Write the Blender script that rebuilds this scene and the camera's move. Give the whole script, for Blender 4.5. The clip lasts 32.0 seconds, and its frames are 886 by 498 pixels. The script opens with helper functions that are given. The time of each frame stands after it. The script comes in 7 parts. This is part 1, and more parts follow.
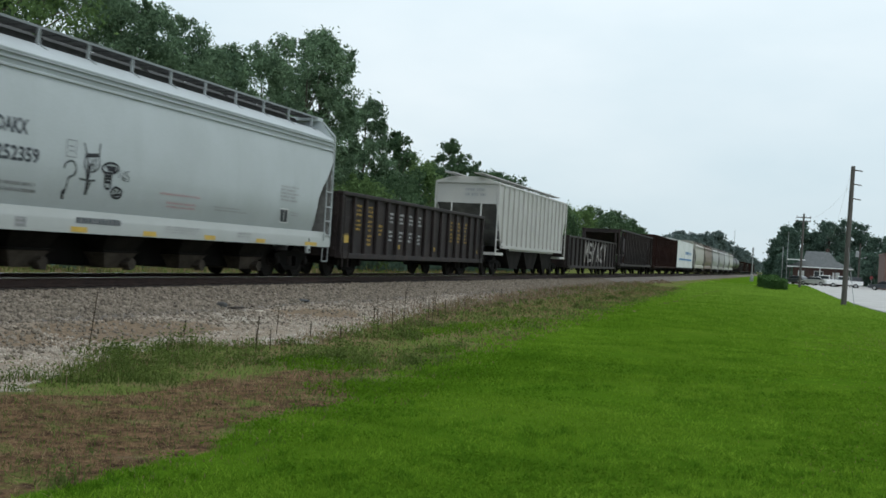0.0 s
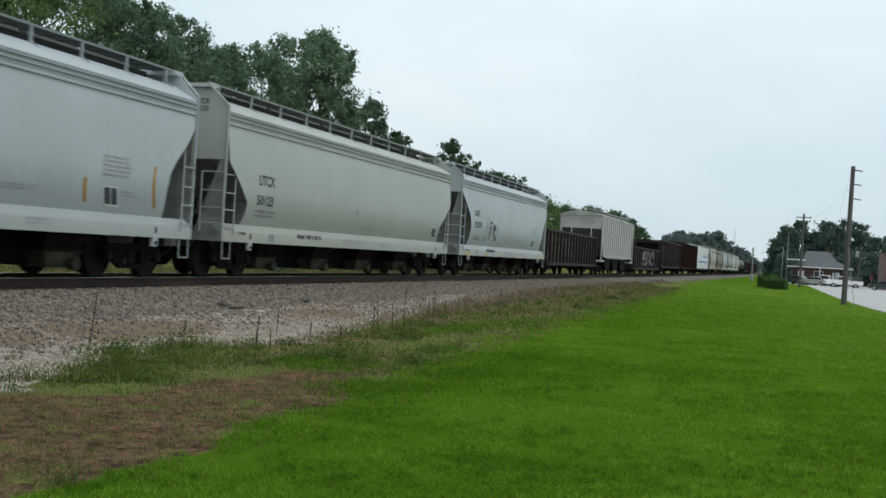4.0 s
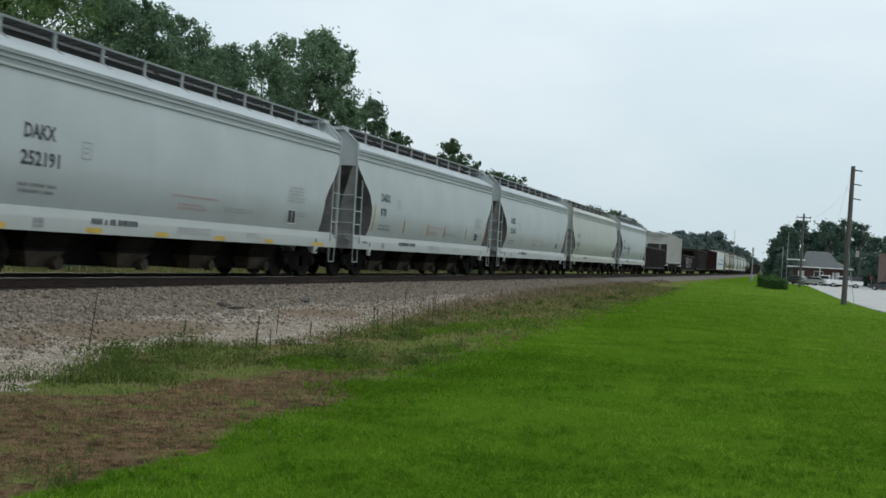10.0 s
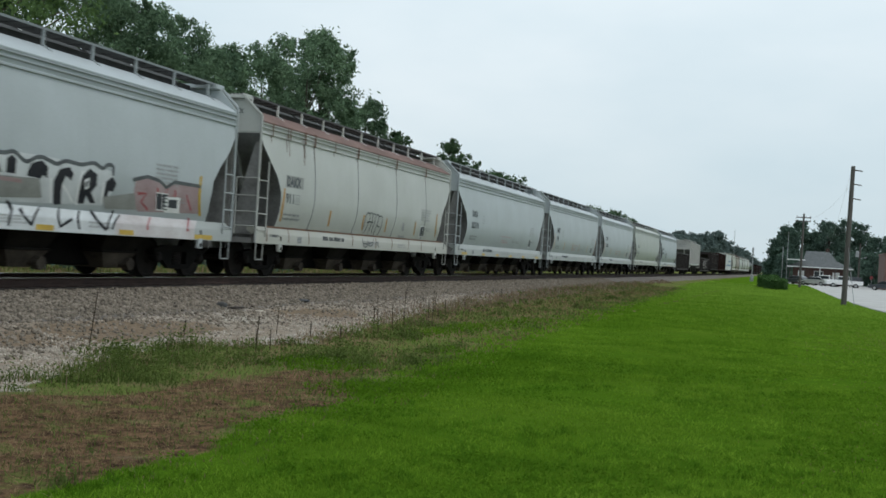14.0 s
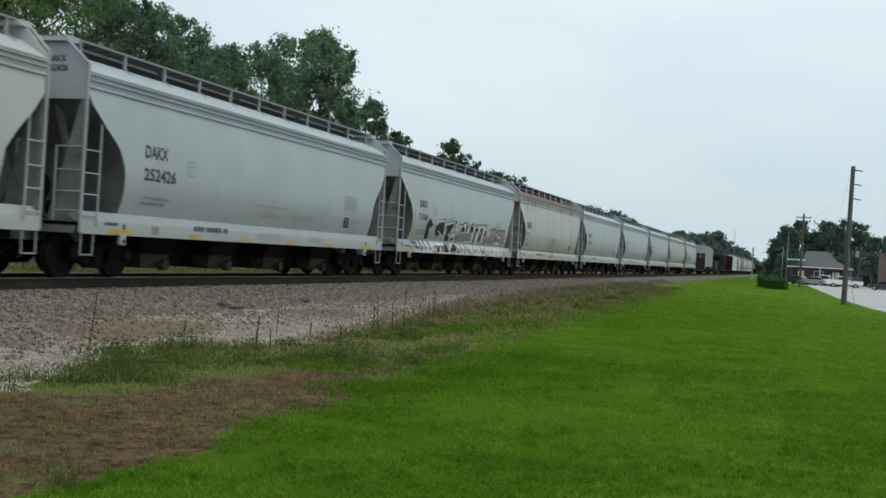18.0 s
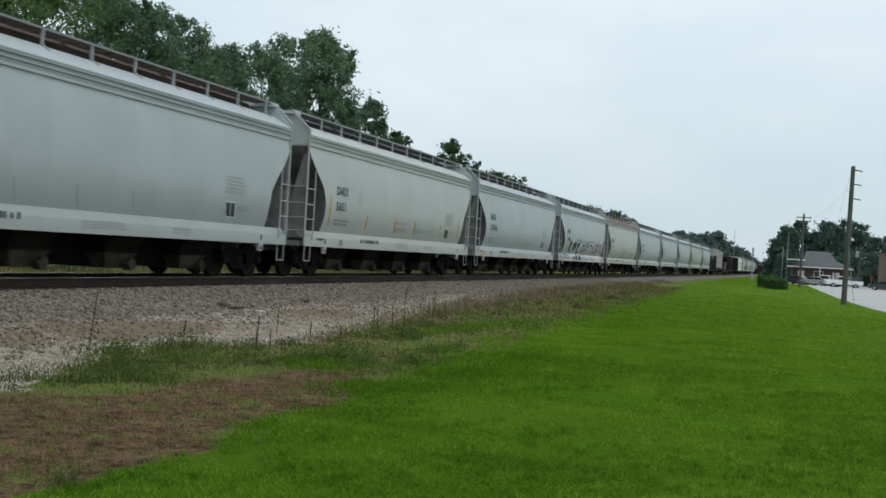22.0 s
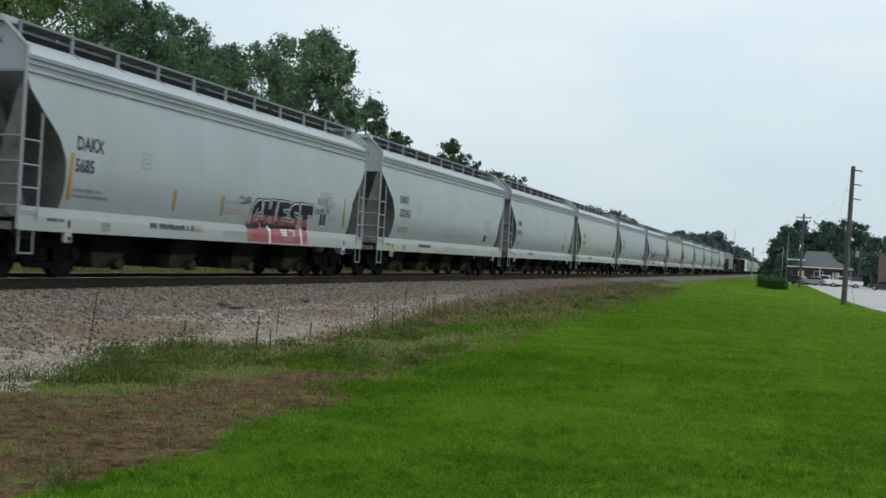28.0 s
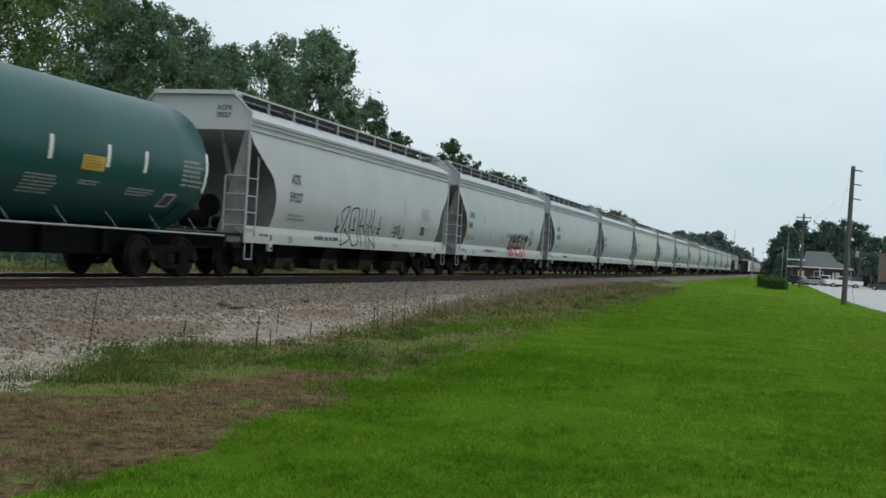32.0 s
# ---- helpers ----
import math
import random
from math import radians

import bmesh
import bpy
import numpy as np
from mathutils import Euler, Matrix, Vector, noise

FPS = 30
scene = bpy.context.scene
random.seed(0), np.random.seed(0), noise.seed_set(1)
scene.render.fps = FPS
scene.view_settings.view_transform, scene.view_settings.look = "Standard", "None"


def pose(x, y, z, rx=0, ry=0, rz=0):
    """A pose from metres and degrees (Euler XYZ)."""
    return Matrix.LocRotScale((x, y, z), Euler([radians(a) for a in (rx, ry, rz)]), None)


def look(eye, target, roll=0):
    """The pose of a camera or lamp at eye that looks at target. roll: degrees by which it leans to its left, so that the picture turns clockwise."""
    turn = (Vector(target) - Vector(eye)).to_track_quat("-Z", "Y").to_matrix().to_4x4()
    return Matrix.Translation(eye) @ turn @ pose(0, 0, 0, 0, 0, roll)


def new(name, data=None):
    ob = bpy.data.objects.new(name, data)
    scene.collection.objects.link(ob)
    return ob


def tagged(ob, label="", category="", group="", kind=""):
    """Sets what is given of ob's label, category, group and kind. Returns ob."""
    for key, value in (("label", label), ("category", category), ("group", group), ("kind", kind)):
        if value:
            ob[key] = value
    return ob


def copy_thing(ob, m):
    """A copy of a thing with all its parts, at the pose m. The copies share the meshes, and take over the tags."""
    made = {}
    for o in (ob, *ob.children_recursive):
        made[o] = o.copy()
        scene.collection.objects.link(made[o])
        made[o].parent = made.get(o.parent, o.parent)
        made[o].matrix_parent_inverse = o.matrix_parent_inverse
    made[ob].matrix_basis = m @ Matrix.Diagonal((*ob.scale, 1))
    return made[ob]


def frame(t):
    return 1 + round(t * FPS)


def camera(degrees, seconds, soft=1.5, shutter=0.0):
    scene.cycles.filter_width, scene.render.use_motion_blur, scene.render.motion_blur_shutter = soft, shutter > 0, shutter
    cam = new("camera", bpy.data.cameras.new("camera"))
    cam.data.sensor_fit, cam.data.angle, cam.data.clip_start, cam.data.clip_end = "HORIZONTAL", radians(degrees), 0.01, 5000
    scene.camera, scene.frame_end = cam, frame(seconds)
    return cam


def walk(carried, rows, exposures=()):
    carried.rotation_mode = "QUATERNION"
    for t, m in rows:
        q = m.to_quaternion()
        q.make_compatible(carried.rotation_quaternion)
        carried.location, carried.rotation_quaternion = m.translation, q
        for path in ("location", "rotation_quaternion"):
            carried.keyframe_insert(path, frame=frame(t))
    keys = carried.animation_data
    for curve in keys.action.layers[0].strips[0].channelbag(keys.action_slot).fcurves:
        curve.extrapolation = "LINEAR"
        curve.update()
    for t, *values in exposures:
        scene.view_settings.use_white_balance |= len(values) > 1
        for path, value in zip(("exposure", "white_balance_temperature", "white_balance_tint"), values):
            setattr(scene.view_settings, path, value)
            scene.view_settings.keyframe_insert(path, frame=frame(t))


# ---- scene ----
# The camera stands still on the lawn. The track runs along +y, its middle at x = TRACK; z = 0 is the lawn.
RAIL = 0.80
TRACK = -14.266
EYE = (0.0, 0.0, 1.718)
cam = camera(43.265, 32.0, soft=1.6, shutter=0.4)
CAM = look(EYE, (EYE[0] - 29.8559, EYE[1] + 95.4385, EYE[2] + 0.3419), 3.398)
walk(cam, [(0.0, CAM), (32.0, CAM)], exposures=[(0.0, 0.06), (3.0, 0.05), (6.0, -0.04), (32.0, -0.05)])

# ---- light: an overcast sky and a wide, weak sun ----
SUN_EL, SUN_AZ = 58.0, 120.0
world = bpy.data.worlds.new("overcast_sky")
scene.world = world
world.use_nodes = True
wn, wl = world.node_tree.nodes, world.node_tree.links
wn.clear()
w_out = wn.new("ShaderNodeOutputWorld")
w_bg = wn.new("ShaderNodeBackground")
w_sky = wn.new("ShaderNodeTexSky")
w_sky.sky_type = "NISHITA"
w_sky.sun_disc = False
w_sky.sun_elevation, w_sky.sun_rotation = radians(SUN_EL), radians(SUN_AZ)
w_co = wn.new("ShaderNodeTexCoord")
w_map = wn.new("ShaderNodeMapping")
w_map.inputs["Scale"].default_value = (1.0, 1.0, 2.6)
w_noise = wn.new("ShaderNodeTexNoise")
w_noise.inputs["Scale"].default_value = 2.2
w_noise.inputs["Detail"].default_value = 5.0
w_noise.inputs["Roughness"].default_value = 0.5
w_ramp = wn.new("ShaderNodeValToRGB")
w_ramp.color_ramp.elements[0].position, w_ramp.color_ramp.elements[0].color = 0.34, (6.75, 8.2, 8.95, 1)
w_ramp.color_ramp.elements[1].position, w_ramp.color_ramp.elements[1].color = 0.66, (8.6, 9.6, 10.1, 1)
w_mix = wn.new("ShaderNodeMix")
w_mix.data_type = "RGBA"
w_mix.inputs[0].default_value = 0.93
wl.new(w_co.outputs["Generated"], w_map.inputs["Vector"])
wl.new(w_map.outputs[0], w_noise.inputs["Vector"])
wl.new(w_noise.outputs[0], w_ramp.inputs[0])
wl.new(w_sky.outputs[0], w_mix.inputs[6])
wl.new(w_ramp.outputs[0], w_mix.inputs[7])
# an overcast sky is brighter overhead than at the horizon
w_xyz = wn.new("ShaderNodeSeparateXYZ")
w_up = wn.new("ShaderNodeMapRange")
w_up.inputs[1].default_value, w_up.inputs[2].default_value, w_up.inputs[3].default_value, w_up.inputs[4].default_value = 0.0, 0.26, 0.88, 1.05
w_lift = wn.new("ShaderNodeVectorMath")
w_lift.operation = "SCALE"
wl.new(w_co.outputs["Generated"], w_xyz.inputs[0])
wl.new(w_xyz.outputs[2], w_up.inputs[0])
wl.new(w_mix.outputs[2], w_lift.inputs[0])
wl.new(w_up.outputs[0], w_lift.inputs["Scale"])
wl.new(w_lift.outputs[0], w_bg.inputs["Color"])
w_bg.inputs["Strength"].default_value = 0.10
wl.new(w_bg.outputs[0], w_out.inputs["Surface"])

sun = new("sun", bpy.data.lights.new("sun", "SUN"))
sun.data.energy, sun.data.angle, sun.data.color = 0.8, radians(25), (1.0, 0.97, 0.92)
sun.matrix_world = look((30, -30, 80), (30 - math.sin(radians(SUN_AZ)) * 30, -30 - math.cos(radians(SUN_AZ)) * 30, 80 - math.tan(radians(SUN_EL)) * 30))


# ---- materials ----
def material(name, a, b, scale=6.0, rough=0.6, metal=0.0, bump=0.15, fine=60.0, streak=None, tint=False, vary=0.0, stretch=(1, 1, 1), spec=0.5):
    """Two colours mixed by a broad and a fine noise, with relief. streak: (colour, amount) runs down z. tint: times the object's colour."""
    m = bpy.data.materials.new(name)
    m.use_nodes = True
    n, l = m.node_tree.nodes, m.node_tree.links
    p = n["Principled BSDF"]
    p.inputs["Roughness"].default_value, p.inputs["Metallic"].default_value = rough, metal
    p.inputs["Specular IOR Level"].default_value = spec
    co = n.new("ShaderNodeTexCoord")
    mp = n.new("ShaderNodeMapping")
    mp.inputs["Scale"].default_value = stretch
    l.new(co.outputs["Object"], mp.inputs["Vector"])
    n1, n2 = n.new("ShaderNodeTexNoise"), n.new("ShaderNodeTexNoise")
    n1.inputs["Scale"].default_value, n1.inputs["Detail"].default_value = scale, 6
    n2.inputs["Scale"].default_value, n2.inputs["Detail"].default_value = fine, 3
    for q in (n1, n2):
        l.new(mp.outputs[0], q.inputs["Vector"])
    add = n.new("ShaderNodeMath")
    add.operation = "MULTIPLY_ADD"
    l.new(n2.outputs[0], add.inputs[0])
    add.inputs[1].default_value = 0.5
    l.new(n1.outputs[0], add.inputs[2])
    rng = n.new("ShaderNodeMapRange")
    l.new(add.outputs[0], rng.inputs[0])
    rng.inputs[1].default_value, rng.inputs[2].default_value = 0.52, 0.98
    mix = n.new("ShaderNodeMix")
    mix.data_type = "RGBA"
    mix.inputs[6].default_value, mix.inputs[7].default_value = (*a, 1), (*b, 1)
    l.new(rng.outputs[0], mix.inputs[0])
    col = mix.outputs[2]
    if streak:
        ms = n.new("ShaderNodeMapping")
        ms.inputs["Scale"].default_value = (2.0, 2.0, 0.12)
        l.new(co.outputs["Object"], ms.inputs["Vector"])
        ns = n.new("ShaderNodeTexNoise")
        ns.inputs["Scale"].default_value, ns.inputs["Detail"].default_value = 1.1, 6
        l.new(ms.outputs[0], ns.inputs["Vector"])
        rs = n.new("ShaderNodeMapRange")
        l.new(ns.outputs[0], rs.inputs[0])
        rs.inputs[1].default_value, rs.inputs[2].default_value = 0.5, 0.8
        rs.inputs[4].default_value = streak[1]
        m2 = n.new("ShaderNodeMix")
        m2.data_type = "RGBA"
        l.new(rs.outputs[0], m2.inputs[0])
        l.new(col, m2.inputs[6])
        m2.inputs[7].default_value = (*streak[0], 1)
        col = m2.outputs[2]
    if tint or vary:
        info = n.new("ShaderNodeObjectInfo")
        m3 = n.new("ShaderNodeMix")
        m3.data_type, m3.blend_type = "RGBA", "MULTIPLY"
        m3.inputs[0].default_value = 1.0
        l.new(col, m3.inputs[6])
        if tint:
            l.new(info.outputs["Color"], m3.inputs[7])
        else:
            rv = n.new("ShaderNodeMapRange")
            l.new(info.outputs["Random"], rv.inputs[0])
            rv.inputs[3].default_value, rv.inputs[4].default_value = 1 - vary, 1 + vary
            cb = n.new("ShaderNodeCombineColor")
            for i in range(3):
                l.new(rv.outputs[0], cb.inputs[i])
            l.new(cb.outputs[0], m3.inputs[7])
        col = m3.outputs[2]
    l.new(col, p.inputs["Base Color"])
    if bump:
        bp = n.new("ShaderNodeBump")
        bp.inputs["Strength"].default_value, bp.inputs["Distance"].default_value = bump, 0.02
        l.new(add.outputs[0], bp.inputs["Height"])
        l.new(bp.outputs[0], p.inputs["Normal"])
    return m


def leaf_material(name, dark, light, broad=0.35, thin=0.35):
    """Foliage: each leaf its own green, and a broad drift of tone over the crown."""
    m = bpy.data.materials.new(name)
    m.use_nodes = True
    n, l = m.node_tree.nodes, m.node_tree.links
    p = n["Principled BSDF"]
    p.inputs["Roughness"].default_value = 0.9
    p.inputs["Specular IOR Level"].default_value = 0.0
    geo, co, ns = n.new("ShaderNodeNewGeometry"), n.new("ShaderNodeTexCoord"), n.new("ShaderNodeTexNoise")
    ns.inputs["Scale"].default_value, ns.inputs["Detail"].default_value = broad, 3
    l.new(co.outputs["Object"], ns.inputs["Vector"])
    r = n.new("ShaderNodeMapRange")
    l.new(ns.outputs[0], r.inputs[0])
    r.inputs[1].default_value, r.inputs[2].default_value = 0.3, 0.7
    a = n.new("ShaderNodeMath")
    a.operation = "MULTIPLY_ADD"
    l.new(geo.outputs["Random Per Island"], a.inputs[0])
    a.inputs[1].default_value = 0.5
    h = n.new("ShaderNodeMath")
    h.operation = "MULTIPLY"
    h.inputs[1].default_value = 0.6
    l.new(r.outputs[0], h.inputs[0])
    l.new(h.outputs[0], a.inputs[2])
    mix = n.new("ShaderNodeMix")
    mix.data_type = "RGBA"
    l.new(a.outputs[0], mix.inputs[0])
    mix.inputs[6].default_value, mix.inputs[7].default_value = (*dark, 1), (*light, 1)
    l.new(mix.outputs[2], p.inputs["Base Color"])
    if thin:
        tr, ms = n.new("ShaderNodeBsdfTranslucent"), n.new("ShaderNodeMixShader")
        ms.inputs[0].default_value = thin
        l.new(mix.outputs[2], tr.inputs["Color"])
        l.new(p.outputs[0], ms.inputs[1])
        l.new(tr.outputs[0], ms.inputs[2])
        l.new(ms.outputs[0], n["Material Output"].inputs["Surface"])
    return m


PAINT = material("grey_car_paint", (0.80, 0.80, 0.79), (0.92, 0.92, 0.92), 0.7, 0.5, 0, 0.03, 25, ((0.60, 0.59, 0.56), 0.14), tint=True, spec=0.45)
RUST_ROOF = material("rusted_roof_paint", (0.12, 0.064, 0.052), (0.21, 0.128, 0.108), 1.2, 0.8, 0, 0.1, 18)
RUST_DARK = material("dark_rusted_walkway", (0.030, 0.019, 0.015), (0.085, 0.048, 0.036), 2.0, 0.85, 0, 0.15, 30)
RUST = material("rust_streak", (0.085, 0.042, 0.026), (0.17, 0.095, 0.062), 3, 0.85, 0, 0.1, 30)
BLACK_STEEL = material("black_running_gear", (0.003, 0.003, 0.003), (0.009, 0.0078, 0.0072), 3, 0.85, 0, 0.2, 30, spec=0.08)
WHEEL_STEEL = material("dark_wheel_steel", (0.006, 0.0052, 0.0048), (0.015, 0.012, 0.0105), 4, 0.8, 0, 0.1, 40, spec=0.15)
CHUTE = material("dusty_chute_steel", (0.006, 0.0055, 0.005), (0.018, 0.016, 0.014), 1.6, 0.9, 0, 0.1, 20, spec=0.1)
DUSTY = material("tan_dusty_gate_steel", (0.035, 0.029, 0.024), (0.095, 0.080, 0.066), 2, 0.9, 0, 0.1, 20, spec=0.1)
GRATING = material("galvanised_grating", (0.018, 0.018, 0.018), (0.046, 0.045, 0.044), 4, 0.7, 0.1, 0.2, 80)
STENCIL = material("black_stencil_paint", (0.03, 0.04, 0.05), (0.055, 0.06, 0.07), 4, 0.7, 0, 0, 30)
STENCIL_GREY = material("worn_grey_stencil", (0.26, 0.27, 0.28), (0.40, 0.40, 0.40), 6, 0.7, 0, 0, 30)
STENCIL_MID = material("dull_dark_stencil", (0.17, 0.18, 0.185), (0.28, 0.285, 0.29), 6, 0.7, 0, 0, 30)
STENCIL_RED = material("faded_red_stencil", (0.42, 0.25, 0.26), (0.50, 0.36, 0.37), 5, 0.7, 0, 0, 30)
REFLECT_Y = material("yellow_reflector", (0.42, 0.27, 0.03), (0.55, 0.36, 0.05), 8, 0.4, 0, 0, 40)
REFLECT_O = material("orange_reflector", (0.36, 0.18, 0.04), (0.47, 0.26, 0.07), 8, 0.4, 0, 0, 40)
REFLECT_W = material("white_reflector", (0.62, 0.63, 0.58), (0.78, 0.78, 0.74), 8, 0.4, 0, 0, 40)
SPRAY_BLACK = material("black_spray_paint", (0.014, 0.015, 0.020), (0.036, 0.037, 0.042), 3, 0.7, 0, 0, 20, spec=0.2)
SPRAY_THIN = material("thin_dark_spray_paint", (0.035, 0.04, 0.045), (0.10, 0.11, 0.115), 3, 0.5, 0, 0, 20)
SPRAY_GREY = material("grey_spray_paint", (0.30, 0.32, 0.33), (0.42, 0.44, 0.45), 3, 0.5, 0, 0, 20)
SPRAY_WASHED = material("washed_out_pale_spray_paint", (0.10, 0.09, 0.09), (0.34, 0.31, 0.30), 2.5, 0.7, 0, 0, 20)
SPRAY_WHITE = material("white_spray_paint", (0.72, 0.72, 0.72), (0.82, 0.82, 0.82), 3, 0.5, 0, 0, 20)
SPRAY_PALE = material("pale_grey_spray_paint", (0.50, 0.52, 0.53), (0.62, 0.64, 0.65), 3, 0.6, 0, 0, 20)
SPRAY_ROSE = material("washed_rose_spray_paint", (0.46, 0.41, 0.41), (0.60, 0.58, 0.58), 2, 0.6, 0, 0, 20)
SPRAY_RED = material("red_spray_paint", (0.27, 0.045, 0.055), (0.40, 0.11, 0.12), 3, 0.5, 0, 0, 20)
SPRAY_PINK = material("washed_pink_spray_paint", (0.30, 0.20, 0.205), (0.40, 0.31, 0.315), 2, 0.6, 0, 0, 20)
PRIMER_THIN = material("thin_grey_primer", (0.42, 0.43, 0.44), (0.48, 0.49, 0.50), 3, 0.6, 0, 0, 20)
PRIMER = material("grey_primer_patch", (0.22, 0.225, 0.21), (0.30, 0.305, 0.29), 3, 0.6, 0, 0, 20)
GONDOLA = material("dark_gondola_paint", (0.012, 0.010, 0.0105), (0.032, 0.025, 0.025), 1.2, 0.7, 0, 0.15, 14, ((0.055, 0.036, 0.032), 0.6), spec=0.25)
BROWN_CAR = material("rusty_brown_car_paint", (0.018, 0.008, 0.007), (0.036, 0.016, 0.013), 1.0, 0.8, 0, 0.15, 14, ((0.014, 0.008, 0.007), 0.6), spec=0.1)
GREEN_TANK = material("green_tank_paint", (0.002, 0.052, 0.050), (0.004, 0.070, 0.066), 0.6, 0.36, 0, 0.03, 15, ((0.003, 0.040, 0.040), 0.35), spec=0.38)
TANK_BLACK = material("black_tank_paint", (0.02, 0.02, 0.02), (0.05, 0.048, 0.045), 1.0, 0.5, 0, 0.05, 15)
RAIL_SIDE = material("rusty_rail", (0.020, 0.010, 0.008), (0.045, 0.024, 0.018), 5, 0.9, 0.0, 0.2, 40)
RAIL_TOP = material("polished_rail_head", (0.55, 0.54, 0.52), (0.70, 0.69, 0.67), 12, 0.22, 1.0, 0, 60)
TIE = material("creosoted_sleeper", (0.016, 0.012, 0.010), (0.045, 0.035, 0.030), 3, 0.9, 0, 0.4, 25, vary=0.3, stretch=(0.3, 1, 1))
BARK = material("grey_brown_bark", (0.05, 0.042, 0.034), (0.13, 0.11, 0.09), 4, 0.9, 0, 0.5, 20, stretch=(1, 1, 0.25))
POLE_WOOD = material("weathered_pole_wood", (0.048, 0.044, 0.040), (0.115, 0.106, 0.096), 4, 0.9, 0, 0.3, 30, stretch=(3, 3, 0.2))
POLE_GREY = material("galvanised_pole", (0.26, 0.27, 0.28), (0.38, 0.39, 0.40), 5, 0.5, 0.4, 0, 30)
GRIMY = material("grimy_grey_frame_paint", (0.13, 0.13, 0.128), (0.27, 0.27, 0.268), 2, 0.7, 0, 0.05, 20, ((0.12, 0.11, 0.10), 0.5))
# grime, with the shade between the cars also put into the colour
GRIME_SHADE = material("grimy_shaded_end_sheet_paint", (0.075, 0.076, 0.076), (0.175, 0.175, 0.173), 1.5, 0.8, 0, 0.05, 20, ((0.03, 0.03, 0.03), 0.5))
BRICK = material("dark_red_brick", (0.055, 0.030, 0.026), (0.10, 0.055, 0.046), 3, 0.85, 0, 0.3, 22)
BRICK_PALE = material("weathered_red_brick", (0.11, 0.066, 0.056), (0.17, 0.106, 0.09), 2, 0.85, 0, 0.3, 22)
SHINGLE = material("grey_roof_shingle", (0.060, 0.066, 0.068), (0.11, 0.118, 0.12), 2, 0.85, 0, 0.3, 16)
TRIM = material("white_wood_trim", (0.62, 0.63, 0.62), (0.78, 0.78, 0.77), 3, 0.6, 0, 0.05, 30)
# post wood darkened: the shade under the eaves is put into its colour
DARK_TRIM = material("dark_shaded_wood", (0.06, 0.05, 0.045), (0.11, 0.095, 0.085), 3, 0.7, 0, 0.05, 30)
ROAD_MAT = material("pale_worn_concrete_road", (0.36, 0.35, 0.335), (0.50, 0.49, 0.475), 0.35, 0.9, 0, 0.1, 6)
CAR_WHITE = material("white_vehicle_paint", (0.72, 0.72, 0.72), (0.80, 0.80, 0.80), 2, 0.25, 0, 0, 30)
CAR_SILVER = material("silver_vehicle_paint", (0.36, 0.36, 0.35), (0.46, 0.46, 0.45), 2, 0.3, 0.4, 0, 30)
CAR_DARK = material("dark_vehicle_paint", (0.03, 0.035, 0.04), (0.06, 0.065, 0.075), 2, 0.3, 0.2, 0, 30)
TYRE = material("black_tyre_rubber", (0.012, 0.012, 0.012), (0.03, 0.03, 0.03), 8, 0.9, 0, 0, 60)
HUB = material("grey_hubcap", (0.3, 0.3, 0.3), (0.45, 0.45, 0.45), 8, 0.35, 0.8, 0, 60)
GLASS_DARK = material("dark_window_glass", (0.02, 0.024, 0.028), (0.035, 0.04, 0.045), 2, 0.08, 0, 0, 20)
SIGN_RED = material("red_sign_sheet", (0.20, 0.03, 0.03), (0.26, 0.05, 0.05), 4, 0.5, 0, 0, 20)
BLUE_LOGO = material("blue_stencil_paint", (0.05, 0.16, 0.36), (0.09, 0.24, 0.46), 4, 0.6, 0, 0, 30)
YELLOW_MARK = material("faded_yellow_paint", (0.22, 0.13, 0.015), (0.40, 0.25, 0.035), 6, 0.7, 0, 0, 30)
LAMP_GLASS = material("clear_lamp_lens", (0.6, 0.6, 0.58), (0.75, 0.75, 0.73), 6, 0.2, 0, 0, 30)
TAIL_RED = material("red_lamp_lens", (0.3, 0.02, 0.02), (0.4, 0.03, 0.03), 6, 0.2, 0, 0, 30)
LEAF_DARK = leaf_material("dark_oak_leaves", (0.050, 0.088, 0.058), (0.210, 0.310, 0.185))
LEAF_MID = leaf_material("mid_green_leaves", (0.046, 0.088, 0.036), (0.185, 0.282, 0.108))
# darker leaf colour: the shade on the lower trees is put into it
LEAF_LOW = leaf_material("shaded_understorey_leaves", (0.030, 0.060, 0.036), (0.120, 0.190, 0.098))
# a blue haze tint is mixed into this leaf colour
LEAF_DEPOT = leaf_material("haze_blued_dark_leaves", (0.066, 0.106, 0.088), (0.128, 0.192, 0.148))
# distance haze is put into this paler, bluer leaf colour
LEAF_FAR = leaf_material("haze_blue_distant_leaves", (0.100, 0.138, 0.134), (0.170, 0.215, 0.200), 0.1)
LEAF_HEDGE = leaf_material("clipped_hedge_leaves", (0.036, 0.080, 0.030), (0.100, 0.182, 0.062), 1.0)
GRASS = leaf_material("lawn_grass_blades", (0.066, 0.160, 0.010), (0.190, 0.330, 0.029), 0.8, 0.5)
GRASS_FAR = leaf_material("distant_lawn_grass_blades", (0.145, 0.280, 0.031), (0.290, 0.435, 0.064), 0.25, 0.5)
TUFT = leaf_material("dark_grass_tufts", (0.045, 0.122, 0.008), (0.135, 0.270, 0.022), 1.2, 0.4)
TUFT_BRIGHT = leaf_material("bright_grass_tufts", (0.105, 0.215, 0.014), (0.230, 0.380, 0.040), 1.2, 0.5)
CLOVER = leaf_material("lawn_clover_leaves", (0.050, 0.130, 0.009), (0.130, 0.250, 0.018), 0.5)
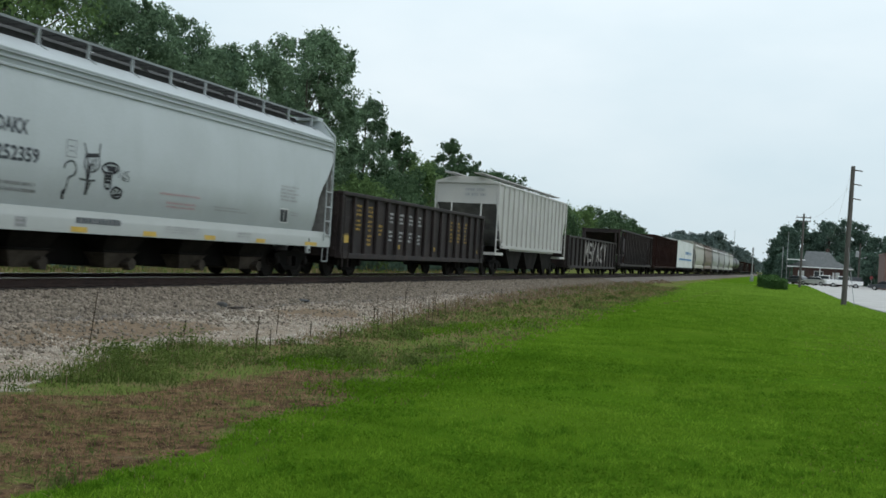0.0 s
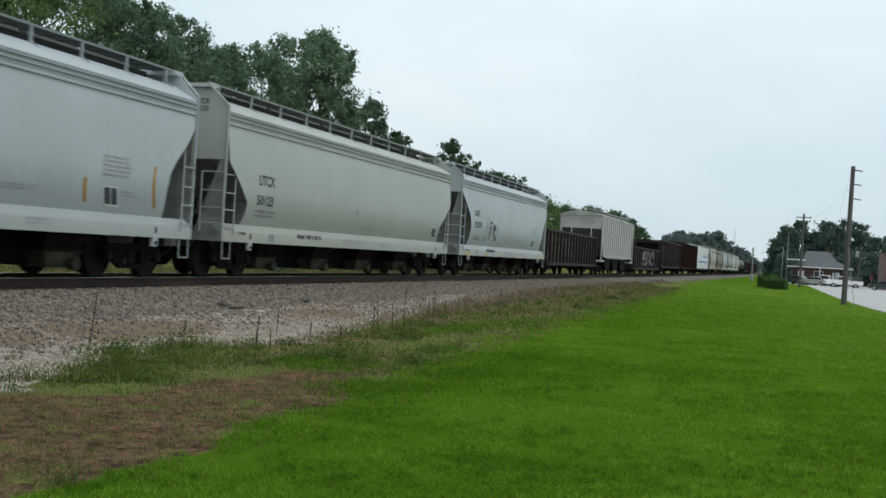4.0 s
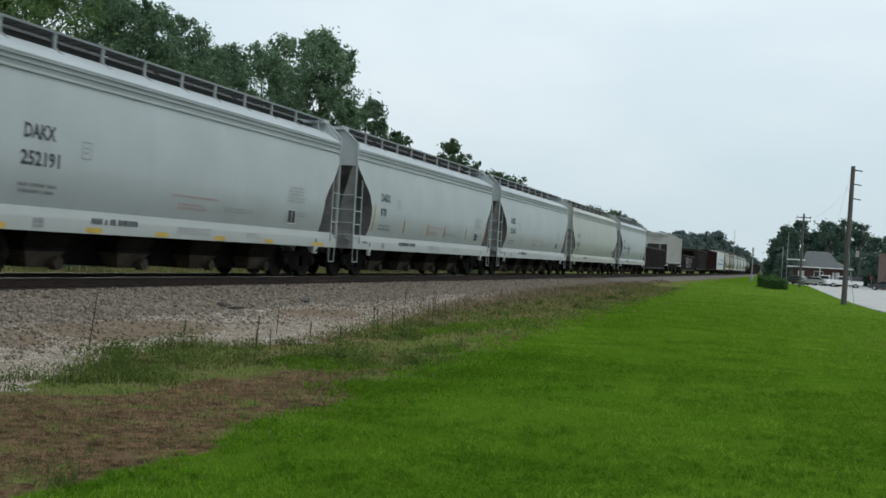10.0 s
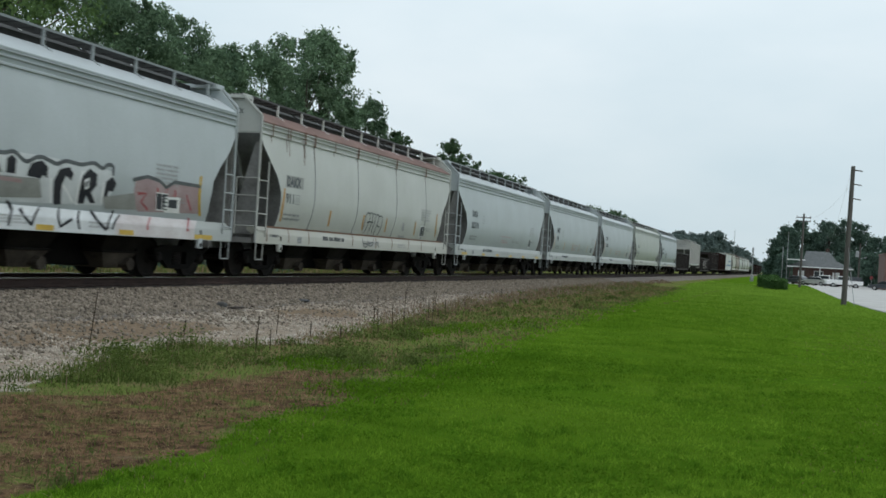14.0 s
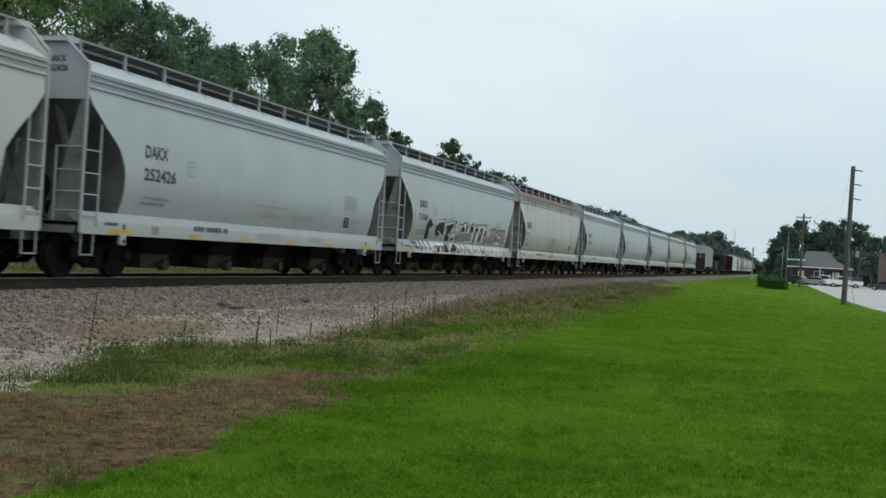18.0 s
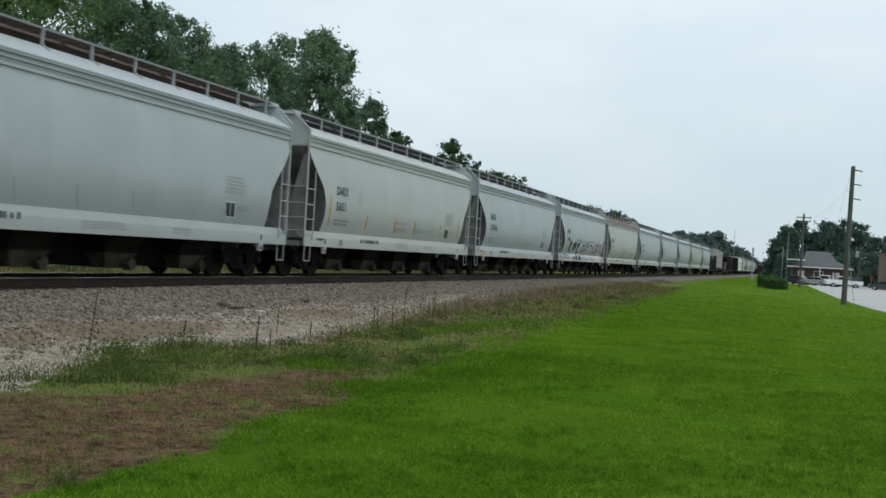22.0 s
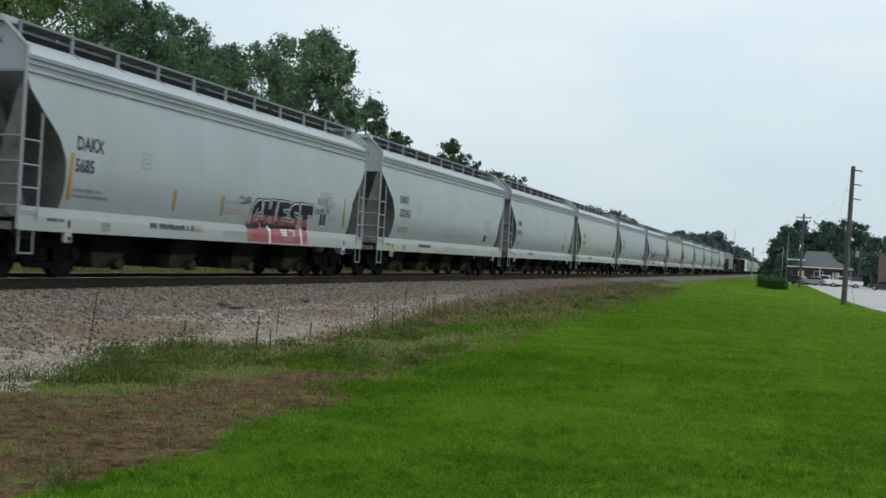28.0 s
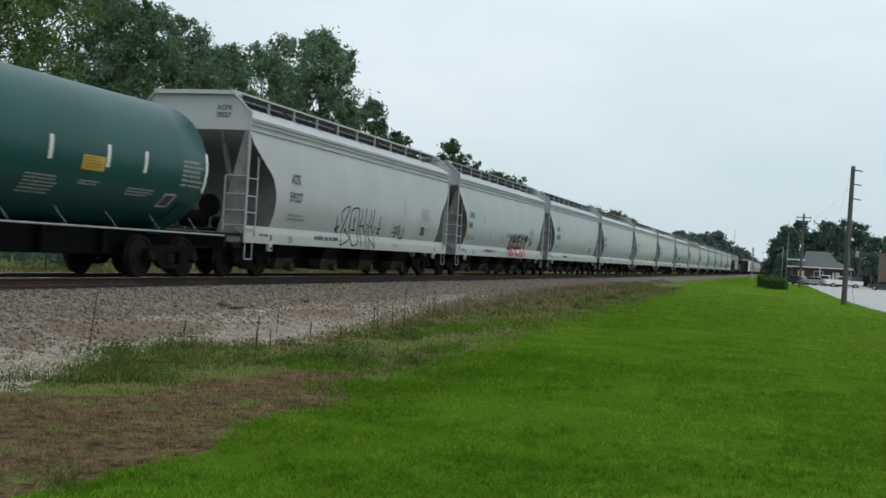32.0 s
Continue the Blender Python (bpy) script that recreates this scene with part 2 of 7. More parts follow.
WEED = leaf_material("weed_leaves", (0.036, 0.062, 0.017), (0.165, 0.215, 0.060), 0.9)
STRAW = leaf_material("dead_brown_grass", (0.078, 0.052, 0.030), (0.37, 0.265, 0.155), 1.4)
SEED_HEAD = leaf_material("reddish_seeding_grass", (0.110, 0.074, 0.052), (0.32, 0.230, 0.165), 0.6)
STALK = leaf_material("brown_dock_stalk", (0.035, 0.028, 0.020), (0.09, 0.075, 0.05), 1.0)
STONE = leaf_material("ballast_stone", (0.040, 0.034, 0.028), (0.35, 0.30, 0.245), 7.0, 0)
STONE_PALE = leaf_material("pale_gravel_stone", (0.17, 0.145, 0.115), (0.58, 0.515, 0.44), 3.0, 0)


# ---- mesh helpers ----
def box(bm, x0, x1, y0, y1, z0, z1):
    v = [bm.verts.new(c) for c in ((x0, y0, z0), (x1, y0, z0), (x1, y1, z0), (x0, y1, z0), (x0, y0, z1), (x1, y0, z1), (x1, y1, z1), (x0, y1, z1))]
    for f in ((3, 2, 1, 0), (4, 5, 6, 7), (0, 1, 5, 4), (1, 2, 6, 5), (2, 3, 7, 6), (3, 0, 4, 7)):
        bm.faces.new([v[i] for i in f])
    return bm


def boxm(x0, x1, y0, y1, z0, z1, bevel=0.0):
    bm = box(bmesh.new(), x0, x1, y0, y1, z0, z1)
    if bevel:
        bmesh.ops.bevel(bm, geom=bm.edges[:], offset=bevel, segments=1, affect="EDGES")
    return bm


def tube(bm, p, q, r, n=8, r2=None):
    """A capped round bar from p to q."""
    p, q = Vector(p), Vector(q)
    d = (q - p).normalized()
    u = d.orthogonal().normalized()
    w = d.cross(u)
    r2 = r if r2 is None else r2
    a, b = [], []
    for i in range(n):
        t = 2 * math.pi * i / n
        k = u * math.cos(t) + w * math.sin(t)
        a.append(bm.verts.new(p + k * r))
        b.append(bm.verts.new(q + k * r2))
    for i in range(n):
        j = (i + 1) % n
        bm.faces.new((a[i], a[j], b[j], b[i]))
    bm.faces.new(a[::-1])
    bm.faces.new(b)
    return bm


def tubes(points, r, n=6):
    bm = bmesh.new()
    for p, q in zip(points[:-1], points[1:]):
        tube(bm, p, q, r, n)
    return bm


def prism(bm, outline, axis, a, b):
    """A closed outline pushed along an axis (0, 1 or 2) from a to b."""
    def at(u, v, w):
        return ((w, u, v), (u, w, v), (u, v, w))[axis]
    p = [bm.verts.new(at(u, v, a)) for u, v in outline]
    q = [bm.verts.new(at(u, v, b)) for u, v in outline]
    k = len(p)
    for i in range(k):
        j = (i + 1) % k
        bm.faces.new((p[i], p[j], q[j], q[i]))
    bm.faces.new(p[::-1])
    bm.faces.new(q)
    return bm


def prismm(outline, axis, a, b, bevel=0.0):
    bm = prism(bmesh.new(), outline, axis, a, b)
    if bevel:
        bmesh.ops.bevel(bm, geom=bm.edges[:], offset=bevel, segments=1, affect="EDGES")
    return bm


def mesh_of(bm, name, mat, smooth=35):
    bmesh.ops.recalc_face_normals(bm, faces=bm.faces[:])
    me = bpy.data.meshes.new(name)
    bm.to_mesh(me)
    bm.free()
    me.materials.append(mat)
    if smooth:
        me.polygons.foreach_set("use_smooth", [True] * len(me.polygons))
        me.set_sharp_from_angle(angle=radians(smooth))
    return me


def part(name, bm, mat, parent, label="", at=None):
    """Links a bmesh, or a ready mesh, as one mesh object under a thing or a part."""
    ob = new(name, bm if isinstance(bm, bpy.types.Mesh) else mesh_of(bm, name, mat))
    ob.parent = parent
    if at is not None:
        ob.matrix_basis = at
    return tagged(ob, label) if label else ob


def thing(name, label, category, m, group="", kind=""):
    ob = new(name)
    ob.empty_display_size = 0.2
    ob.matrix_basis = m
    return tagged(ob, label, category, group, kind)


def raw_mesh(name, verts, faces, mat, smooth=False):
    """A mesh from arrays: verts (n, 3), faces (k, 3 or 4)."""
    verts, faces = np.asarray(verts, np.float32), np.asarray(faces, np.int32)
    k = faces.shape[1]
    me = bpy.data.meshes.new(name)
    me.vertices.add(len(verts))
    me.vertices.foreach_set("co", verts.ravel())
    me.loops.add(faces.size)
    me.loops.foreach_set("vertex_index", faces.ravel())
    me.polygons.add(len(faces))
    me.polygons.foreach_set("loop_start", np.arange(len(faces), dtype=np.int32) * k)
    if smooth:
        me.polygons.foreach_set("use_smooth", np.ones(len(faces), bool))
    me.update(calc_edges=True)
    me.materials.append(mat)
    return me


def flat_text(word, height):
    """The outlines of a word as 2D points and faces, in the built-in font, with capitals that high."""
    cu = bpy.data.curves.new("word", "FONT")
    cu.body, cu.size, cu.resolution_u, cu.offset = word, height / 0.70, 2, height * 0.045
    ob = bpy.data.objects.new("word", cu)
    me = bpy.data.meshes.new_from_object(ob)
    pts = [(v.co.x, v.co.y) for v in me.vertices]
    faces = [tuple(p.vertices) for p in me.polygons]
    bpy.data.objects.remove(ob)
    bpy.data.curves.remove(cu)
    bpy.data.meshes.remove(me)
    return pts, faces


def surface_mesh(name, pts, faces, place, mat):
    me = bpy.data.meshes.new(name)
    me.from_pydata([place(u, v) for u, v in pts], [], faces)
    me.materials.append(mat)
    me.update()
    return me


def lettering(parent, word, y, z, height, place, mat=None, squeeze=0.78, name="lettering", label=""):
    pts, faces = flat_text(word, height)
    return part(name, surface_mesh(name, [(y + u * squeeze, z + v) for u, v in pts], faces, place, mat or STENCIL), None, parent, label)


def rect(pts, faces, y0, y1, z0, z1, rows=3, lean=0.0):
    """A rectangle, cut in rows so that it follows a curved side."""
    b = len(pts)
    for i in range(rows + 1):
        t = i / rows
        pts += [(y0 + lean * t, z0 + (z1 - z0) * t), (y1 + lean * t, z0 + (z1 - z0) * t)]
    faces += [(b + 2 * i, b + 2 * i + 1, b + 2 * i + 3, b + 2 * i + 2) for i in range(rows)]


def patch(parent, name, y0, y1, z0, z1, place, mat, lean=0.0, label=""):
    pts, faces = [], []
    rect(pts, faces, y0, y1, z0, z1, 4, lean)
    return part(name, surface_mesh(name, pts, faces, place, mat), None, parent, label)


def fitted(parent, word, y0, y1, zc, height, place, mat=None, name="lettering"):
    """A word stretched to run from y0 to y1, centred on the height zc."""
    pts, faces = flat_text(word, height)
    lo, hi = min(p[0] for p in pts), max(p[0] for p in pts)
    pts = [(y0 + (u - lo) / (hi - lo) * (y1 - y0), zc - height / 2 + v) for u, v in pts]
    return part(name, surface_mesh(name, pts, faces, place, mat or STENCIL), None, parent)


def bars(parent, y0, y1, z0, z1, lines, place, mat, seed=1, name="small_print", label=""):
    """Lines of writing too small to read, as broken bars."""
    r = random.Random(seed)
    pts, faces = [], []
    h = (z1 - z0) / (lines * 1.7)
    for i in range(lines):
        z = z1 - (i * 1.7 + 1) * h
        y = y0
        end = y1 - r.random() * 0.25 * (y1 - y0)
        while y < end:
            w = min(end - y, h * r.uniform(0.45, 0.75))
            rect(pts, faces, y, y + w, z, z + h * r.uniform(0.8, 1.0), 1)
            y += w + h * (0.22 if r.random() < 0.82 else 0.8)
    return tagged(part(name, surface_mesh(name, pts, faces, place, mat), None, parent, label), kind="stuff")


def ribbon(pts, faces, line, width):
    """A stroke of paint along a line of points: one strip, mitred at the bends."""
    n = len(line)
    way = []
    for (a, b), (c, d) in zip(line[:-1], line[1:]):
        k = math.hypot(c - a, d - b) or 1
        way.append(((c - a) / k, (d - b) / k))
    s = len(pts)
    for i, (a, b) in enumerate(line):
        p, q = way[max(i - 1, 0)], way[min(i, n - 2)]
        mx, my = -(p[1] + q[1]), p[0] + q[0]
        k = math.hypot(mx, my)
        mx, my = (mx / k, my / k) if k > 0.3 else (-q[1], q[0])
        over = 0.35 * width * ((i == n - 1) - (i == 0))
        a, b = a + q[0] * over, b + q[1] * over
        pts += [(a + mx * width / 2, b + my * width / 2), (a - mx * width / 2, b - my * width / 2)]
    faces += [(s + 2 * i, s + 2 * i + 1, s + 2 * i + 3, s + 2 * i + 2) for i in range(n - 1)]


def strokes(parent, name, lines, width, place, mat, label=""):
    for line in lines:
        fine = [line[0]]
        for (a, b), (c, d) in zip(line[:-1], line[1:]):
            # short steps, so that the line follows the bulge and bends over the sill
            n = max(1, int(abs(d - b) / (0.12 if min(b, d) > 1.31 else 0.04)))
            fine += [(a + (c - a) * k / n, b + (d - b) * k / n) for k in range(1, n + 1)]
        line = fine
        pts, faces = [], []
        ribbon(pts, faces, line, width)
        part(name, surface_mesh(name, pts, faces, place, mat), None, parent, label)


def fill(parent, name, outline, place, mat, label="", split=None, low_mat=None):
    """A painted area with that outline, cut into narrow rows so that it lies on the curved side and the sill. Below split it takes low_mat."""
    bm = bmesh.new()
    bm.faces.new([bm.verts.new((u, v, 0)) for u, v in outline])
    bmesh.ops.triangulate(bm, faces=bm.faces[:])
    lo, hi = min(p[1] for p in outline), max(p[1] for p in outline)
    for z in [1.12, 1.16, 1.31] + ([split] if split else []) + [1.38 + 0.07 * k for k in range(18)]:
        if lo < z < hi:
            bmesh.ops.bisect_plane(bm, geom=bm.verts[:] + bm.edges[:] + bm.faces[:], plane_co=(0, z, 0), plane_no=(0, 1, 0))
    for f in bm.faces:
        f.material_index = 1 if split and f.calc_center_median().y < split else 0
    for v in bm.verts:
        v.co = place(v.co.x, v.co.y)
    me = bpy.data.meshes.new(name)
    bm.to_mesh(me)
    bm.free()
    me.materials.append(mat)
    if split:
        me.materials.append(low_mat)
    return part(name, me, None, parent, label)


def rounded(lines, times=2):
    """Corners cut twice, so that a sprayed line bends softly."""
    for _ in range(times):
        cut = []
        for line in lines:
            q = [line[0]]
            for (a, b), (c, d) in zip(line[:-1], line[1:]):
                q += [(0.75 * a + 0.25 * c, 0.75 * b + 0.25 * d), (0.25 * a + 0.75 * c, 0.25 * b + 0.75 * d)]
            cut.append(q + [line[-1]])
        lines = cut
    return lines


# ---- the ground: one sheet to the horizon ----
def smooth_step(a, b, x):
    t = np.clip((x - a) / (b - a), 0, 1)
    return t * t * (3 - 2 * t)


def gravel_edge(y):
    """Where the pale gravel beside the ballast ends."""
    return np.interp(y, [-20, 6, 10.4, 12, 13.6, 15.8, 16.7, 18, 20.8, 25.6, 34, 62, 90], [-7.6, -7.7, -8.2, -8.6, -9.3, -9.3, -8.6, -8.2, -8.7, -9.4, -10.4, -11.9, -12.2])


def lawn_edge(y):
    """Where the mown lawn begins."""
    return np.interp(y, [-20, 6, 11, 13, 14.6, 17, 24, 41, 73, 118, 150, 400], [-4.95, -4.95, -5.0, -5.0, -5.1, -5.5, -6.1, -6.8, -8.0, -9.8, -10.6, -11.0])


def road_edge(y):
    """The lawn's border with the road."""
    return np.interp(y, [45, 56, 66, 90, 120, 180], [6.6, 5.1, 4.3, 3.5, 3.1, 2.4])


def blotches(x, y, cell, seed):
    """Soft random blotches of about that size: 0 to 1."""
    g = np.random.default_rng(seed).random((64, 64))
    u, v = np.asarray(x) / cell, np.asarray(y) / cell
    i, j = np.floor(u).astype(int), np.floor(v).astype(int)
    a, b = u - i, v - j
    a, b = a * a * (3 - 2 * a), b * b * (3 - 2 * b)
    i, j = i % 63, j % 63
    return (g[i, j] * (1 - a) + g[i + 1, j] * a) * (1 - b) + (g[i, j + 1] * (1 - a) + g[i + 1, j + 1] * a) * b


def wobble(x, y):
    return 0.35 * np.sin(1.7 * y + 0.9 * np.sin(0.8 * x)) + 0.25 * np.sin(3.9 * y + 1.3 * x + 1) + 0.16 * np.sin(8.3 * y - 2.1 * x)


def brown_patch(x, y):
    """Dead, dry grass between the weeds and the lawn: 0 to 1."""
    left = np.interp(y, [0, 9.7, 10.4, 12.8, 14.2, 15.0], [-8.3, -7.7, -6.7, -6.7, -6.3, -5.4])
    right = np.interp(y, [0, 6, 8.5, 9.5, 10.5, 12.2, 13.5, 15.0], [-4.45, -4.5, -4.55, -4.85, -4.7, -4.7, -5.3, -5.4])
    return smooth_step(-0.16, 0.26, np.minimum(x - left, right - x) + 0.20 * wobble(x, y))


def bare_dirt(x, y):
    """Tan dirt and thin dry weeds that show through the gravel: 0 to 1."""
    w = wobble(x, y)
    d = np.hypot((x + 10.55 + 0.3 * w) / 0.95, (y - 15.8 + 0.5 * w) / 4.2)
    e = np.hypot((x + 10.6 + 0.3 * w) / 0.7, (y - 24.6 + 0.5 * w) / 2.6)
    return 0.85 * (1 - smooth_step(0.45, 1.2, np.minimum(d, e)))


def bank(x):
    """The long shallow foot of the ballast bank."""
    return np.interp(np.abs(np.asarray(x, float) - TRACK), [0, 1.9, 2.4, 3.0, 4.0, 5.2], [-0.05, 0.0, 0.29, 0.19, 0.06, 0.0])


def ground_height(x, y):
    rise = 0.016 * np.sin(0.9 * x + 0.4) * np.sin(0.55 * y) + 0.006 * np.sin(2.3 * x + 1.1 * y)
    return rise * np.exp(-np.abs(y) / 80) * np.exp(-np.abs(x) / 30) + bank(x)


def zones():
    xs = np.concatenate([-np.geomspace(3000, 20.5, 40), np.arange(-20, -13, 0.25), np.arange(-13, 5.01, 0.15), np.geomspace(5.3, 3000, 40)])
    ys = np.concatenate([-np.geomspace(3000, 6, 30), np.arange(-5, 4, 1.0), np.arange(4, 32, 0.15), np.geomspace(32.3, 4000, 130)])
    X, Y = np.meshgrid(xs, ys)
    Z = ground_height(X, Y)
    verts = np.stack([X, Y, Z], -1).reshape(-1, 3)
    nx, ny = len(xs), len(ys)
    i = (np.arange(ny - 1)[:, None] * nx + np.arange(nx - 1)).ravel()
    me = raw_mesh("ground", verts, np.stack([i, i + 1, i + nx + 1, i + nx], 1), GROUND, True)
    w = wobble(X, Y)
    gravel = (1 - smooth_step(-0.35, 0.55, X - gravel_edge(Y) + 0.55 * w)) * smooth_step(TRACK - 4.4, TRACK - 3.7, X)
    reach = 0.55 + 0.7 * smooth_step(13, 17, Y)
    lawn = np.where(X > TRACK, smooth_step(-reach, reach, X - lawn_edge(Y) + 0.6 * w), 0.10 + 0.25 * w)
    brown = brown_patch(X, Y)
    dirt = bare_dirt(X, Y)
    for name, value in (("gravel", gravel), ("lawn", lawn), ("brown", brown), ("dirt", dirt)):
        me.attributes.new(name, "FLOAT", "POINT").data.foreach_set("value", value.ravel().astype(np.float32))
    return me


def ground_material():
    m = bpy.data.materials.new("lawn_weeds_and_gravel")
    m.use_nodes = True
    n, l = m.node_tree.nodes, m.node_tree.links
    p = n["Principled BSDF"]
    p.inputs["Roughness"].default_value, p.inputs["Specular IOR Level"].default_value = 1.0, 0.0
    co = n.new("ShaderNodeTexCoord")

    def noisy(scale, detail=5, rough=0.6):
        q = n.new("ShaderNodeTexNoise")
        q.inputs["Scale"].default_value, q.inputs["Detail"].default_value, q.inputs["Roughness"].default_value = scale, detail, rough
        l.new(co.outputs["Object"], q.inputs["Vector"])
        return q.outputs[0]

    def span(value, a, b):
        q = n.new("ShaderNodeMapRange")
        l.new(value, q.inputs[0])
        q.inputs[1].default_value, q.inputs[2].default_value = a, b
        return q.outputs[0]

    def blend(f, a, b):
        q = n.new("ShaderNodeMix")
        q.data_type = "RGBA"
        l.new(f, q.inputs[0])
        for s, v in ((6, a), (7, b)):
            if isinstance(v, tuple):
                q.inputs[s].default_value = (*v, 1)
            else:
                l.new(v, q.inputs[s])
        return q.outputs[2]

    def attribute(name):
        """The zone, its border frayed by noise."""
        a = n.new("ShaderNodeAttribute")
        a.attribute_name = name
        s = n.new("ShaderNodeMath")
        s.operation = "ADD"
        l.new(a.outputs["Fac"], s.inputs[0])
        t = n.new("ShaderNodeMath")
        t.operation = "MULTIPLY_ADD"
        l.new(noisy(3.5, 6, 0.7), t.inputs[0])
        t.inputs[1].default_value, t.inputs[2].default_value = 1.0, -0.5
        l.new(t.outputs[0], s.inputs[1])
        return span(s.outputs[0], 0.35, 0.65)

    broad, fine = span(noisy(0.22, 4), 0.35, 0.65), span(noisy(14, 6, 0.75), 0.3, 0.7)
    lawn = blend(fine, blend(broad, (0.054, 0.128, 0.007), (0.080, 0.150, 0.011)), blend(broad, (0.074, 0.160, 0.011), (0.108, 0.188, 0.019)))
    weeds = blend(fine, (0.062, 0.096, 0.022), (0.195, 0.235, 0.066))
    weeds = blend(span(noisy(0.7, 4), 0.46, 0.70), weeds, blend(fine, (0.125, 0.082, 0.050), (0.31, 0.225, 0.145)))
    brown = blend(fine, (0.090, 0.052, 0.030), (0.300, 0.190, 0.112))
    brown = blend(span(noisy(5, 5, 0.7), 0.4, 0.62), brown, (0.050, 0.032, 0.022))
    brown = blend(span(noisy(1.6, 6, 0.7), 0.52, 0.62), brown, weeds)
    brown = blend(span(noisy(2.6, 4, 0.6), 0.60, 0.80), brown, (0.20, 0.145, 0.095))
    vor = n.new("ShaderNodeTexVoronoi")
    vor.inputs["Scale"].default_value = 16
    l.new(co.outputs["Object"], vor.inputs["Vector"])
    stones = blend(span(vor.outputs["Color"], 0.0, 1.0), (0.26, 0.235, 0.20), (0.60, 0.555, 0.49))
    stones = blend(span(noisy(0.55, 6, 0.65), 0.38, 0.55), stones, blend(fine, (0.22, 0.17, 0.13), (0.42, 0.35, 0.28)))
    stones = blend(attribute("dirt"), stones, blend(fine, (0.13, 0.092, 0.062), (0.34, 0.265, 0.195)))
    col = blend(attribute("lawn"), weeds, lawn)
    col = blend(attribute("brown"), col, brown)
    col = blend(attribute("gravel"), col, stones)
    l.new(col, p.inputs["Base Color"])
    bp = n.new("ShaderNodeBump")
    bp.inputs["Strength"].default_value, bp.inputs["Distance"].default_value = 0.6, 0.04
    l.new(fine, bp.inputs["Height"])
    l.new(bp.outputs[0], p.inputs["Normal"])
    return m


GROUND = ground_material()
ground = tagged(new("ground", zones()), "mown green lawn, weedy verge and dry brown patch beside the track", "ground", kind="structure")

# ---- the road on the far side of the lawn ----
road_mesh = bmesh.new()
prism(road_mesh, [(5.1, 56), (4.3, 66), (3.5, 90), (3.1, 120), (2.4, 180), (-4.0, 215), (-4.0, 235), (60, 235), (60, 20), (9, 20), (6.6, 45)], 2, -0.2, 0.045)
road = tagged(new("road", mesh_of(road_mesh, "road", ROAD_MAT)), "pale worn concrete road and parking apron", "road", kind="structure")

# ---- the track ----
Y0, Y1 = -240.0, 1500.0
bed = bmesh.new()
prism(bed, [(-3.4, -0.1), (-3.1, 0.17), (-2.5, 0.30), (-1.85, 0.50), (-1.5, 0.60), (1.28, 0.61), (1.5, 0.56), (1.85, 0.48), (2.5, 0.31), (2.85, 0.215), (3.1, 0.165), (3.4, -0.1)], 1, Y0, Y1)
for v in bed.verts:
    v.co.x += TRACK
BALLAST = material("grey_ballast_bed", (0.065, 0.055, 0.047), (0.22, 0.19, 0.165), 3, 0.95, 0, 1.0, 18)
ballast = tagged(new("track_bed", mesh_of(bed, "track_bed", BALLAST, 20)), "grey crushed stone ballast bed", "track bed", kind="structure")
for side, name in ((0.7525, "rail"), (-0.7525, "rail")):
    rail = thing(name, "long rusty steel rail with a polished head", "rail", pose(TRACK + side, 0, 0), "rails of the track", "structure")
    web = [(-0.07, 0.625), (0.07, 0.625), (0.07, 0.64), (0.012, 0.67), (0.012, 0.755), (0.036, 0.765), (0.036, 0.795), (-0.036, 0.795), (-0.036, 0.765), (-0.012, 0.755), (-0.012, 0.67), (-0.07, 0.64)]
    part("rail_web", prismm(web, 1, Y0, Y1), RAIL_SIDE, rail)
    part("rail_head", boxm(-0.030, 0.030, Y0, Y1, 0.795, 0.8), RAIL_TOP, rail, "polished running surface")

# ---- the running gear of every car ----
CARS = []          # (thing, place along the track at 16 s)
WHEEL_R = 0.457


def wheelset_mesh():
    """Axle, wheels and bearing ends turned as one profile."""
    half = [(0.0, 0.075), (0.66, 0.085), (0.685, 0.13), (0.70, 0.38), (0.69, 0.40), (0.69, 0.487), (0.715, 0.487), (0.725, 0.462), (0.82, 0.455), (0.825, 0.40), (0.80, 0.38), (0.83, 0.16), (0.87, 0.13), (0.87, 0.085), (0.97, 0.085), (0.975, 0.115), (1.10, 0.115), (1.135, 0.08), (1.135, 0.0)]
    prof = [(-x, r) for x, r in half[:0:-1]] + half
    bm = bmesh.new()
    N = 18
    rings = [[bm.verts.new((x, 0, 0))] if r == 0 else [bm.verts.new((x, r * math.cos(2 * math.pi * k / N), r * math.sin(2 * math.pi * k / N))) for k in range(N)] for x, r in prof]
    for a, b in zip(rings[:-1], rings[1:]):
        for k in range(N):
            q = (k + 1) % N
            if len(a) == 1:
                bm.faces.new((a[0], b[q], b[k]))
            elif len(b) == 1:
                bm.faces.new((a[k], a[q], b[0]))
            else:
                bm.faces.new((a[k], a[q], b[q], b[k]))
    return mesh_of(bm, "wheelset", WHEEL_STEEL)


def side_frame_mesh(s):
    """One cast frame with its spring window, the outline running in and out of the window by a slit."""
    out = [(-1.04, 0.50), (-1.04, 0.64), (-0.60, 0.72), (0.0, 0.73), (0.60, 0.72), (1.04, 0.64), (1.04, 0.50), (0.78, 0.46), (0.42, 0.21), (0.001, 0.20)]
    hole = [(0.001, 0.31), (0.30, 0.31), (0.30, 0.58), (-0.30, 0.58), (-0.30, 0.31), (-0.001, 0.31), (-0.001, 0.20), (-0.42, 0.21), (-0.78, 0.46)]
    bm = bmesh.new()
    prism(bm, out + hole, 0, s * 0.95, s * 1.07)
    return mesh_of(bm, "side_frame", BLACK_STEEL)


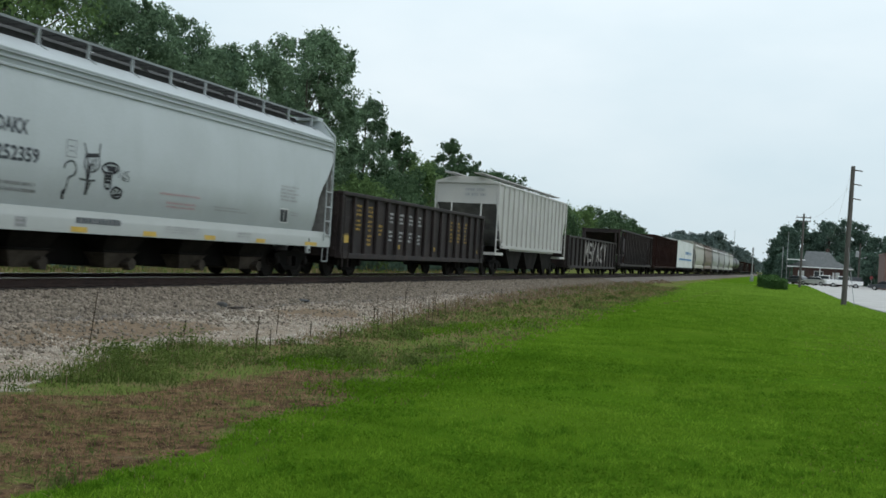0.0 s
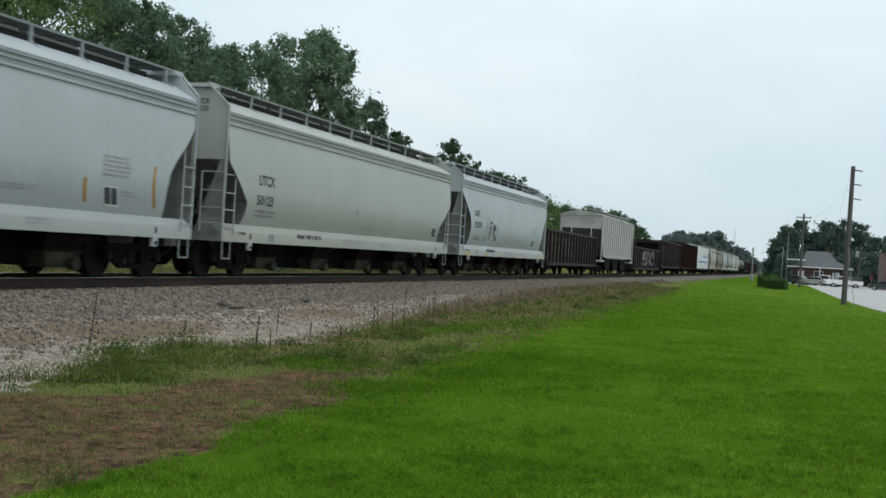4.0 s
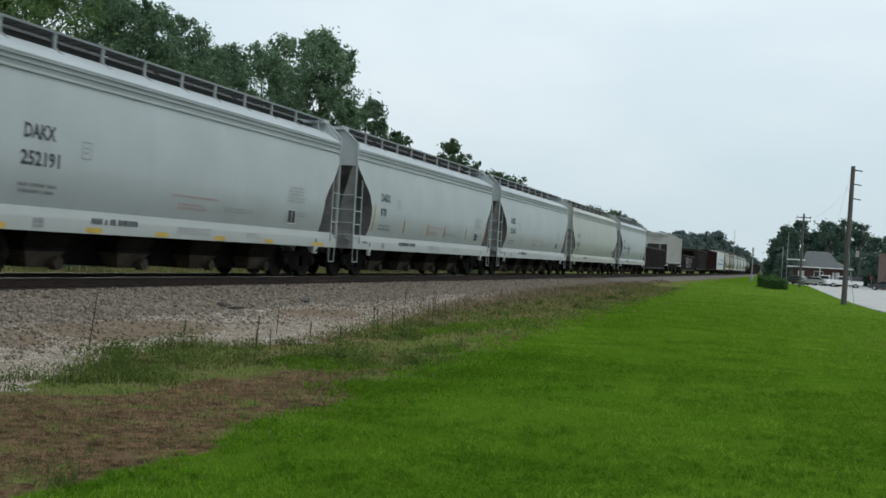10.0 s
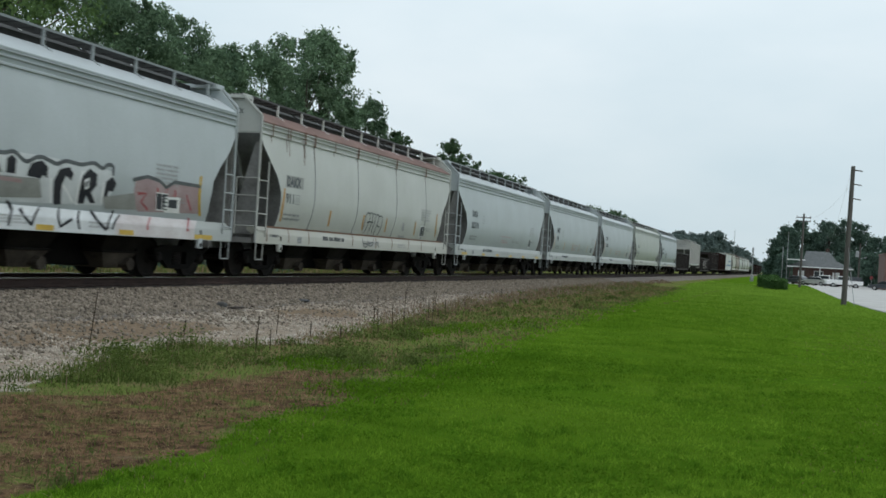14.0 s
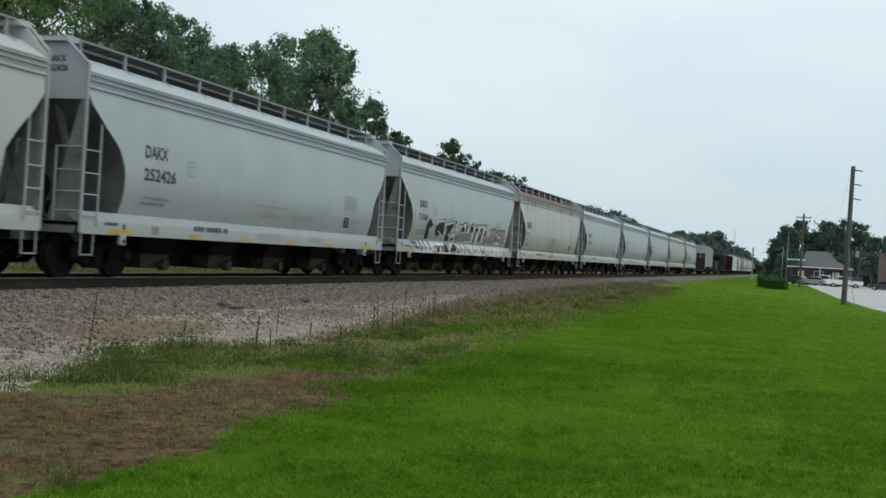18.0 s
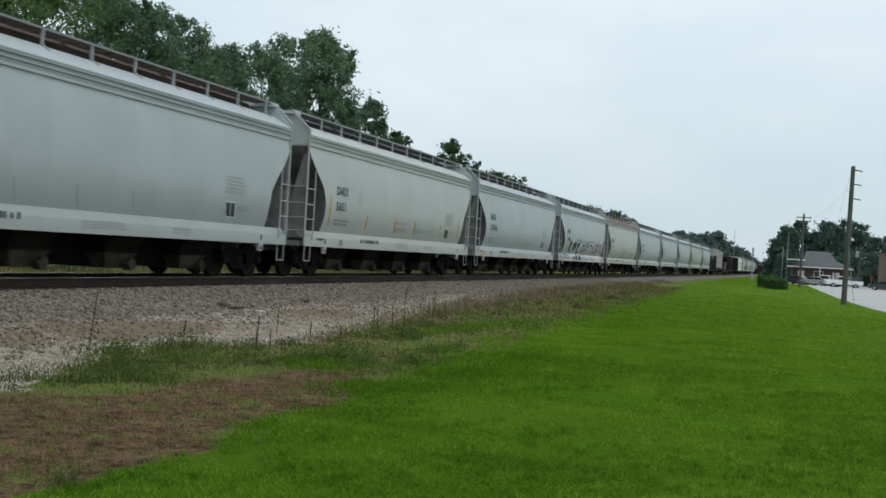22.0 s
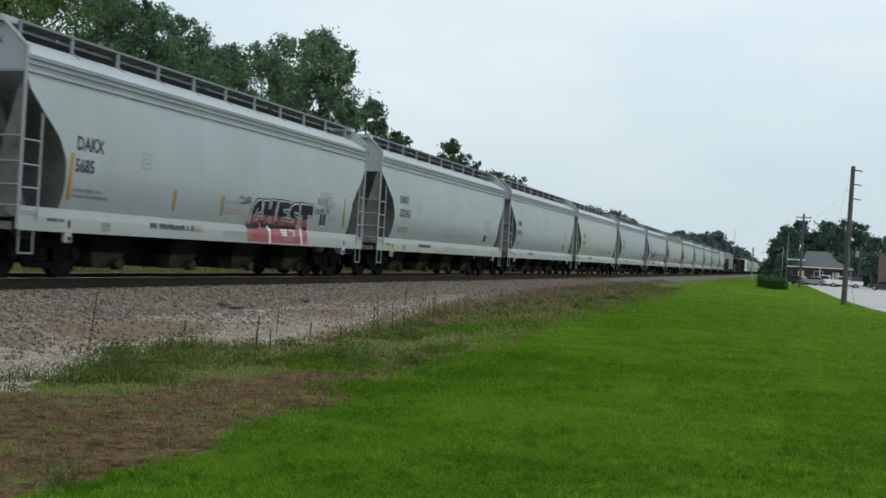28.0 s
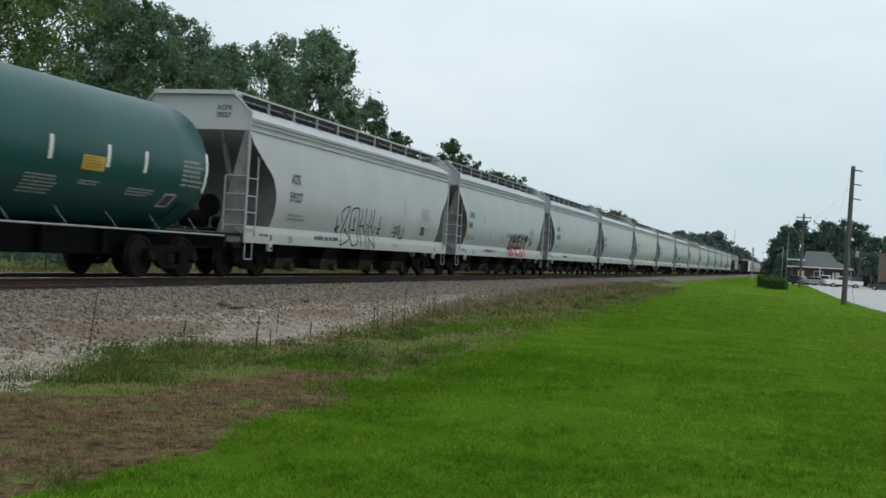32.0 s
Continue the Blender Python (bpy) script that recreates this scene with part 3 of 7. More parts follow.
def spring_mesh(s):
    bm = bmesh.new()
    prof = [(0.31, 0.05)] + [(0.33 + 0.03 * k, 0.085 if k % 2 else 0.06) for k in range(8)] + [(0.58, 0.05)]
    N = 10
    rings = [[bm.verts.new((s * 1.0 + r * 0.6 * math.cos(2 * math.pi * k / N), 2.4 * r * math.sin(2 * math.pi * k / N), z)) for k in range(N)] for z, r in prof]
    for a, b in zip(rings[:-1], rings[1:]):
        for k in range(N):
            bm.faces.new((a[k], a[(k + 1) % N], b[(k + 1) % N], b[k]))
    bm.faces.new(rings[0][::-1])
    bm.faces.new(rings[-1])
    return mesh_of(bm, "spring", WHEEL_STEEL)


WHEELSET = wheelset_mesh()
SIDE_FRAMES = [(side_frame_mesh(s), spring_mesh(s)) for s in (1, -1)]
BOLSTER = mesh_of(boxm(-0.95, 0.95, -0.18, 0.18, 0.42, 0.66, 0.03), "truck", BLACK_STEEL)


def truck(car, y):
    t = part("truck", BOLSTER, None, car, "black cast-steel truck", pose(0, y, 0))
    for frame_mesh, spring in SIDE_FRAMES:
        part("side_frame", frame_mesh, None, t)
        part("spring", spring, None, t)
    for dy in (-0.889, 0.889):
        part("wheelset", WHEELSET, None, t, "", pose(0, dy, WHEEL_R))
    return t


def coupler(car, y, s):
    """s: -1 at the tail end, 1 at the head end."""
    bm = bmesh.new()
    box(bm, -0.10, 0.10, min(y, y + s * 0.55), max(y, y + s * 0.55), 0.72, 0.90)
    prism(bm, [(-0.16, y + s * 0.50), (0.16, y + s * 0.50), (0.20, y + s * 0.72), (0.06, y + s * 0.86), (0.02, y + s * 0.70), (-0.16, y + s * 0.80)], 2, 0.68, 0.96)
    tube(bm, (0.30, y, 0.72), (0.34, y + s * 0.75, 0.38), 0.03, 8)
    part("coupler", bm, BLACK_STEEL, car, "black knuckle coupler and brake hose")


# ---- the grey covered hoppers ----
LEN, PANEL_Z = 15.98, 3.40
# how far the slope sheets stand in from the end sills: heights, then at the head, then at the tail
SLOPE = ((1.18, 1.45, 1.78, 2.22, 2.58, 2.93, 3.33, 3.65), (0.98, 1.03, 1.13, 1.10, 0.80, 0.40, 0.05, 0.02), (1.36, 1.33, 1.28, 1.20, 1.00, 0.56, 0.12, 0.02))


def side_x(z):
    """The bulging side: widest a little below half height."""
    return 1.66 - 0.13 * ((z - 2.2) / 1.45) ** 2 if z > 2.2 else 1.66 - 0.25 * ((2.2 - z) / 0.95) ** 2


def face_x(z):
    """The painted face: the bulging side, then the sloped ledge and face of the sill below it."""
    return side_x(z) if z > 1.31 else float(np.interp(z, [0.88, 1.12, 1.16, 1.31], [1.58, 1.58, 1.566, 1.462]))


def on_side(u, v, lift=0.006):
    """u is laid off along the chord of the bulge."""
    return (face_x(v) + lift, u - (face_x(v) - 1.54) * (1.36 + 0.078 * u), v)


def straight_up(u, v):
    """Up the curve of the side without leaning."""
    return (face_x(v) + 0.004, u, v)


def on_side_low(u, v):
    return on_side(u, v, 0.003)


def on_side_high(u, v):
    return on_side(u, v, 0.009)


def on_side_top(u, v):
    return on_side(u, v, 0.013)


def on_side_top2(u, v):
    return on_side(u, v, 0.017)


def on_sill(u, v):
    return (1.586, u, v)


def on_end(u, v):
    return (u, 0.012, v)


def hopper_hull():
    """The barrel between the sills and the roof, ending in the sloped end sheets."""
    bm = bmesh.new()
    zs = [1.20, 1.3, 1.4, 1.55, 1.71, 1.85, 2.0, 2.1, 2.21, 2.38, 2.56, 2.68, 2.78, 2.93, 3.1, 3.33, 3.65]
    cols = 9
    rows = []
    for z in zs:
        x, e, tail = side_x(z), float(np.interp(z, SLOPE[0], SLOPE[1])), float(np.interp(z, SLOPE[0], SLOPE[2]))
        ring = []
        for i in range(cols):
            ring.append(bm.verts.new((x, tail + (LEN - e - tail) * i / (cols - 1), z)))
        for i in range(cols):
            ring.append(bm.verts.new((-x, LEN - e - (LEN - e - tail) * i / (cols - 1), z)))
        rows.append(ring)
    n = 2 * cols
    for a, b in zip(rows[:-1], rows[1:]):
        for i in range(n):
            j = (i + 1) % n
            bm.faces.new((a[i], a[j], b[j], b[i]))
    bm.faces.new(rows[0][::-1])
    bm.faces.new(rows[-1])
    return bm


def hopper_roof():
    bm = bmesh.new()
    sec = [(-1.57, 3.93), (-1.48, 4.0), (-1.05, 4.24), (-0.45, 4.40), (0.45, 4.40), (1.05, 4.24), (1.48, 4.0), (1.57, 3.93), (1.57, 3.90), (-1.57, 3.90)]
    prism(bm, sec, 1, 0.065, LEN - 0.065)
    return bm


def top_chord(s):
    """The ridged band under the eave."""
    sec = [(1.52, 3.60), (1.575, 3.62), (1.575, 3.65), (1.545, 3.67), (1.545, 3.74), (1.59, 3.76), (1.59, 3.78), (1.545, 3.795), (1.545, 3.84), (1.595, 3.855), (1.595, 3.875), (1.55, 3.89), (1.55, 3.93), (1.50, 3.93), (1.50, 3.60)]
    return prism(bmesh.new(), [(s * a, b) for a, b in sec], 1, 0.03, LEN - 0.03)


def side_sill(s):
    bm = bmesh.new()
    sec = [(1.44, 0.88), (1.58, 0.88), (1.58, 1.12), (1.566, 1.16), (1.46, 1.31), (1.30, 1.31), (1.30, 1.20), (1.44, 1.12)]
    prism(bm, [(s * a, b) for a, b in sec], 1, 0.0, LEN)
    return bm


def end_post(s, y, d):
    """The corner stile, bent in at the top to the running board. d: -1 tail end, 1 head end."""
    bm = bmesh.new()
    for p, q in (((s * 1.565, y, 0.90), (s * 1.565, y, 4.05)), ((s * 1.565, y, 4.05), (s * 1.02, y + d * 0.06, 4.57))):
        tube(bm, p, q, 0.034, 8)
    return bm


def side_ladder(s, y, d):
    """The inner stile and rungs of the side ladder."""
    bm = bmesh.new()
    yi = y - d * 0.45
    tube(bm, (s * 1.6, yi, 1.05), (s * 1.6, yi, 2.92), 0.02, 6)
    tube(bm, (s * 1.6, yi, 2.92), (s * 1.52, yi - d * 0.1, 3.0), 0.02, 6)
    for z in (1.22, 1.62, 2.02, 2.45):
        tube(bm, (s * 1.59, y, z), (s * 1.6, yi, z), 0.016, 6)
    return bm


def end_ladder(s, y, d):
    bm = bmesh.new()
    xi, yo = s * 0.98, y + d * 0.05
    tube(bm, (xi, yo, 1.1), (xi, yo, 2.5), 0.02, 6)
    for z in (1.3, 1.66, 2.06, 2.5):
        tube(bm, (s * 1.56, yo, z), (xi, yo, z), 0.016, 6)
    return bm


def end_frame(y, d):
    """The end platform, its sill and the struts that hold the end panel."""
    bm = bmesh.new()
    lo, hi = min(y, y - d * 1.3), max(y, y - d * 1.3)
    box(bm, -1.5, 1.5, lo, hi, 1.02, 1.10)
    box(bm, -1.56, 1.56, min(y, y - d * 0.12), max(y, y - d * 0.12), 0.88, 1.12)
    box(bm, -0.32, 0.32, min(y - d * 2.6, y + d * 0.10), max(y - d * 2.6, y + d * 0.10), 0.70, 1.02)
    for s in (-1, 1):
        prism(bm, [(y - d * 0.03, 3.6), (y - d * 0.15, 3.6), (y - d * 1.25, 1.1), (y - d * 1.1, 1.1)], 0, s * 0.72, s * 0.80)
        prism(bm, [(s * 1.54, 1.1), (s * 1.54, PANEL_Z), (s * 1.40, PANEL_Z), (s * 0.78, 1.1)], 1, min(y - d * 0.03, y - d * 0.06), max(y - d * 0.03, y - d * 0.06))
    return bm


def running_board(s):
    bm = bmesh.new()
    for i in range(5):
        x = 0.56 + i * 0.10
        box(bm, min(s * x, s * (x + 0.05)), max(s * x, s * (x + 0.05)), -0.1, LEN + 0.1, 4.55, 4.575)
    for i in range(32):
        y = -0.05 + i * (LEN + 0.06) / 31
        box(bm, min(s * 0.55, s * 1.01), max(s * 0.55, s * 1.01), y, y + 0.03, 4.54, 4.555)
    return bm


def walkway_rail(s):
    """The pale outer edge of the roof walkway."""
    return box(bmesh.new(), min(s * 1.0, s * 1.03), max(s * 1.0, s * 1.03), -0.1, LEN + 0.1, 4.555, 4.60)


def bracket(s):
    bm = bmesh.new()
    box(bm, min(s * 0.98, s * 1.03), max(s * 0.98, s * 1.03), -0.024, 0.024, 4.24, 4.56)
    prism(bm, [(s * 1.03, 4.28), (s * 1.2, 4.17), (s * 1.2, 4.15), (s * 1.0, 4.24)], 1, -0.03, 0.03)
    return bm


def frustum(bm, low, high, y):
    """A four-sided funnel piece. low and high: half width, half length, height."""
    a = [bm.verts.new((sx * low[0], y + sy * low[1], low[2])) for sx, sy in ((-1, -1), (1, -1), (1, 1), (-1, 1))]
    b = [bm.verts.new((sx * high[0], y + sy * high[1], high[2])) for sx, sy in ((-1, -1), (1, -1), (1, 1), (-1, 1))]
    for i in range(4):
        j = (i + 1) % 4
        bm.faces.new((a[i], a[j], b[j], b[i]))
    bm.faces.new(a[::-1])
    bm.faces.new(b)
    return bm


def chute(y):
    bm = frustum(bmesh.new(), (0.92, 0.58, 0.56), (1.36, 0.86, 1.22), y)
    return frustum(bm, (1.02, 0.66, 0.52), (1.02, 0.66, 0.56), y)


def gate(y):
    """The outlet pan: a tapered boot, its lip and the round crank housing."""
    bm = frustum(bmesh.new(), (0.80, 0.30, 0.20), (0.98, 0.60, 0.515), y)
    tube(bm, (-1.05, y + 0.22, 0.30), (1.05, y + 0.22, 0.30), 0.055, 8)
    tube(bm, (0.86, y + 0.34, 0.29), (1.04, y + 0.34, 0.29), 0.13, 12)
    return bm


def step(s, y, d):
    yi = y - d * 0.42
    return tubes([(s * 1.56, y - d * 0.04, 0.9), (s * 1.56, y - d * 0.04, 0.48), (s * 1.56, yi, 0.48), (s * 1.56, yi, 0.9)], 0.018)


def jack_pad(s, y):
    return boxm(min(s * 1.50, s * 1.594), max(s * 1.50, s * 1.594), y - 0.10, y + 0.10, 0.69, 0.93, 0.02)


def end_panel(y, d):
    return mesh_of(prismm([(-1.56, PANEL_Z), (1.56, PANEL_Z), (1.56, 3.98), (1.12, 4.465), (-1.12, 4.465), (-1.56, 3.98)], 1, min(y - d * 0.02, y - d * 0.06), max(y - d * 0.02, y - d * 0.06)), "end_panel", PAINT)


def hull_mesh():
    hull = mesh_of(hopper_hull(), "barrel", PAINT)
    hull.materials.append(GRIME_SHADE)
    # end faces get the darker paint, coloured for shade as well as grime
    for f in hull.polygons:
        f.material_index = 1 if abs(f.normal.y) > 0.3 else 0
    return hull


def hopper_car():
    car = thing("hopper_car", "light grey covered hopper car with curved sides on the track", "rail car", pose(TRACK, 0, RAIL), "cars of the freight train")
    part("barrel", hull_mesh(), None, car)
    part("roof", hopper_roof(), PAINT, car)
    for s in (1, -1):
        part("top_chord", top_chord(s), PAINT, car, "ridged band under the eave")
        part("side_sill", side_sill(s), PAINT, car)
        part("running_board", running_board(s), GRATING, car, "dark galvanised roof walkway")
        part("walkway_rail", walkway_rail(s), PAINT, car, "pale edge rail of the walkway")
        me = mesh_of(bracket(s), "bracket", PAINT)
        for i in range(11):
            part("bracket", me, None, car, "", pose(0, 0.45 + i * (LEN - 0.9) / 10, 0))
        for y in (1.4, LEN - 1.4):
            pad = part("jack_pad", jack_pad(s, y), PAINT, car)
            part("hole", tube(bmesh.new(), (s * 1.592, y, 0.77), (s * 1.604, y, 0.77), 0.045, 10), BLACK_STEEL, pad, "dark eye of the jacking pad")
            part("sill_slot", boxm(min(s * 1.578, s * 1.586), max(s * 1.578, s * 1.586), y - 0.03, y + 0.03, 0.97, 1.10), BLACK_STEEL, car, "dark slot in the sill")
    coam = boxm(-0.50, 0.50, 0.4, LEN - 0.4, 4.36, 4.50)
    part("hatch_coaming", coam, GRATING, car)
    cover = mesh_of(prismm([(-0.52, 4.50), (-0.40, 4.60), (0.40, 4.60), (0.52, 4.50)], 1, 0, 3.4), "hatch_cover", GRATING)
    for i in range(4):
        c = part("hatch_cover", cover, None, car, "", pose(0, 0.62 + i * 3.65, 0))
        lk = mesh_of(boxm(-0.44, 0.44, 1.6, 1.68, 4.50, 4.63, 0.01), "hatch_lock", PAINT) if not i else lk
        part("hatch_lock", lk, None, c)
    for y, d in ((0.0, -1), (LEN, 1)):
        part("end_panel", end_panel(y, d), None, car)
        part("end_frame", end_frame(y, d), GRIMY, car, "grimy grey end platform and struts")
        part("end_walkway", boxm(-1.12, 1.12, min(y - d * 0.25, y + d * 0.10), max(y - d * 0.25, y + d * 0.10), 4.475, 4.575), PAINT, car)
        for s in (1, -1):
            part("corner_post", end_post(s, y + d * 0.02, d), PAINT, car)
            part("side_ladder", side_ladder(s, y, d), PAINT, car)
            part("end_ladder", end_ladder(s, y, d), PAINT, car)
            part("step", step(s, y, d), PAINT, car)
        coupler(car, y, d)
        truck(car, y - d * 1.4)
    bk = bmesh.new()
    tube(bk, (0.55, -0.02, 1.75), (0.55, 0.06, 1.75), 0.28, 20)
    part("brake_wheel", bk, BLACK_STEEL, car, "dark hand-brake wheel")
    cy = bmesh.new()
    tube(cy, (-0.5, 0.55, 1.42), (0.15, 0.55, 1.42), 0.22, 14)
    tube(cy, (0.3, 0.75, 1.35), (0.9, 0.75, 1.35), 0.16, 12)
    part("brake_cylinder", cy, BLACK_STEEL, car, "black brake cylinder and reservoir")
    for i in range(4):
        y = 3.6 + i * (LEN - 7.2) / 3
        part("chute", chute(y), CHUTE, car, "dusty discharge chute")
        part("gate", gate(y), DUSTY, car, "tan dusty outlet gate")
    for k in range(1, 6):
        pts, faces = [], []
        rect(pts, faces, LEN * k / 6 - 0.012, LEN * k / 6 + 0.012, 1.32, 3.58, 10)
        part("weld_seam", surface_mesh("weld_seam", pts, faces, straight_up, PAINT), None, car)
    # sill deepened into a black block that stands in for underbody shade
    part("centre_sill", boxm(-0.50, 0.50, 2.3, LEN - 2.3, 0.24, 1.18, 0.02), BLACK_STEEL, car, "black sill block that fills in the shade between the chutes")
    return car


def paint_car(car, colour):
    for o in car.children:
        k = 0.48 if o.name.startswith("walkway_rail") else 0.72 if o.name.startswith("bracket") else 0.82 if o.name.startswith(("side_ladder", "end_ladder", "corner_post", "jack")) else 0.985 if o.name.startswith("weld_seam") else 0.80 if o.name.startswith("side_sill") else 0.89 if o.name.startswith("top_chord") else 0.55 if o.name.startswith("step") else 1.0
        warm = (1.04, 1.01, 0.95) if o.name.startswith("side_sill") else (1, 1, 1)
        o.color = (*(c * k * w for c, w in zip(colour, warm)), 1)


DEEP_SLOPE = SLOPE
HOPPER = hopper_car()
LEN, PANEL_Z = 17.74, 2.80
SLOPE = ((1.18, 1.29, 1.55, 1.84, 2.05, 2.45, 2.74, 3.65), (0.95, 0.98, 1.20, 1.26, 1.00, 0.46, 0.03, 0.02), (1.00, 1.04, 1.08, 1.06, 0.80, 0.38, 0.03, 0.02))
LONG_HOPPER = hopper_car()
LEN, PANEL_Z = 16.42, 3.62
SLOPE = (DEEP_SLOPE[0], DEEP_SLOPE[1], tuple(k + 0.20 * min(1, k) for k in DEEP_SLOPE[2]))
TALL_PRINT_HOPPER = hopper_car()
LEN = 15.98
SLOPE = (DEEP_SLOPE[0], DEEP_SLOPE[1], tuple(k - 0.11 * min(1, k) for k in DEEP_SLOPE[2]))
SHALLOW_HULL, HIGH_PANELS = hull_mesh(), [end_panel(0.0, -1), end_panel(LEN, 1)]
GREY, CREAM = (0.470, 0.510, 0.530), (0.53, 0.54, 0.515)


def marks(car, word, number, seed, reflect, spots, shift=0.0):
    """Owner's letters, number and the small print that all these cars carry. spots: where word and number begin and end, and their heights."""
    w0, w1, wz, n0, n1, nz = spots
    fitted(car, word, w0, w1, wz, 0.25, on_side, name="owner_letters")
    fitted(car, number, n0, n1, nz, 0.24, on_side, name="car_number")
    fitted(car, word, 0.60, 1.03, 4.16, 0.12, on_end, name="end_letters")
    fitted(car, number, 0.60, 0.60 + 0.08 * len(number), 3.98, 0.12, on_end, name="end_number")
    bars(car, n0 - 0.05, n0 + 1.10, 1.49, 1.71, 2, on_side, STENCIL_MID, seed)
    if number != "50123":
        bars(car, 12.75 + shift, 13.9 + shift, 1.98, 2.42, 5, on_side, STENCIL_GREY, seed + 1)
    patch(car, "data_plate", 12.715 + shift, 13.19 + shift, 1.45, 1.82, on_side, SPRAY_WHITE, 0.06, "white border of the data stencil")
    for y in (12.74, 12.965):
        patch(car, "data_box", y + shift, y + 0.20 + shift, 1.475, 1.80, on_side_high, STENCIL, 0.05, "black consolidated data stencil")
    bars(car, 13.36 + shift, 13.95 + shift, 1.62, 1.76, 2, on_side, STENCIL_GREY, seed + 2)
    bars(car, 4.1, 5.9, 0.98, 1.19, 1, on_sill, STENCIL, seed + 3)
    bars(car, 7.2, 8.8, 0.97, 1.14, 3, on_sill, STENCIL_GREY, seed + 4)
    bars(car, 10.4, 11.2, 0.97, 1.12, 2, on_sill, STENCIL_GREY, seed + 5)
    bars(car, 0.75, 1.3, 1.02, 1.13, 1, on_sill, STENCIL, seed + 6)
    patch(car, "sill_plate", 2.4, 2.68, 0.94, 1.11, on_sill, STENCIL_MID)
    bars(car, 2.44, 2.66, 0.96, 1.10, 2, lambda u, v: (1.590, u, v), STENCIL_GREY, seed + 8)
    if reflect == "sill":
        for y in (0.89, 3.95, 6.35, 8.85, 11.4, 14.3):
            patch(car, "reflector", y, y + (0.8 if y < 1 or y > 14 else 0.5), 0.90, 1.0, lambda u, v: (1.588, u, v), REFLECT_Y, label="yellow reflector strip")
    elif reflect:
        for y in (min(1.53, n0 - 0.24), 4.95, 7.07, 14.45) if number == "5685" else (min(1.53, n0 - 0.24), 4.45, 7.07, 9.12, 12.05, 14.85 if number == "970" else 14.45):
            h = 0.86 if y < 2 or y > 14 else 0.45
            patch(car, "reflector", y, y + 0.11, 1.48, 1.48 + h, on_side, reflect, lean=0.10, label="upright reflector strip")


def red_print(car, seed, y=7.0):
    bars(car, y, y + 2.1, 1.76, 1.84, 1, on_side, STENCIL_RED, seed)
    bars(car, y + 0.25, y + 1.5, 1.50, 1.66, 2, on_side, STENCIL_RED, seed + 1)
    bars(car, y + 2.3, y + 3.9, 1.55, 1.68, 2, on_side, STENCIL_GREY, seed + 2)


def symbol_box(car, y, z, w=0.28):
    line = [[(y, z), (y + w, z), (y + w, z + w * 1.1), (y, z + w * 1.1), (y, z)], [(y + w * 0.3, z + w * 0.4), (y + w * 0.7, z + w * 0.4)], [(y + w * 0.3, z + w * 0.7), (y + w * 0.7, z + w * 0.7)]]
    strokes(car, "symbol_box", line, 0.022, on_side, STENCIL_MID)


HOPPERS = [
    # place at 16 s, colour, letters, number, their places, reflectors, label
    (127.65, GREY, "DAKX", "252359", (1.86, 2.68, 2.65, 1.88, 3.02, 2.18), "sill", "light grey covered hopper car with black line-drawn graffiti"),
    (108.2, (0.45, 0.475, 0.44), "UTCX", "50123", (1.72, 2.6, 2.44, 1.66, 2.56, 1.95), "", "cream covered hopper car with plain clean sides"),
    (90.75, GREY, "DAKX", "252107", (2.1, 2.99, 2.62, 2.03, 3.19, 2.15), REFLECT_O, "light grey covered hopper car with orange upright reflectors"),
    (73.4, GREY, "DAKX", "970", (2.17, 3.03, 2.57, 2.15, 2.69, 2.1), REFLECT_O, "light grey covered hopper car with short number and orange reflectors"),
    (56.05, GREY, "DAKX", "252191", (2.11, 2.98, 2.61, 2.05, 3.13, 2.14), "sill", "light grey covered hopper car with yellow sill reflectors"),
    (38.9, CREAM, "DAKX", "911", (1.6, 2.46, 2.54, 1.56, 2.06, 2.1), REFLECT_O, "rust-streaked cream covered hopper car with a rusted roof"),
    (21.6, GREY, "DAKX", "71043", (2.1, 2.98, 2.62, 2.05, 3.1, 2.15), "sill", "light grey covered hopper car with large black and white graffiti"),
    (4.1, GREY, "DAKX", "252426", (2.07, 2.94, 2.62, 2.06, 3.31, 2.16), "sill", "clean light grey covered hopper car with yellow sill reflectors"),
    (-13.1, (0.515, 0.535, 0.525), "DAKX", "5651", (2.05, 2.93, 2.53, 2.04, 2.76, 2.08), REFLECT_Y, "creamy grey covered hopper car with yellow upright reflectors"),
    (-30.3, GREY, "DAKX", "5655", (1.49, 2.34, 2.56, 1.46, 2.25, 2.13), "", "plain light grey covered hopper car without reflectors"),
    (-47.55, GREY, "DAKX", "252421", (1.87, 2.76, 2.63, 1.88, 3.01, 2.18), "sill", "light grey covered hopper car with yellow sill reflectors"),
    (-64.95, GREY, "DAKX", "5685", (1.57, 2.42, 2.54, 1.54, 2.13, 2.13), REFLECT_O, "light grey covered hopper car with black and red graffiti"),
    (-82.8, (0.50, 0.515, 0.53), "ACFX", "59327", (2.46, 3.04, 2.62, 2.41, 3.21, 2.15), "", "grey covered hopper car with thin black scrawled graffiti"),
]
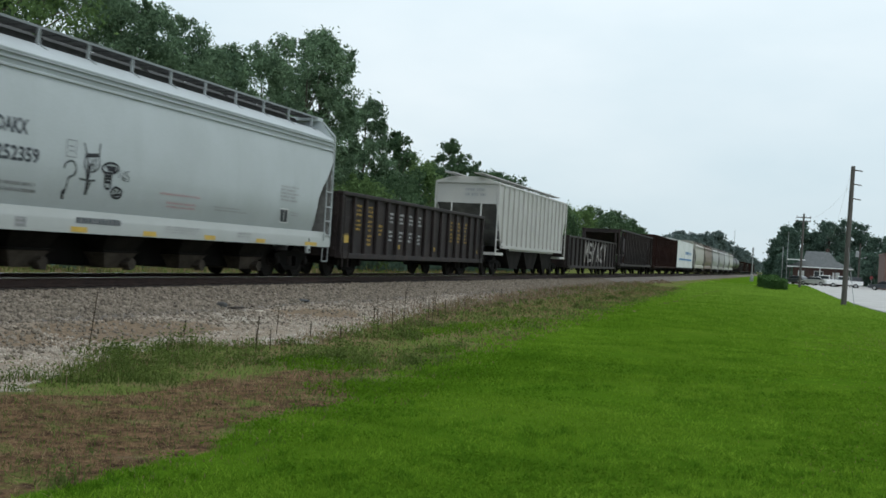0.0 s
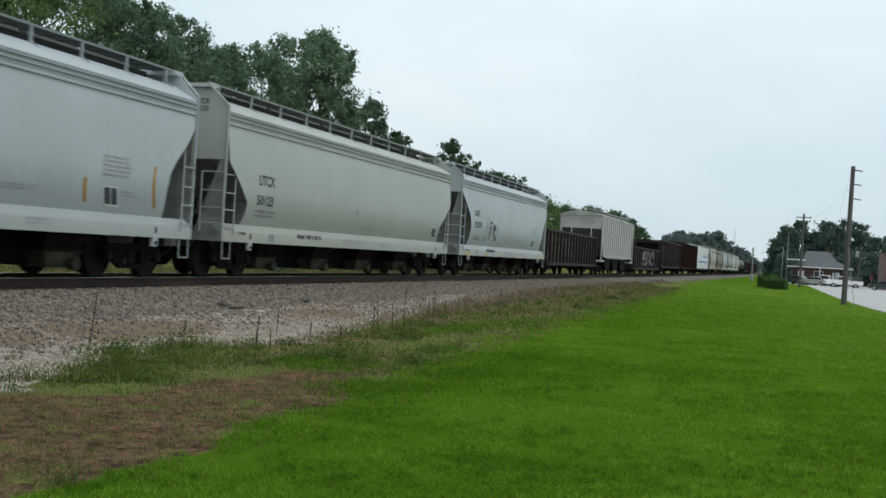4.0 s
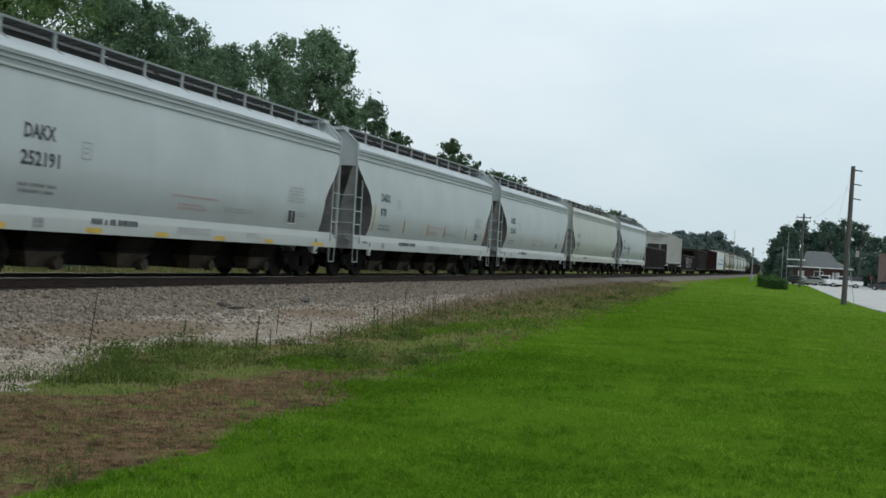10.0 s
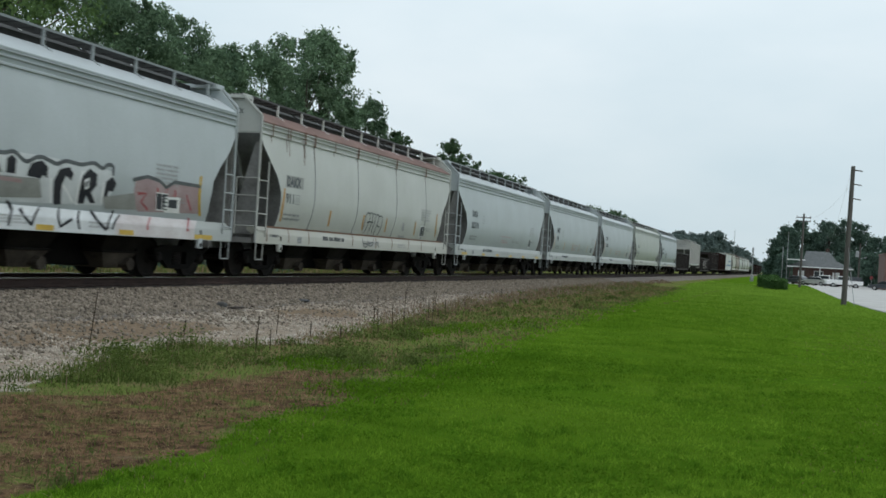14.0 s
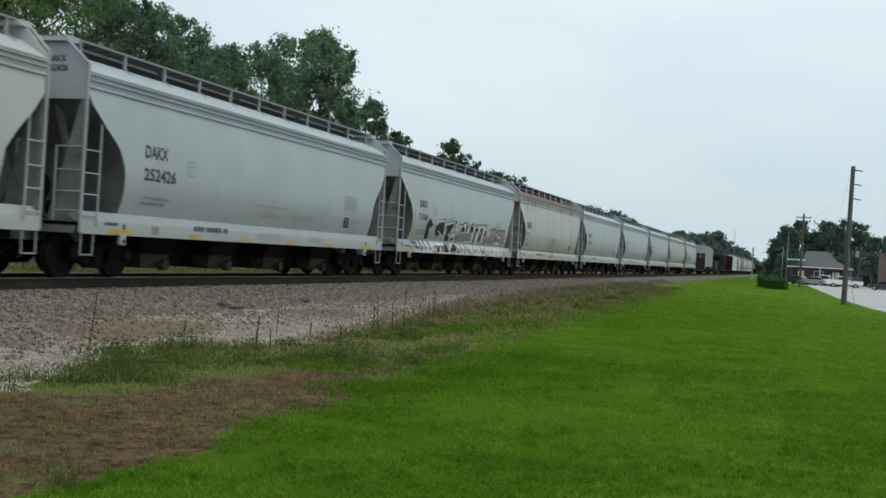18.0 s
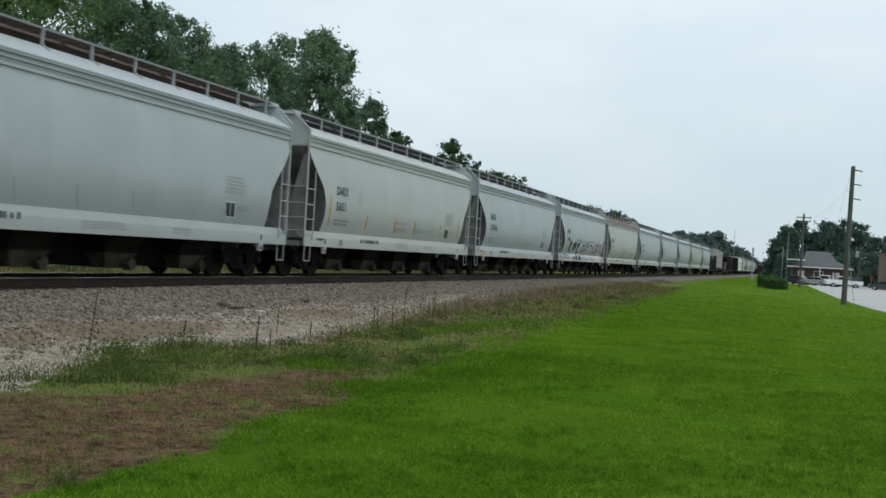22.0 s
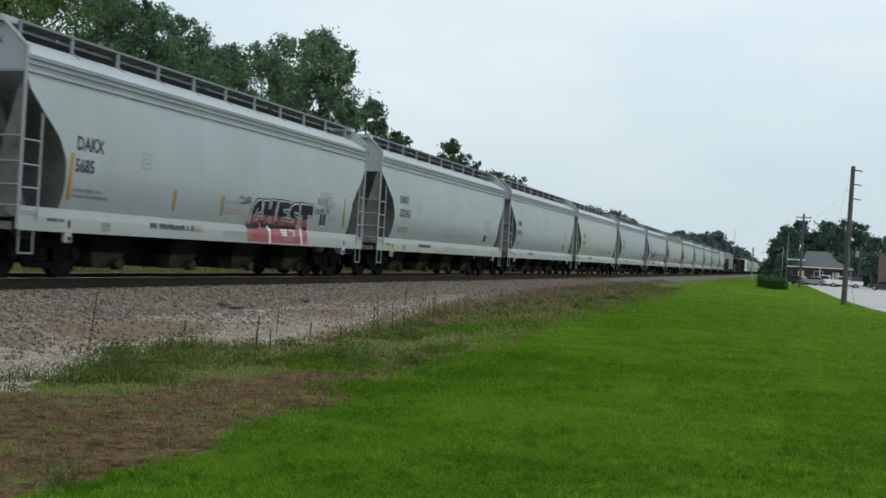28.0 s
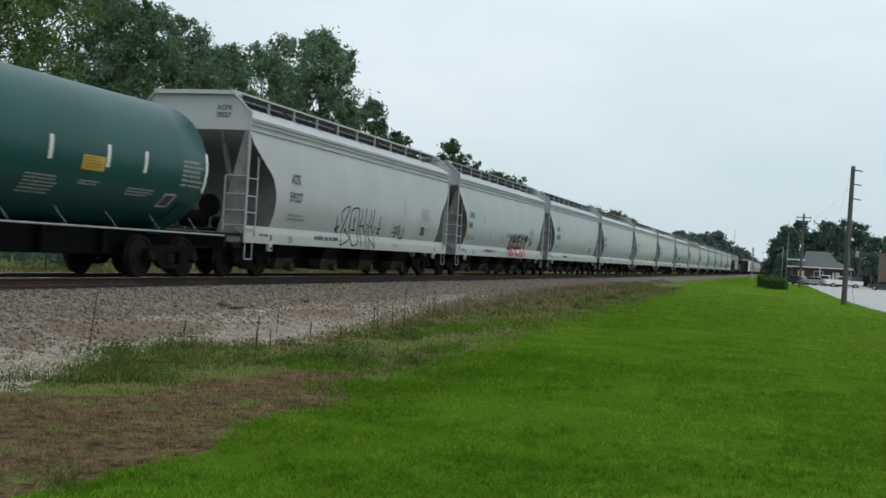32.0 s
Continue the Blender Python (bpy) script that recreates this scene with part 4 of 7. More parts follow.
# the far grey cars ahead of the box car, then the near ones
FAR_COLOURS = [(0.46, 0.44, 0.39), (0.24, 0.185, 0.15), (0.45, 0.45, 0.44), (0.38, 0.37, 0.36), (0.50, 0.50, 0.49), (0.44, 0.42, 0.39)]
hoppers = [LONG_HOPPER if row[3] == "50123" else TALL_PRINT_HOPPER if row[3] == "59327" else copy_thing(HOPPER, pose(TRACK, 0, RAIL)) for row in HOPPERS] + [copy_thing(HOPPER, pose(TRACK, 0, RAIL)) for _ in FAR_COLOURS[1:]] + [HOPPER]
for i, colour in enumerate(FAR_COLOURS):
    car = hoppers[len(HOPPERS) + i]
    tagged(car, "brown weathered covered hopper car" if i == 1 else "dull grey weathered covered hopper car far up the train")
    paint_car(car, colour)
    CARS.append((car, 269.5 + i * 17.4))
for i, (s16, colour, word, number, spots, reflect, label) in enumerate(HOPPERS):
    car = tagged(hoppers[i], label)
    paint_car(car, colour)
    CARS.append((car, s16))
    marks(car, word, number, 11 * i + 3, reflect, spots, {"50123": 3.0, "59327": 0.6, "970": 0.65}.get(number, 0.0))
    if word == "DAKX":
        if number not in ("911", "5655"):
            symbol_box(car, 3.78, 2.26)
        else:
            symbol_box(car, spots[4] + 0.14, spots[5] - 0.13, 0.22)
        if number not in ("911", "5655", "71043"):
            red_print(car, 7 * i)
    if number == "252359":
        strokes(car, "graffiti", rounded([[(3.73, 2.05), (3.77, 2.14), (3.93, 2.2), (4.06, 2.16), (4.1, 2.03), (4.02, 1.93), (3.86, 1.89), (3.84, 1.78), (3.76, 1.64)]]), 0.04, on_side_high, SPRAY_THIN, "black hook-shaped paint scrawl")
        strokes(car, "graffiti", [[(3.74, 1.63), (3.69, 1.59), (3.68, 1.51)]], 0.075, on_side_high, SPRAY_BLACK, "black paint dot")
        strokes(car, "graffiti", rounded([[(4.3, 2.55), (4.36, 2.43), (4.42, 2.34)], [(4.8, 2.59), (4.79, 2.39)], [(4.37, 2.32), (4.32, 2.2), (4.36, 2.09), (4.5, 2.03), (4.7, 2.06), (4.82, 2.18), (4.78, 2.33)], [(4.44, 2.28), (4.43, 2.13)], [(4.58, 2.26), (4.53, 2.09)], [(4.68, 2.29), (4.63, 2.09)], [(4.49, 2.18), (4.66, 2.17)], [(4.21, 1.89), (4.45, 1.87), (4.68, 1.89)], [(4.55, 1.88), (4.41, 1.64)]]), 0.038, on_side_high, SPRAY_THIN, "black horned outline in spray paint")
        strokes(car, "graffiti", [[(4.37, 2.33), (4.77, 2.37)], [(4.42, 2.06), (4.45, 1.87), (4.38, 1.63)], [(4.48, 2.14), (4.48, 1.95)]], 0.075, on_side_high, SPRAY_BLACK, "thick black strokes of the horned outline")
        strokes(car, "graffiti", rounded([[(4.89, 2.14), (4.96, 2.22), (5.17, 2.27), (5.39, 2.25), (5.46, 2.17), (5.37, 2.09), (5.12, 2.06), (4.95, 2.07), (4.89, 2.14)], [(5.02, 2.05), (4.99, 1.76), (5.18, 1.76), (5.21, 2.05)], [(5.38, 1.82), (5.55, 1.78), (5.59, 1.71), (5.48, 1.61), (5.3, 1.6), (5.2, 1.67), (5.23, 1.76), (5.38, 1.82)], [(5.33, 1.75), (5.34, 1.72)], [(5.44, 1.75), (5.45, 1.72)], [(5.3, 1.66), (5.5, 1.68)]]), 0.045, on_side_high, SPRAY_BLACK, "black bolt-shaped outline in spray paint")
        strokes(car, "graffiti", [[(5.05, 2.18), (5.36, 2.18)], [(5.1, 2.13), (5.33, 2.13)], [(5.02, 2.01), (5.21, 2.01)], [(5.01, 1.95), (5.2, 1.96)], [(5.01, 1.89), (5.19, 1.89)]], 0.05, on_side_high, SPRAY_BLACK, "black bars of the bolt")
        strokes(car, "graffiti", [[(5.52, 2.15), (5.47, 2.01)], [(5.67, 2.14), (5.6, 2.06), (5.59, 1.98), (5.67, 1.96), (5.7, 2.0), (5.61, 2.02)], [(5.8, 2.15), (5.73, 2.14), (5.73, 2.07), (5.8, 2.04), (5.8, 1.97), (5.73, 1.94)]], 0.025, on_side_high, SPRAY_THIN, "small black scrawl")
    if number == "50123":
        patch(car, "primer_patch", 8.2, 8.5, 1.9, 2.05, on_side, STENCIL_GREY)
        bars(car, 8.6, 10.5, 1.45, 1.55, 1, on_side, STENCIL_GREY, 5)
    if number == "5685":
        fill(car, "graffiti", [(8.44, 1.31), (10.08, 1.32), (11.88, 1.36), (12.05, 1.14), (12.04, 0.93), (9.42, 0.91), (8.54, 0.92)], on_side_low, SPRAY_RED, "red base of the graffiti on the sill")
        for letter in (
                [(8.47, 1.32), (8.61, 1.55), (8.79, 1.81), (8.96, 1.92), (9.18, 1.95), (9.22, 1.84), (9.15, 1.67), (8.99, 1.65), (8.99, 1.77), (8.88, 1.65), (8.78, 1.45), (8.98, 1.46), (9.06, 1.55), (9.2, 1.56), (9.14, 1.39), (8.97, 1.32), (8.55, 1.3)],
                [(9.33, 1.94), (9.61, 1.96), (9.58, 1.76), (9.72, 1.77), (9.79, 1.99), (10.06, 1.98), (9.96, 1.71), (9.91, 1.44), (9.87, 1.32), (9.68, 1.32), (9.74, 1.57), (9.56, 1.56), (9.5, 1.33), (9.24, 1.34), (9.26, 1.63)],
                [(10.2, 1.98), (10.87, 1.99), (10.81, 1.83), (10.46, 1.81), (10.44, 1.72), (10.67, 1.71), (10.64, 1.61), (10.39, 1.6), (10.35, 1.5), (10.67, 1.5), (10.65, 1.34), (10.01, 1.33), (10.08, 1.67)],
                [(11.11, 1.95), (11.37, 1.97), (11.46, 1.87), (11.36, 1.74), (11.19, 1.78), (11.09, 1.73), (11.2, 1.64), (11.39, 1.6), (11.34, 1.43), (11.08, 1.34), (10.77, 1.35), (10.82, 1.48), (11.03, 1.47), (11.1, 1.53), (10.87, 1.6), (10.82, 1.74), (10.94, 1.88)],
                [(11.52, 1.98), (12.34, 1.99), (12.28, 1.72), (11.98, 1.73), (11.91, 1.58), (11.88, 1.36), (11.55, 1.36), (11.62, 1.69), (11.49, 1.71)],
        ):
            strokes(car, "graffiti", [letter + letter[:1]], 0.15, on_side_low, SPRAY_BLACK, "black outer line of a graffiti letter")
            strokes(car, "graffiti", [letter + letter[:1]], 0.085, on_side, SPRAY_PALE, "pale outline of a graffiti letter")
            fill(car, "graffiti", letter, on_side_high, SPRAY_BLACK, "graffiti letter, black above and red below", 1.60, SPRAY_RED)
        strokes(car, "graffiti", [[(10.3, 1.26), (10.69, 1.27)], [(10.37, 1.2), (10.71, 1.2)], [(10.44, 1.13), (10.73, 1.14)], [(10.84, 1.28), (11.15, 1.27), (11.15, 1.11)]], 0.04, on_side_top, SPRAY_WHITE, "pale strokes on the sill")
        strokes(car, "graffiti", [[(9.5, 1.32), (9.69, 1.23), (9.74, 0.93)], [(11.52, 1.32), (11.69, 0.94)]], 0.09, on_side_top, SPRAY_WHITE, "pale strokes on the sill")
        strokes(car, "graffiti", [[(8.0, 1.91), (8.1, 1.98), (8.2, 1.94), (8.04, 1.82), (8.26, 1.83)], [(8.33, 1.95), (8.27, 1.88), (8.36, 1.83), (8.44, 1.89), (8.33, 1.95)], [(8.48, 1.99), (8.47, 1.84)], [(8.52, 1.97), (8.62, 1.95), (8.54, 1.9), (8.64, 1.89), (8.53, 1.84)]], 0.035, on_side_high, SPRAY_BLACK, "small black sprayed figures")
        strokes(car, "graffiti", [[(12.46, 1.98), (12.45, 1.78), (12.59, 1.81), (12.63, 1.89), (12.49, 1.88)], [(12.73, 1.92), (12.7, 1.82), (12.84, 1.81), (12.88, 1.92)], [(12.94, 1.96), (12.94, 1.79)], [(13.09, 1.93), (12.95, 1.86), (13.12, 1.8)], [(13.22, 2.02), (13.28, 1.9), (13.21, 1.77)], [(13.39, 2.01), (13.43, 1.88), (13.26, 1.9)]], 0.045, on_side_high, SPRAY_THIN, "small dark scrawl")
        fill(car, "graffiti", [(12.6, 2.23), (13.42, 2.27), (13.33, 2.05), (12.59, 2.05)], on_side_low, PRIMER, "grey overpainted patch")
        fill(car, "graffiti", [(7.47, 1.61), (8.41, 1.62), (8.28, 1.32), (7.51, 1.35)], on_side_low, PRIMER_THIN, "thin grey overpainted patch")
        fill(car, "graffiti", [(5.87, 1.2), (6.24, 1.2), (6.39, 1.06), (5.92, 1.05)], on_side, SPRAY_PINK, "washed pink mark on the sill")
    if number == "59327":
        for o in car.children:
            if o.name.startswith("walkway_rail"):
                o.color = (0.50, 0.49, 0.45, 1)
        strokes(car, "graffiti", [[(11.55, 2.15), (11.57, 2.66)]], 0.03, on_side_high, SPRAY_THIN, "dark vertical paint run")
        strokes(car, "graffiti", rounded([[(6.08, 1.65), (6.01, 1.85), (6.06, 1.97), (6.29, 2.07), (6.63, 2.15), (6.62, 2.08), (6.45, 1.86), (6.29, 1.64), (6.11, 1.4), (6.08, 1.2), (6.02, 0.95)], [(6.02, 0.95), (6.46, 1.07), (6.72, 1.15), (6.68, 1.26), (6.46, 1.34), (6.38, 1.49), (6.33, 1.36)]]), 0.045, on_side_high, SPRAY_BLACK, "thin black outlined graffiti letter")
        strokes(car, "graffiti", rounded([[(6.85, 1.09), (6.7, 1.38), (6.71, 1.63), (6.72, 1.88), (6.81, 2.06), (7.08, 2.11), (7.35, 2.12), (7.4, 2.02), (7.39, 1.78), (7.38, 1.55), (7.37, 1.32), (7.44, 1.14), (7.4, 1.03), (7.08, 0.96), (6.9, 0.99), (6.85, 1.09)], [(7.06, 1.88), (7.03, 1.64), (7.01, 1.4)], [(6.85, 1.44), (7.17, 1.45)]]), 0.045, on_side_high, SPRAY_BLACK, "thin black outlined graffiti letter")
        strokes(car, "graffiti", rounded([[(7.65, 2.09), (7.7, 1.88), (7.5, 1.6), (7.59, 1.38), (7.66, 1.14), (7.72, 0.91)], [(7.99, 2.15), (7.96, 1.91), (7.93, 1.67), (7.77, 1.59), (7.58, 1.6)], [(7.82, 1.56), (8.03, 1.35), (8.13, 1.68)], [(8.03, 1.35), (8.1, 1.13), (8.16, 0.9)]]), 0.045, on_side_high, SPRAY_BLACK, "thin black outlined graffiti letter")
        strokes(car, "graffiti", rounded([[(8.38, 2.11), (8.42, 1.87), (8.24, 1.61), (8.32, 1.36), (8.35, 1.14), (8.38, 0.91)], [(8.7, 2.14), (8.62, 1.88), (8.55, 1.62), (8.35, 1.59)], [(8.5, 1.59), (8.7, 1.35), (8.82, 1.61)], [(8.7, 1.35), (8.86, 1.09), (8.86, 0.95)], [(8.38, 1.21), (8.86, 0.96)]]), 0.045, on_side_high, SPRAY_BLACK, "thin black outlined graffiti letter")
        strokes(car, "graffiti", rounded([[(5.7, 1.8), (5.72, 1.57), (5.73, 1.33)], [(5.6, 1.45), (5.76, 1.41), (5.88, 1.55)], [(5.62, 1.4), (5.81, 1.33)], [(9.25, 1.94), (9.2, 1.67), (9.15, 1.4)], [(9.02, 1.57), (9.16, 1.52), (9.31, 1.58)], [(9.0, 1.44), (9.21, 1.4)]]), 0.05, on_side_high, SPRAY_BLACK, "small black paint arrows")
        strokes(car, "graffiti", [[(10.52, 1.76), (10.59, 1.66), (10.34, 1.47), (10.61, 1.51)], [(10.64, 1.66), (10.89, 1.7)], [(10.78, 1.68), (10.73, 1.39), (10.59, 1.33)], [(10.89, 1.7), (10.86, 1.47), (10.73, 1.46)], [(11.07, 1.74), (10.97, 1.42)], [(11.18, 1.68), (11.12, 1.3), (11.41, 1.34)], [(11.12, 1.75), (11.2, 1.53)], [(11.65, 1.66), (11.41, 1.57), (11.59, 1.54), (11.27, 1.29)], [(11.51, 1.39), (11.48, 1.27)]], 0.04, on_side_high, SPRAY_BLACK, "small black scrawl")
    if number == "71043":
        for z0, z1 in ((0.885, 1.12), (1.12, 1.16), (1.16, 1.31)):
            patch(car, "graffiti", 1.9, 11.35, z0, z1, on_side_low, SPRAY_PALE, label="white underpainting of the graffiti on the sill")
            patch(car, "graffiti", 11.35, 14.4, z0, z1, on_side_low, SPRAY_ROSE, label="washed pinkish paint on the sill")
        for y in (1.50, 14.45):
            patch(car, "reflector", y, y + 0.11, 1.42, 2.3, on_side_high, REFLECT_Y, lean=0.10, label="upright reflector strip")
        fill(car, "graffiti", [(3.14, 1.28), (3.04, 1.82), (3.38, 2.12), (3.76, 2.02), (5.11, 2.12), (6.43, 2.17), (6.85, 2.02), (7.08, 1.34), (6.23, 1.28)], on_side_low, SPRAY_GREY, "grey ground of the graffiti")
        fill(car, "graffiti", [(7.1, 1.32), (7.21, 2.06), (7.54, 2.13), (8.36, 2.2), (8.97, 2.2), (9.54, 2.19), (10.61, 2.21), (11.27, 2.08), (11.17, 1.7), (10.81, 1.44)], on_side_low, SPRAY_PALE, "pale ground of the rounded letters")
        fill(car, "graffiti", [(2.95, 1.37), (2.97, 1.87), (3.35, 2.15), (3.66, 2.01), (3.79, 1.91), (3.34, 1.76), (3.37, 1.42)], on_side, SPRAY_BLACK, "black block of a graffiti letter")
        fill(car, "graffiti", [(4.05, 1.68), (4.18, 1.93), (4.99, 2.02), (4.96, 1.84), (4.75, 1.64), (4.32, 1.49)], on_side, SPRAY_BLACK, "black block of a graffiti letter")
        fill(car, "graffiti", [(4.45, 2.02), (5.17, 2.09), (5.17, 1.67), (5.06, 1.57), (4.73, 1.67), (4.45, 1.74)], on_side, SPRAY_BLACK, "black block of a graffiti letter")
        fill(car, "graffiti", [(5.45, 1.96), (6.39, 2.08), (6.38, 1.92), (6.27, 1.91), (5.82, 1.66), (5.74, 1.59), (5.97, 1.54), (5.9, 1.38), (5.37, 1.35)], on_side, SPRAY_BLACK, "black block of a graffiti letter")
        fill(car, "graffiti", [(6.53, 2.03), (6.63, 2.23), (6.81, 2.18), (6.79, 2.1)], on_side, SPRAY_BLACK, "black block of a graffiti letter")
        fill(car, "graffiti", [(6.73, 1.52), (6.91, 1.67), (7.03, 1.57), (6.96, 1.46)], on_side, SPRAY_BLACK, "black block of a graffiti letter")
        fill(car, "graffiti", [(5.38, 1.31), (5.6, 1.32), (6.02, 0.96), (5.47, 0.94)], on_side, SPRAY_BLACK, "black block of graffiti on the sill")
        fill(car, "graffiti", [(6.18, 0.96), (6.29, 1.18), (6.49, 1.29), (6.82, 1.31), (7.01, 1.17), (6.98, 0.99)], on_side, SPRAY_BLACK, "black block of graffiti on the sill")
        fill(car, "graffiti", [(4.49, 1.12), (4.67, 1.16), (4.87, 0.94), (4.51, 0.92)], on_side, SPRAY_BLACK, "black block of graffiti on the sill")
        fill(car, "graffiti", [(5.22, 1.77), (5.43, 1.81), (5.33, 1.46), (5.16, 1.48)], on_side, SPRAY_GREY, "grey hatching inside the graffiti")
        fill(car, "graffiti", [(5.89, 1.65), (6.26, 1.86), (6.22, 1.64)], on_side, SPRAY_GREY, "grey hatching inside the graffiti")
        fill(car, "graffiti", [(5.95, 1.48), (6.63, 1.58), (6.51, 1.36), (6.18, 1.39)], on_side, SPRAY_GREY, "grey hatching inside the graffiti")
        fill(car, "graffiti", [(5.03, 1.08), (5.42, 1.1), (5.44, 0.95), (5.05, 0.93)], on_side, SPRAY_GREY, "grey hatching inside the graffiti")
        fill(car, "graffiti", [(5.63, 1.31), (6.14, 1.31), (6.09, 1.03)], on_side, SPRAY_GREY, "grey hatching inside the graffiti")
        strokes(car, "graffiti", [[(4.44, 2.09), (5.24, 2.15), (5.33, 2.1), (5.32, 1.91)], [(5.4, 2.01), (6.44, 2.12), (6.42, 1.94)]], 0.07, on_side_high, SPRAY_PALE, "pale outline of the graffiti")
        strokes(car, "graffiti", [[(4.44, 2.12), (5.28, 2.2), (5.38, 2.13), (5.4, 2.05), (6.47, 2.16), (6.5, 2.03)]], 0.05, on_side_high, SPRAY_BLACK, "black outer line of the graffiti")
        strokes(car, "graffiti", [[(6.28, 1.91), (5.82, 1.65), (6.23, 1.61), (6.28, 1.91)], [(6.51, 1.96), (6.76, 2.07), (6.74, 1.88), (7.09, 1.95), (7.07, 1.84), (6.72, 1.82), (6.65, 1.68), (6.33, 1.62), (6.37, 1.83), (6.52, 1.84)], [(5.94, 1.47), (6.22, 1.56), (6.69, 1.6), (6.61, 1.45), (6.49, 1.33), (6.17, 1.38), (5.94, 1.47)], [(5.32, 1.8), (5.15, 1.45)], [(5.46, 1.8), (5.37, 1.46)], [(4.45, 1.72), (4.73, 1.64), (5.05, 1.54), (5.22, 1.74)], [(5.76, 1.61), (5.94, 1.56)]], 0.04, on_side_high, SPRAY_WHITE, "pale outline of the graffiti")
        strokes(car, "graffiti", [[(4.57, 1.28), (4.96, 1.01)], [(4.95, 1.3), (4.99, 1.08)], [(5.6, 1.32), (5.91, 1.19), (6.06, 0.97)], [(6.19, 1.28), (6.18, 1.03)], [(6.29, 1.18), (6.49, 1.29), (6.81, 1.32), (7.01, 1.2), (7.02, 1.0)]], 0.045, on_side_high, SPRAY_WHITE, "pale line on the sill")
        strokes(car, "graffiti", [[(6.01, 1.77), (6.17, 1.74)], [(6.06, 1.73), (6.21, 1.7)], [(6.1, 1.44), (6.5, 1.52)], [(6.18, 1.41), (6.52, 1.47)], [(5.1, 1.02), (5.38, 1.06)], [(5.11, 0.97), (5.39, 1.01)], [(5.75, 1.25), (6.02, 1.29)], [(5.87, 1.19), (6.07, 1.23)], [(6.48, 1.96), (6.68, 1.94)], [(6.42, 1.75), (6.62, 1.75)]], 0.035, on_side_high, SPRAY_BLACK, "short black strokes in the graffiti")
        strokes(car, "graffiti", [[(5.55, 2.23), (5.61, 2.26), (5.58, 2.19), (5.65, 2.14)], [(5.67, 2.24), (5.72, 2.15), (5.76, 2.25)], [(5.86, 2.2), (5.82, 2.15), (5.89, 2.15)], [(5.99, 2.16), (6.01, 2.26), (6.07, 2.24), (6.02, 2.2)], [(6.16, 2.29), (6.16, 2.18), (6.22, 2.23), (6.23, 2.17)], [(6.33, 2.21), (6.34, 2.2)], [(6.42, 2.4), (6.43, 2.38)], [(6.48, 2.3), (6.56, 2.33), (6.54, 2.38)], [(6.49, 2.31), (6.48, 2.18)]], 0.03, on_side_high, SPRAY_BLACK, "small black scrawl over the graffiti")
        fill(car, "graffiti", [(7.39, 1.78), (7.45, 1.93), (7.7, 2.03), (7.92, 1.99), (7.99, 1.83)], on_side, SPRAY_BLACK, "rounded black graffiti letter")
        fill(car, "graffiti", [(8.11, 1.83), (8.14, 2.07), (8.26, 2.14), (8.38, 2.07), (8.34, 1.83)], on_side, SPRAY_BLACK, "rounded black graffiti letter")
        fill(car, "graffiti", [(8.64, 1.82), (8.77, 2.04), (9.05, 2.12), (9.23, 2.02), (9.2, 1.82), (9.08, 1.87), (9.02, 1.8)], on_side, SPRAY_BLACK, "rounded black graffiti letter")
        fill(car, "graffiti", [(9.3, 1.37), (9.38, 1.79), (9.56, 2.01), (9.85, 2.07), (9.97, 1.96), (9.89, 1.83), (9.74, 1.91), (9.6, 1.72), (9.52, 1.39)], on_side, SPRAY_BLACK, "rounded black graffiti letter")
        fill(car, "graffiti", [(9.98, 1.43), (10.16, 1.89), (10.47, 2.1), (10.71, 2.01), (10.68, 1.8), (10.49, 1.66), (10.58, 1.47), (10.41, 1.46), (10.32, 1.6), (10.21, 1.44)], on_side, SPRAY_BLACK, "rounded black graffiti letter")
        fill(car, "graffiti", [(10.86, 1.54), (11.0, 1.9), (11.21, 2.01), (11.34, 1.88), (11.21, 1.72), (11.06, 1.73), (11.0, 1.59)], on_side, SPRAY_BLACK, "rounded black graffiti letter")
        strokes(car, "graffiti", rounded([[(7.18, 1.82), (7.2, 2.11), (7.39, 2.09), (7.54, 2.03), (7.78, 2.17), (8.07, 2.14), (8.29, 2.22), (8.5, 2.1), (8.65, 2.04), (8.97, 2.2), (9.33, 2.12), (9.48, 2.08), (9.69, 2.18), (9.99, 2.16), (10.23, 2.14), (10.61, 2.24), (10.87, 2.11), (11.02, 2.23), (11.23, 2.23), (11.22, 2.05)]]), 0.075, on_side_high, SPRAY_THIN, "dark looped outline above the graffiti")
        strokes(car, "graffiti", [[(9.64, 1.73), (9.76, 1.61), (9.87, 1.45)], [(10.32, 1.86), (10.44, 1.91), (10.41, 1.76), (10.3, 1.71), (10.32, 1.86)], [(9.98, 1.42), (10.24, 2.02)], [(9.23, 1.42), (9.3, 1.82)], [(10.78, 1.5), (10.92, 1.85)]], 0.05, on_side_high, SPRAY_WHITE, "white edge of a graffiti letter")
        fill(car, "graffiti", [(7.09, 1.76), (8.98, 1.8), (8.99, 1.47), (7.05, 1.37)], on_side_top, PRIMER, "grey overpainted patch")
        fill(car, "graffiti", [(10.83, 1.6), (11.95, 1.75), (11.97, 1.42), (10.86, 1.38)], on_side_top, PRIMER, "grey overpainted patch")
        strokes(car, "graffiti", [[(7.27, 1.72), (7.79, 1.73), (8.47, 1.72)]], 0.07, on_side_top2, SPRAY_PINK, "faded red line on the grey patch")
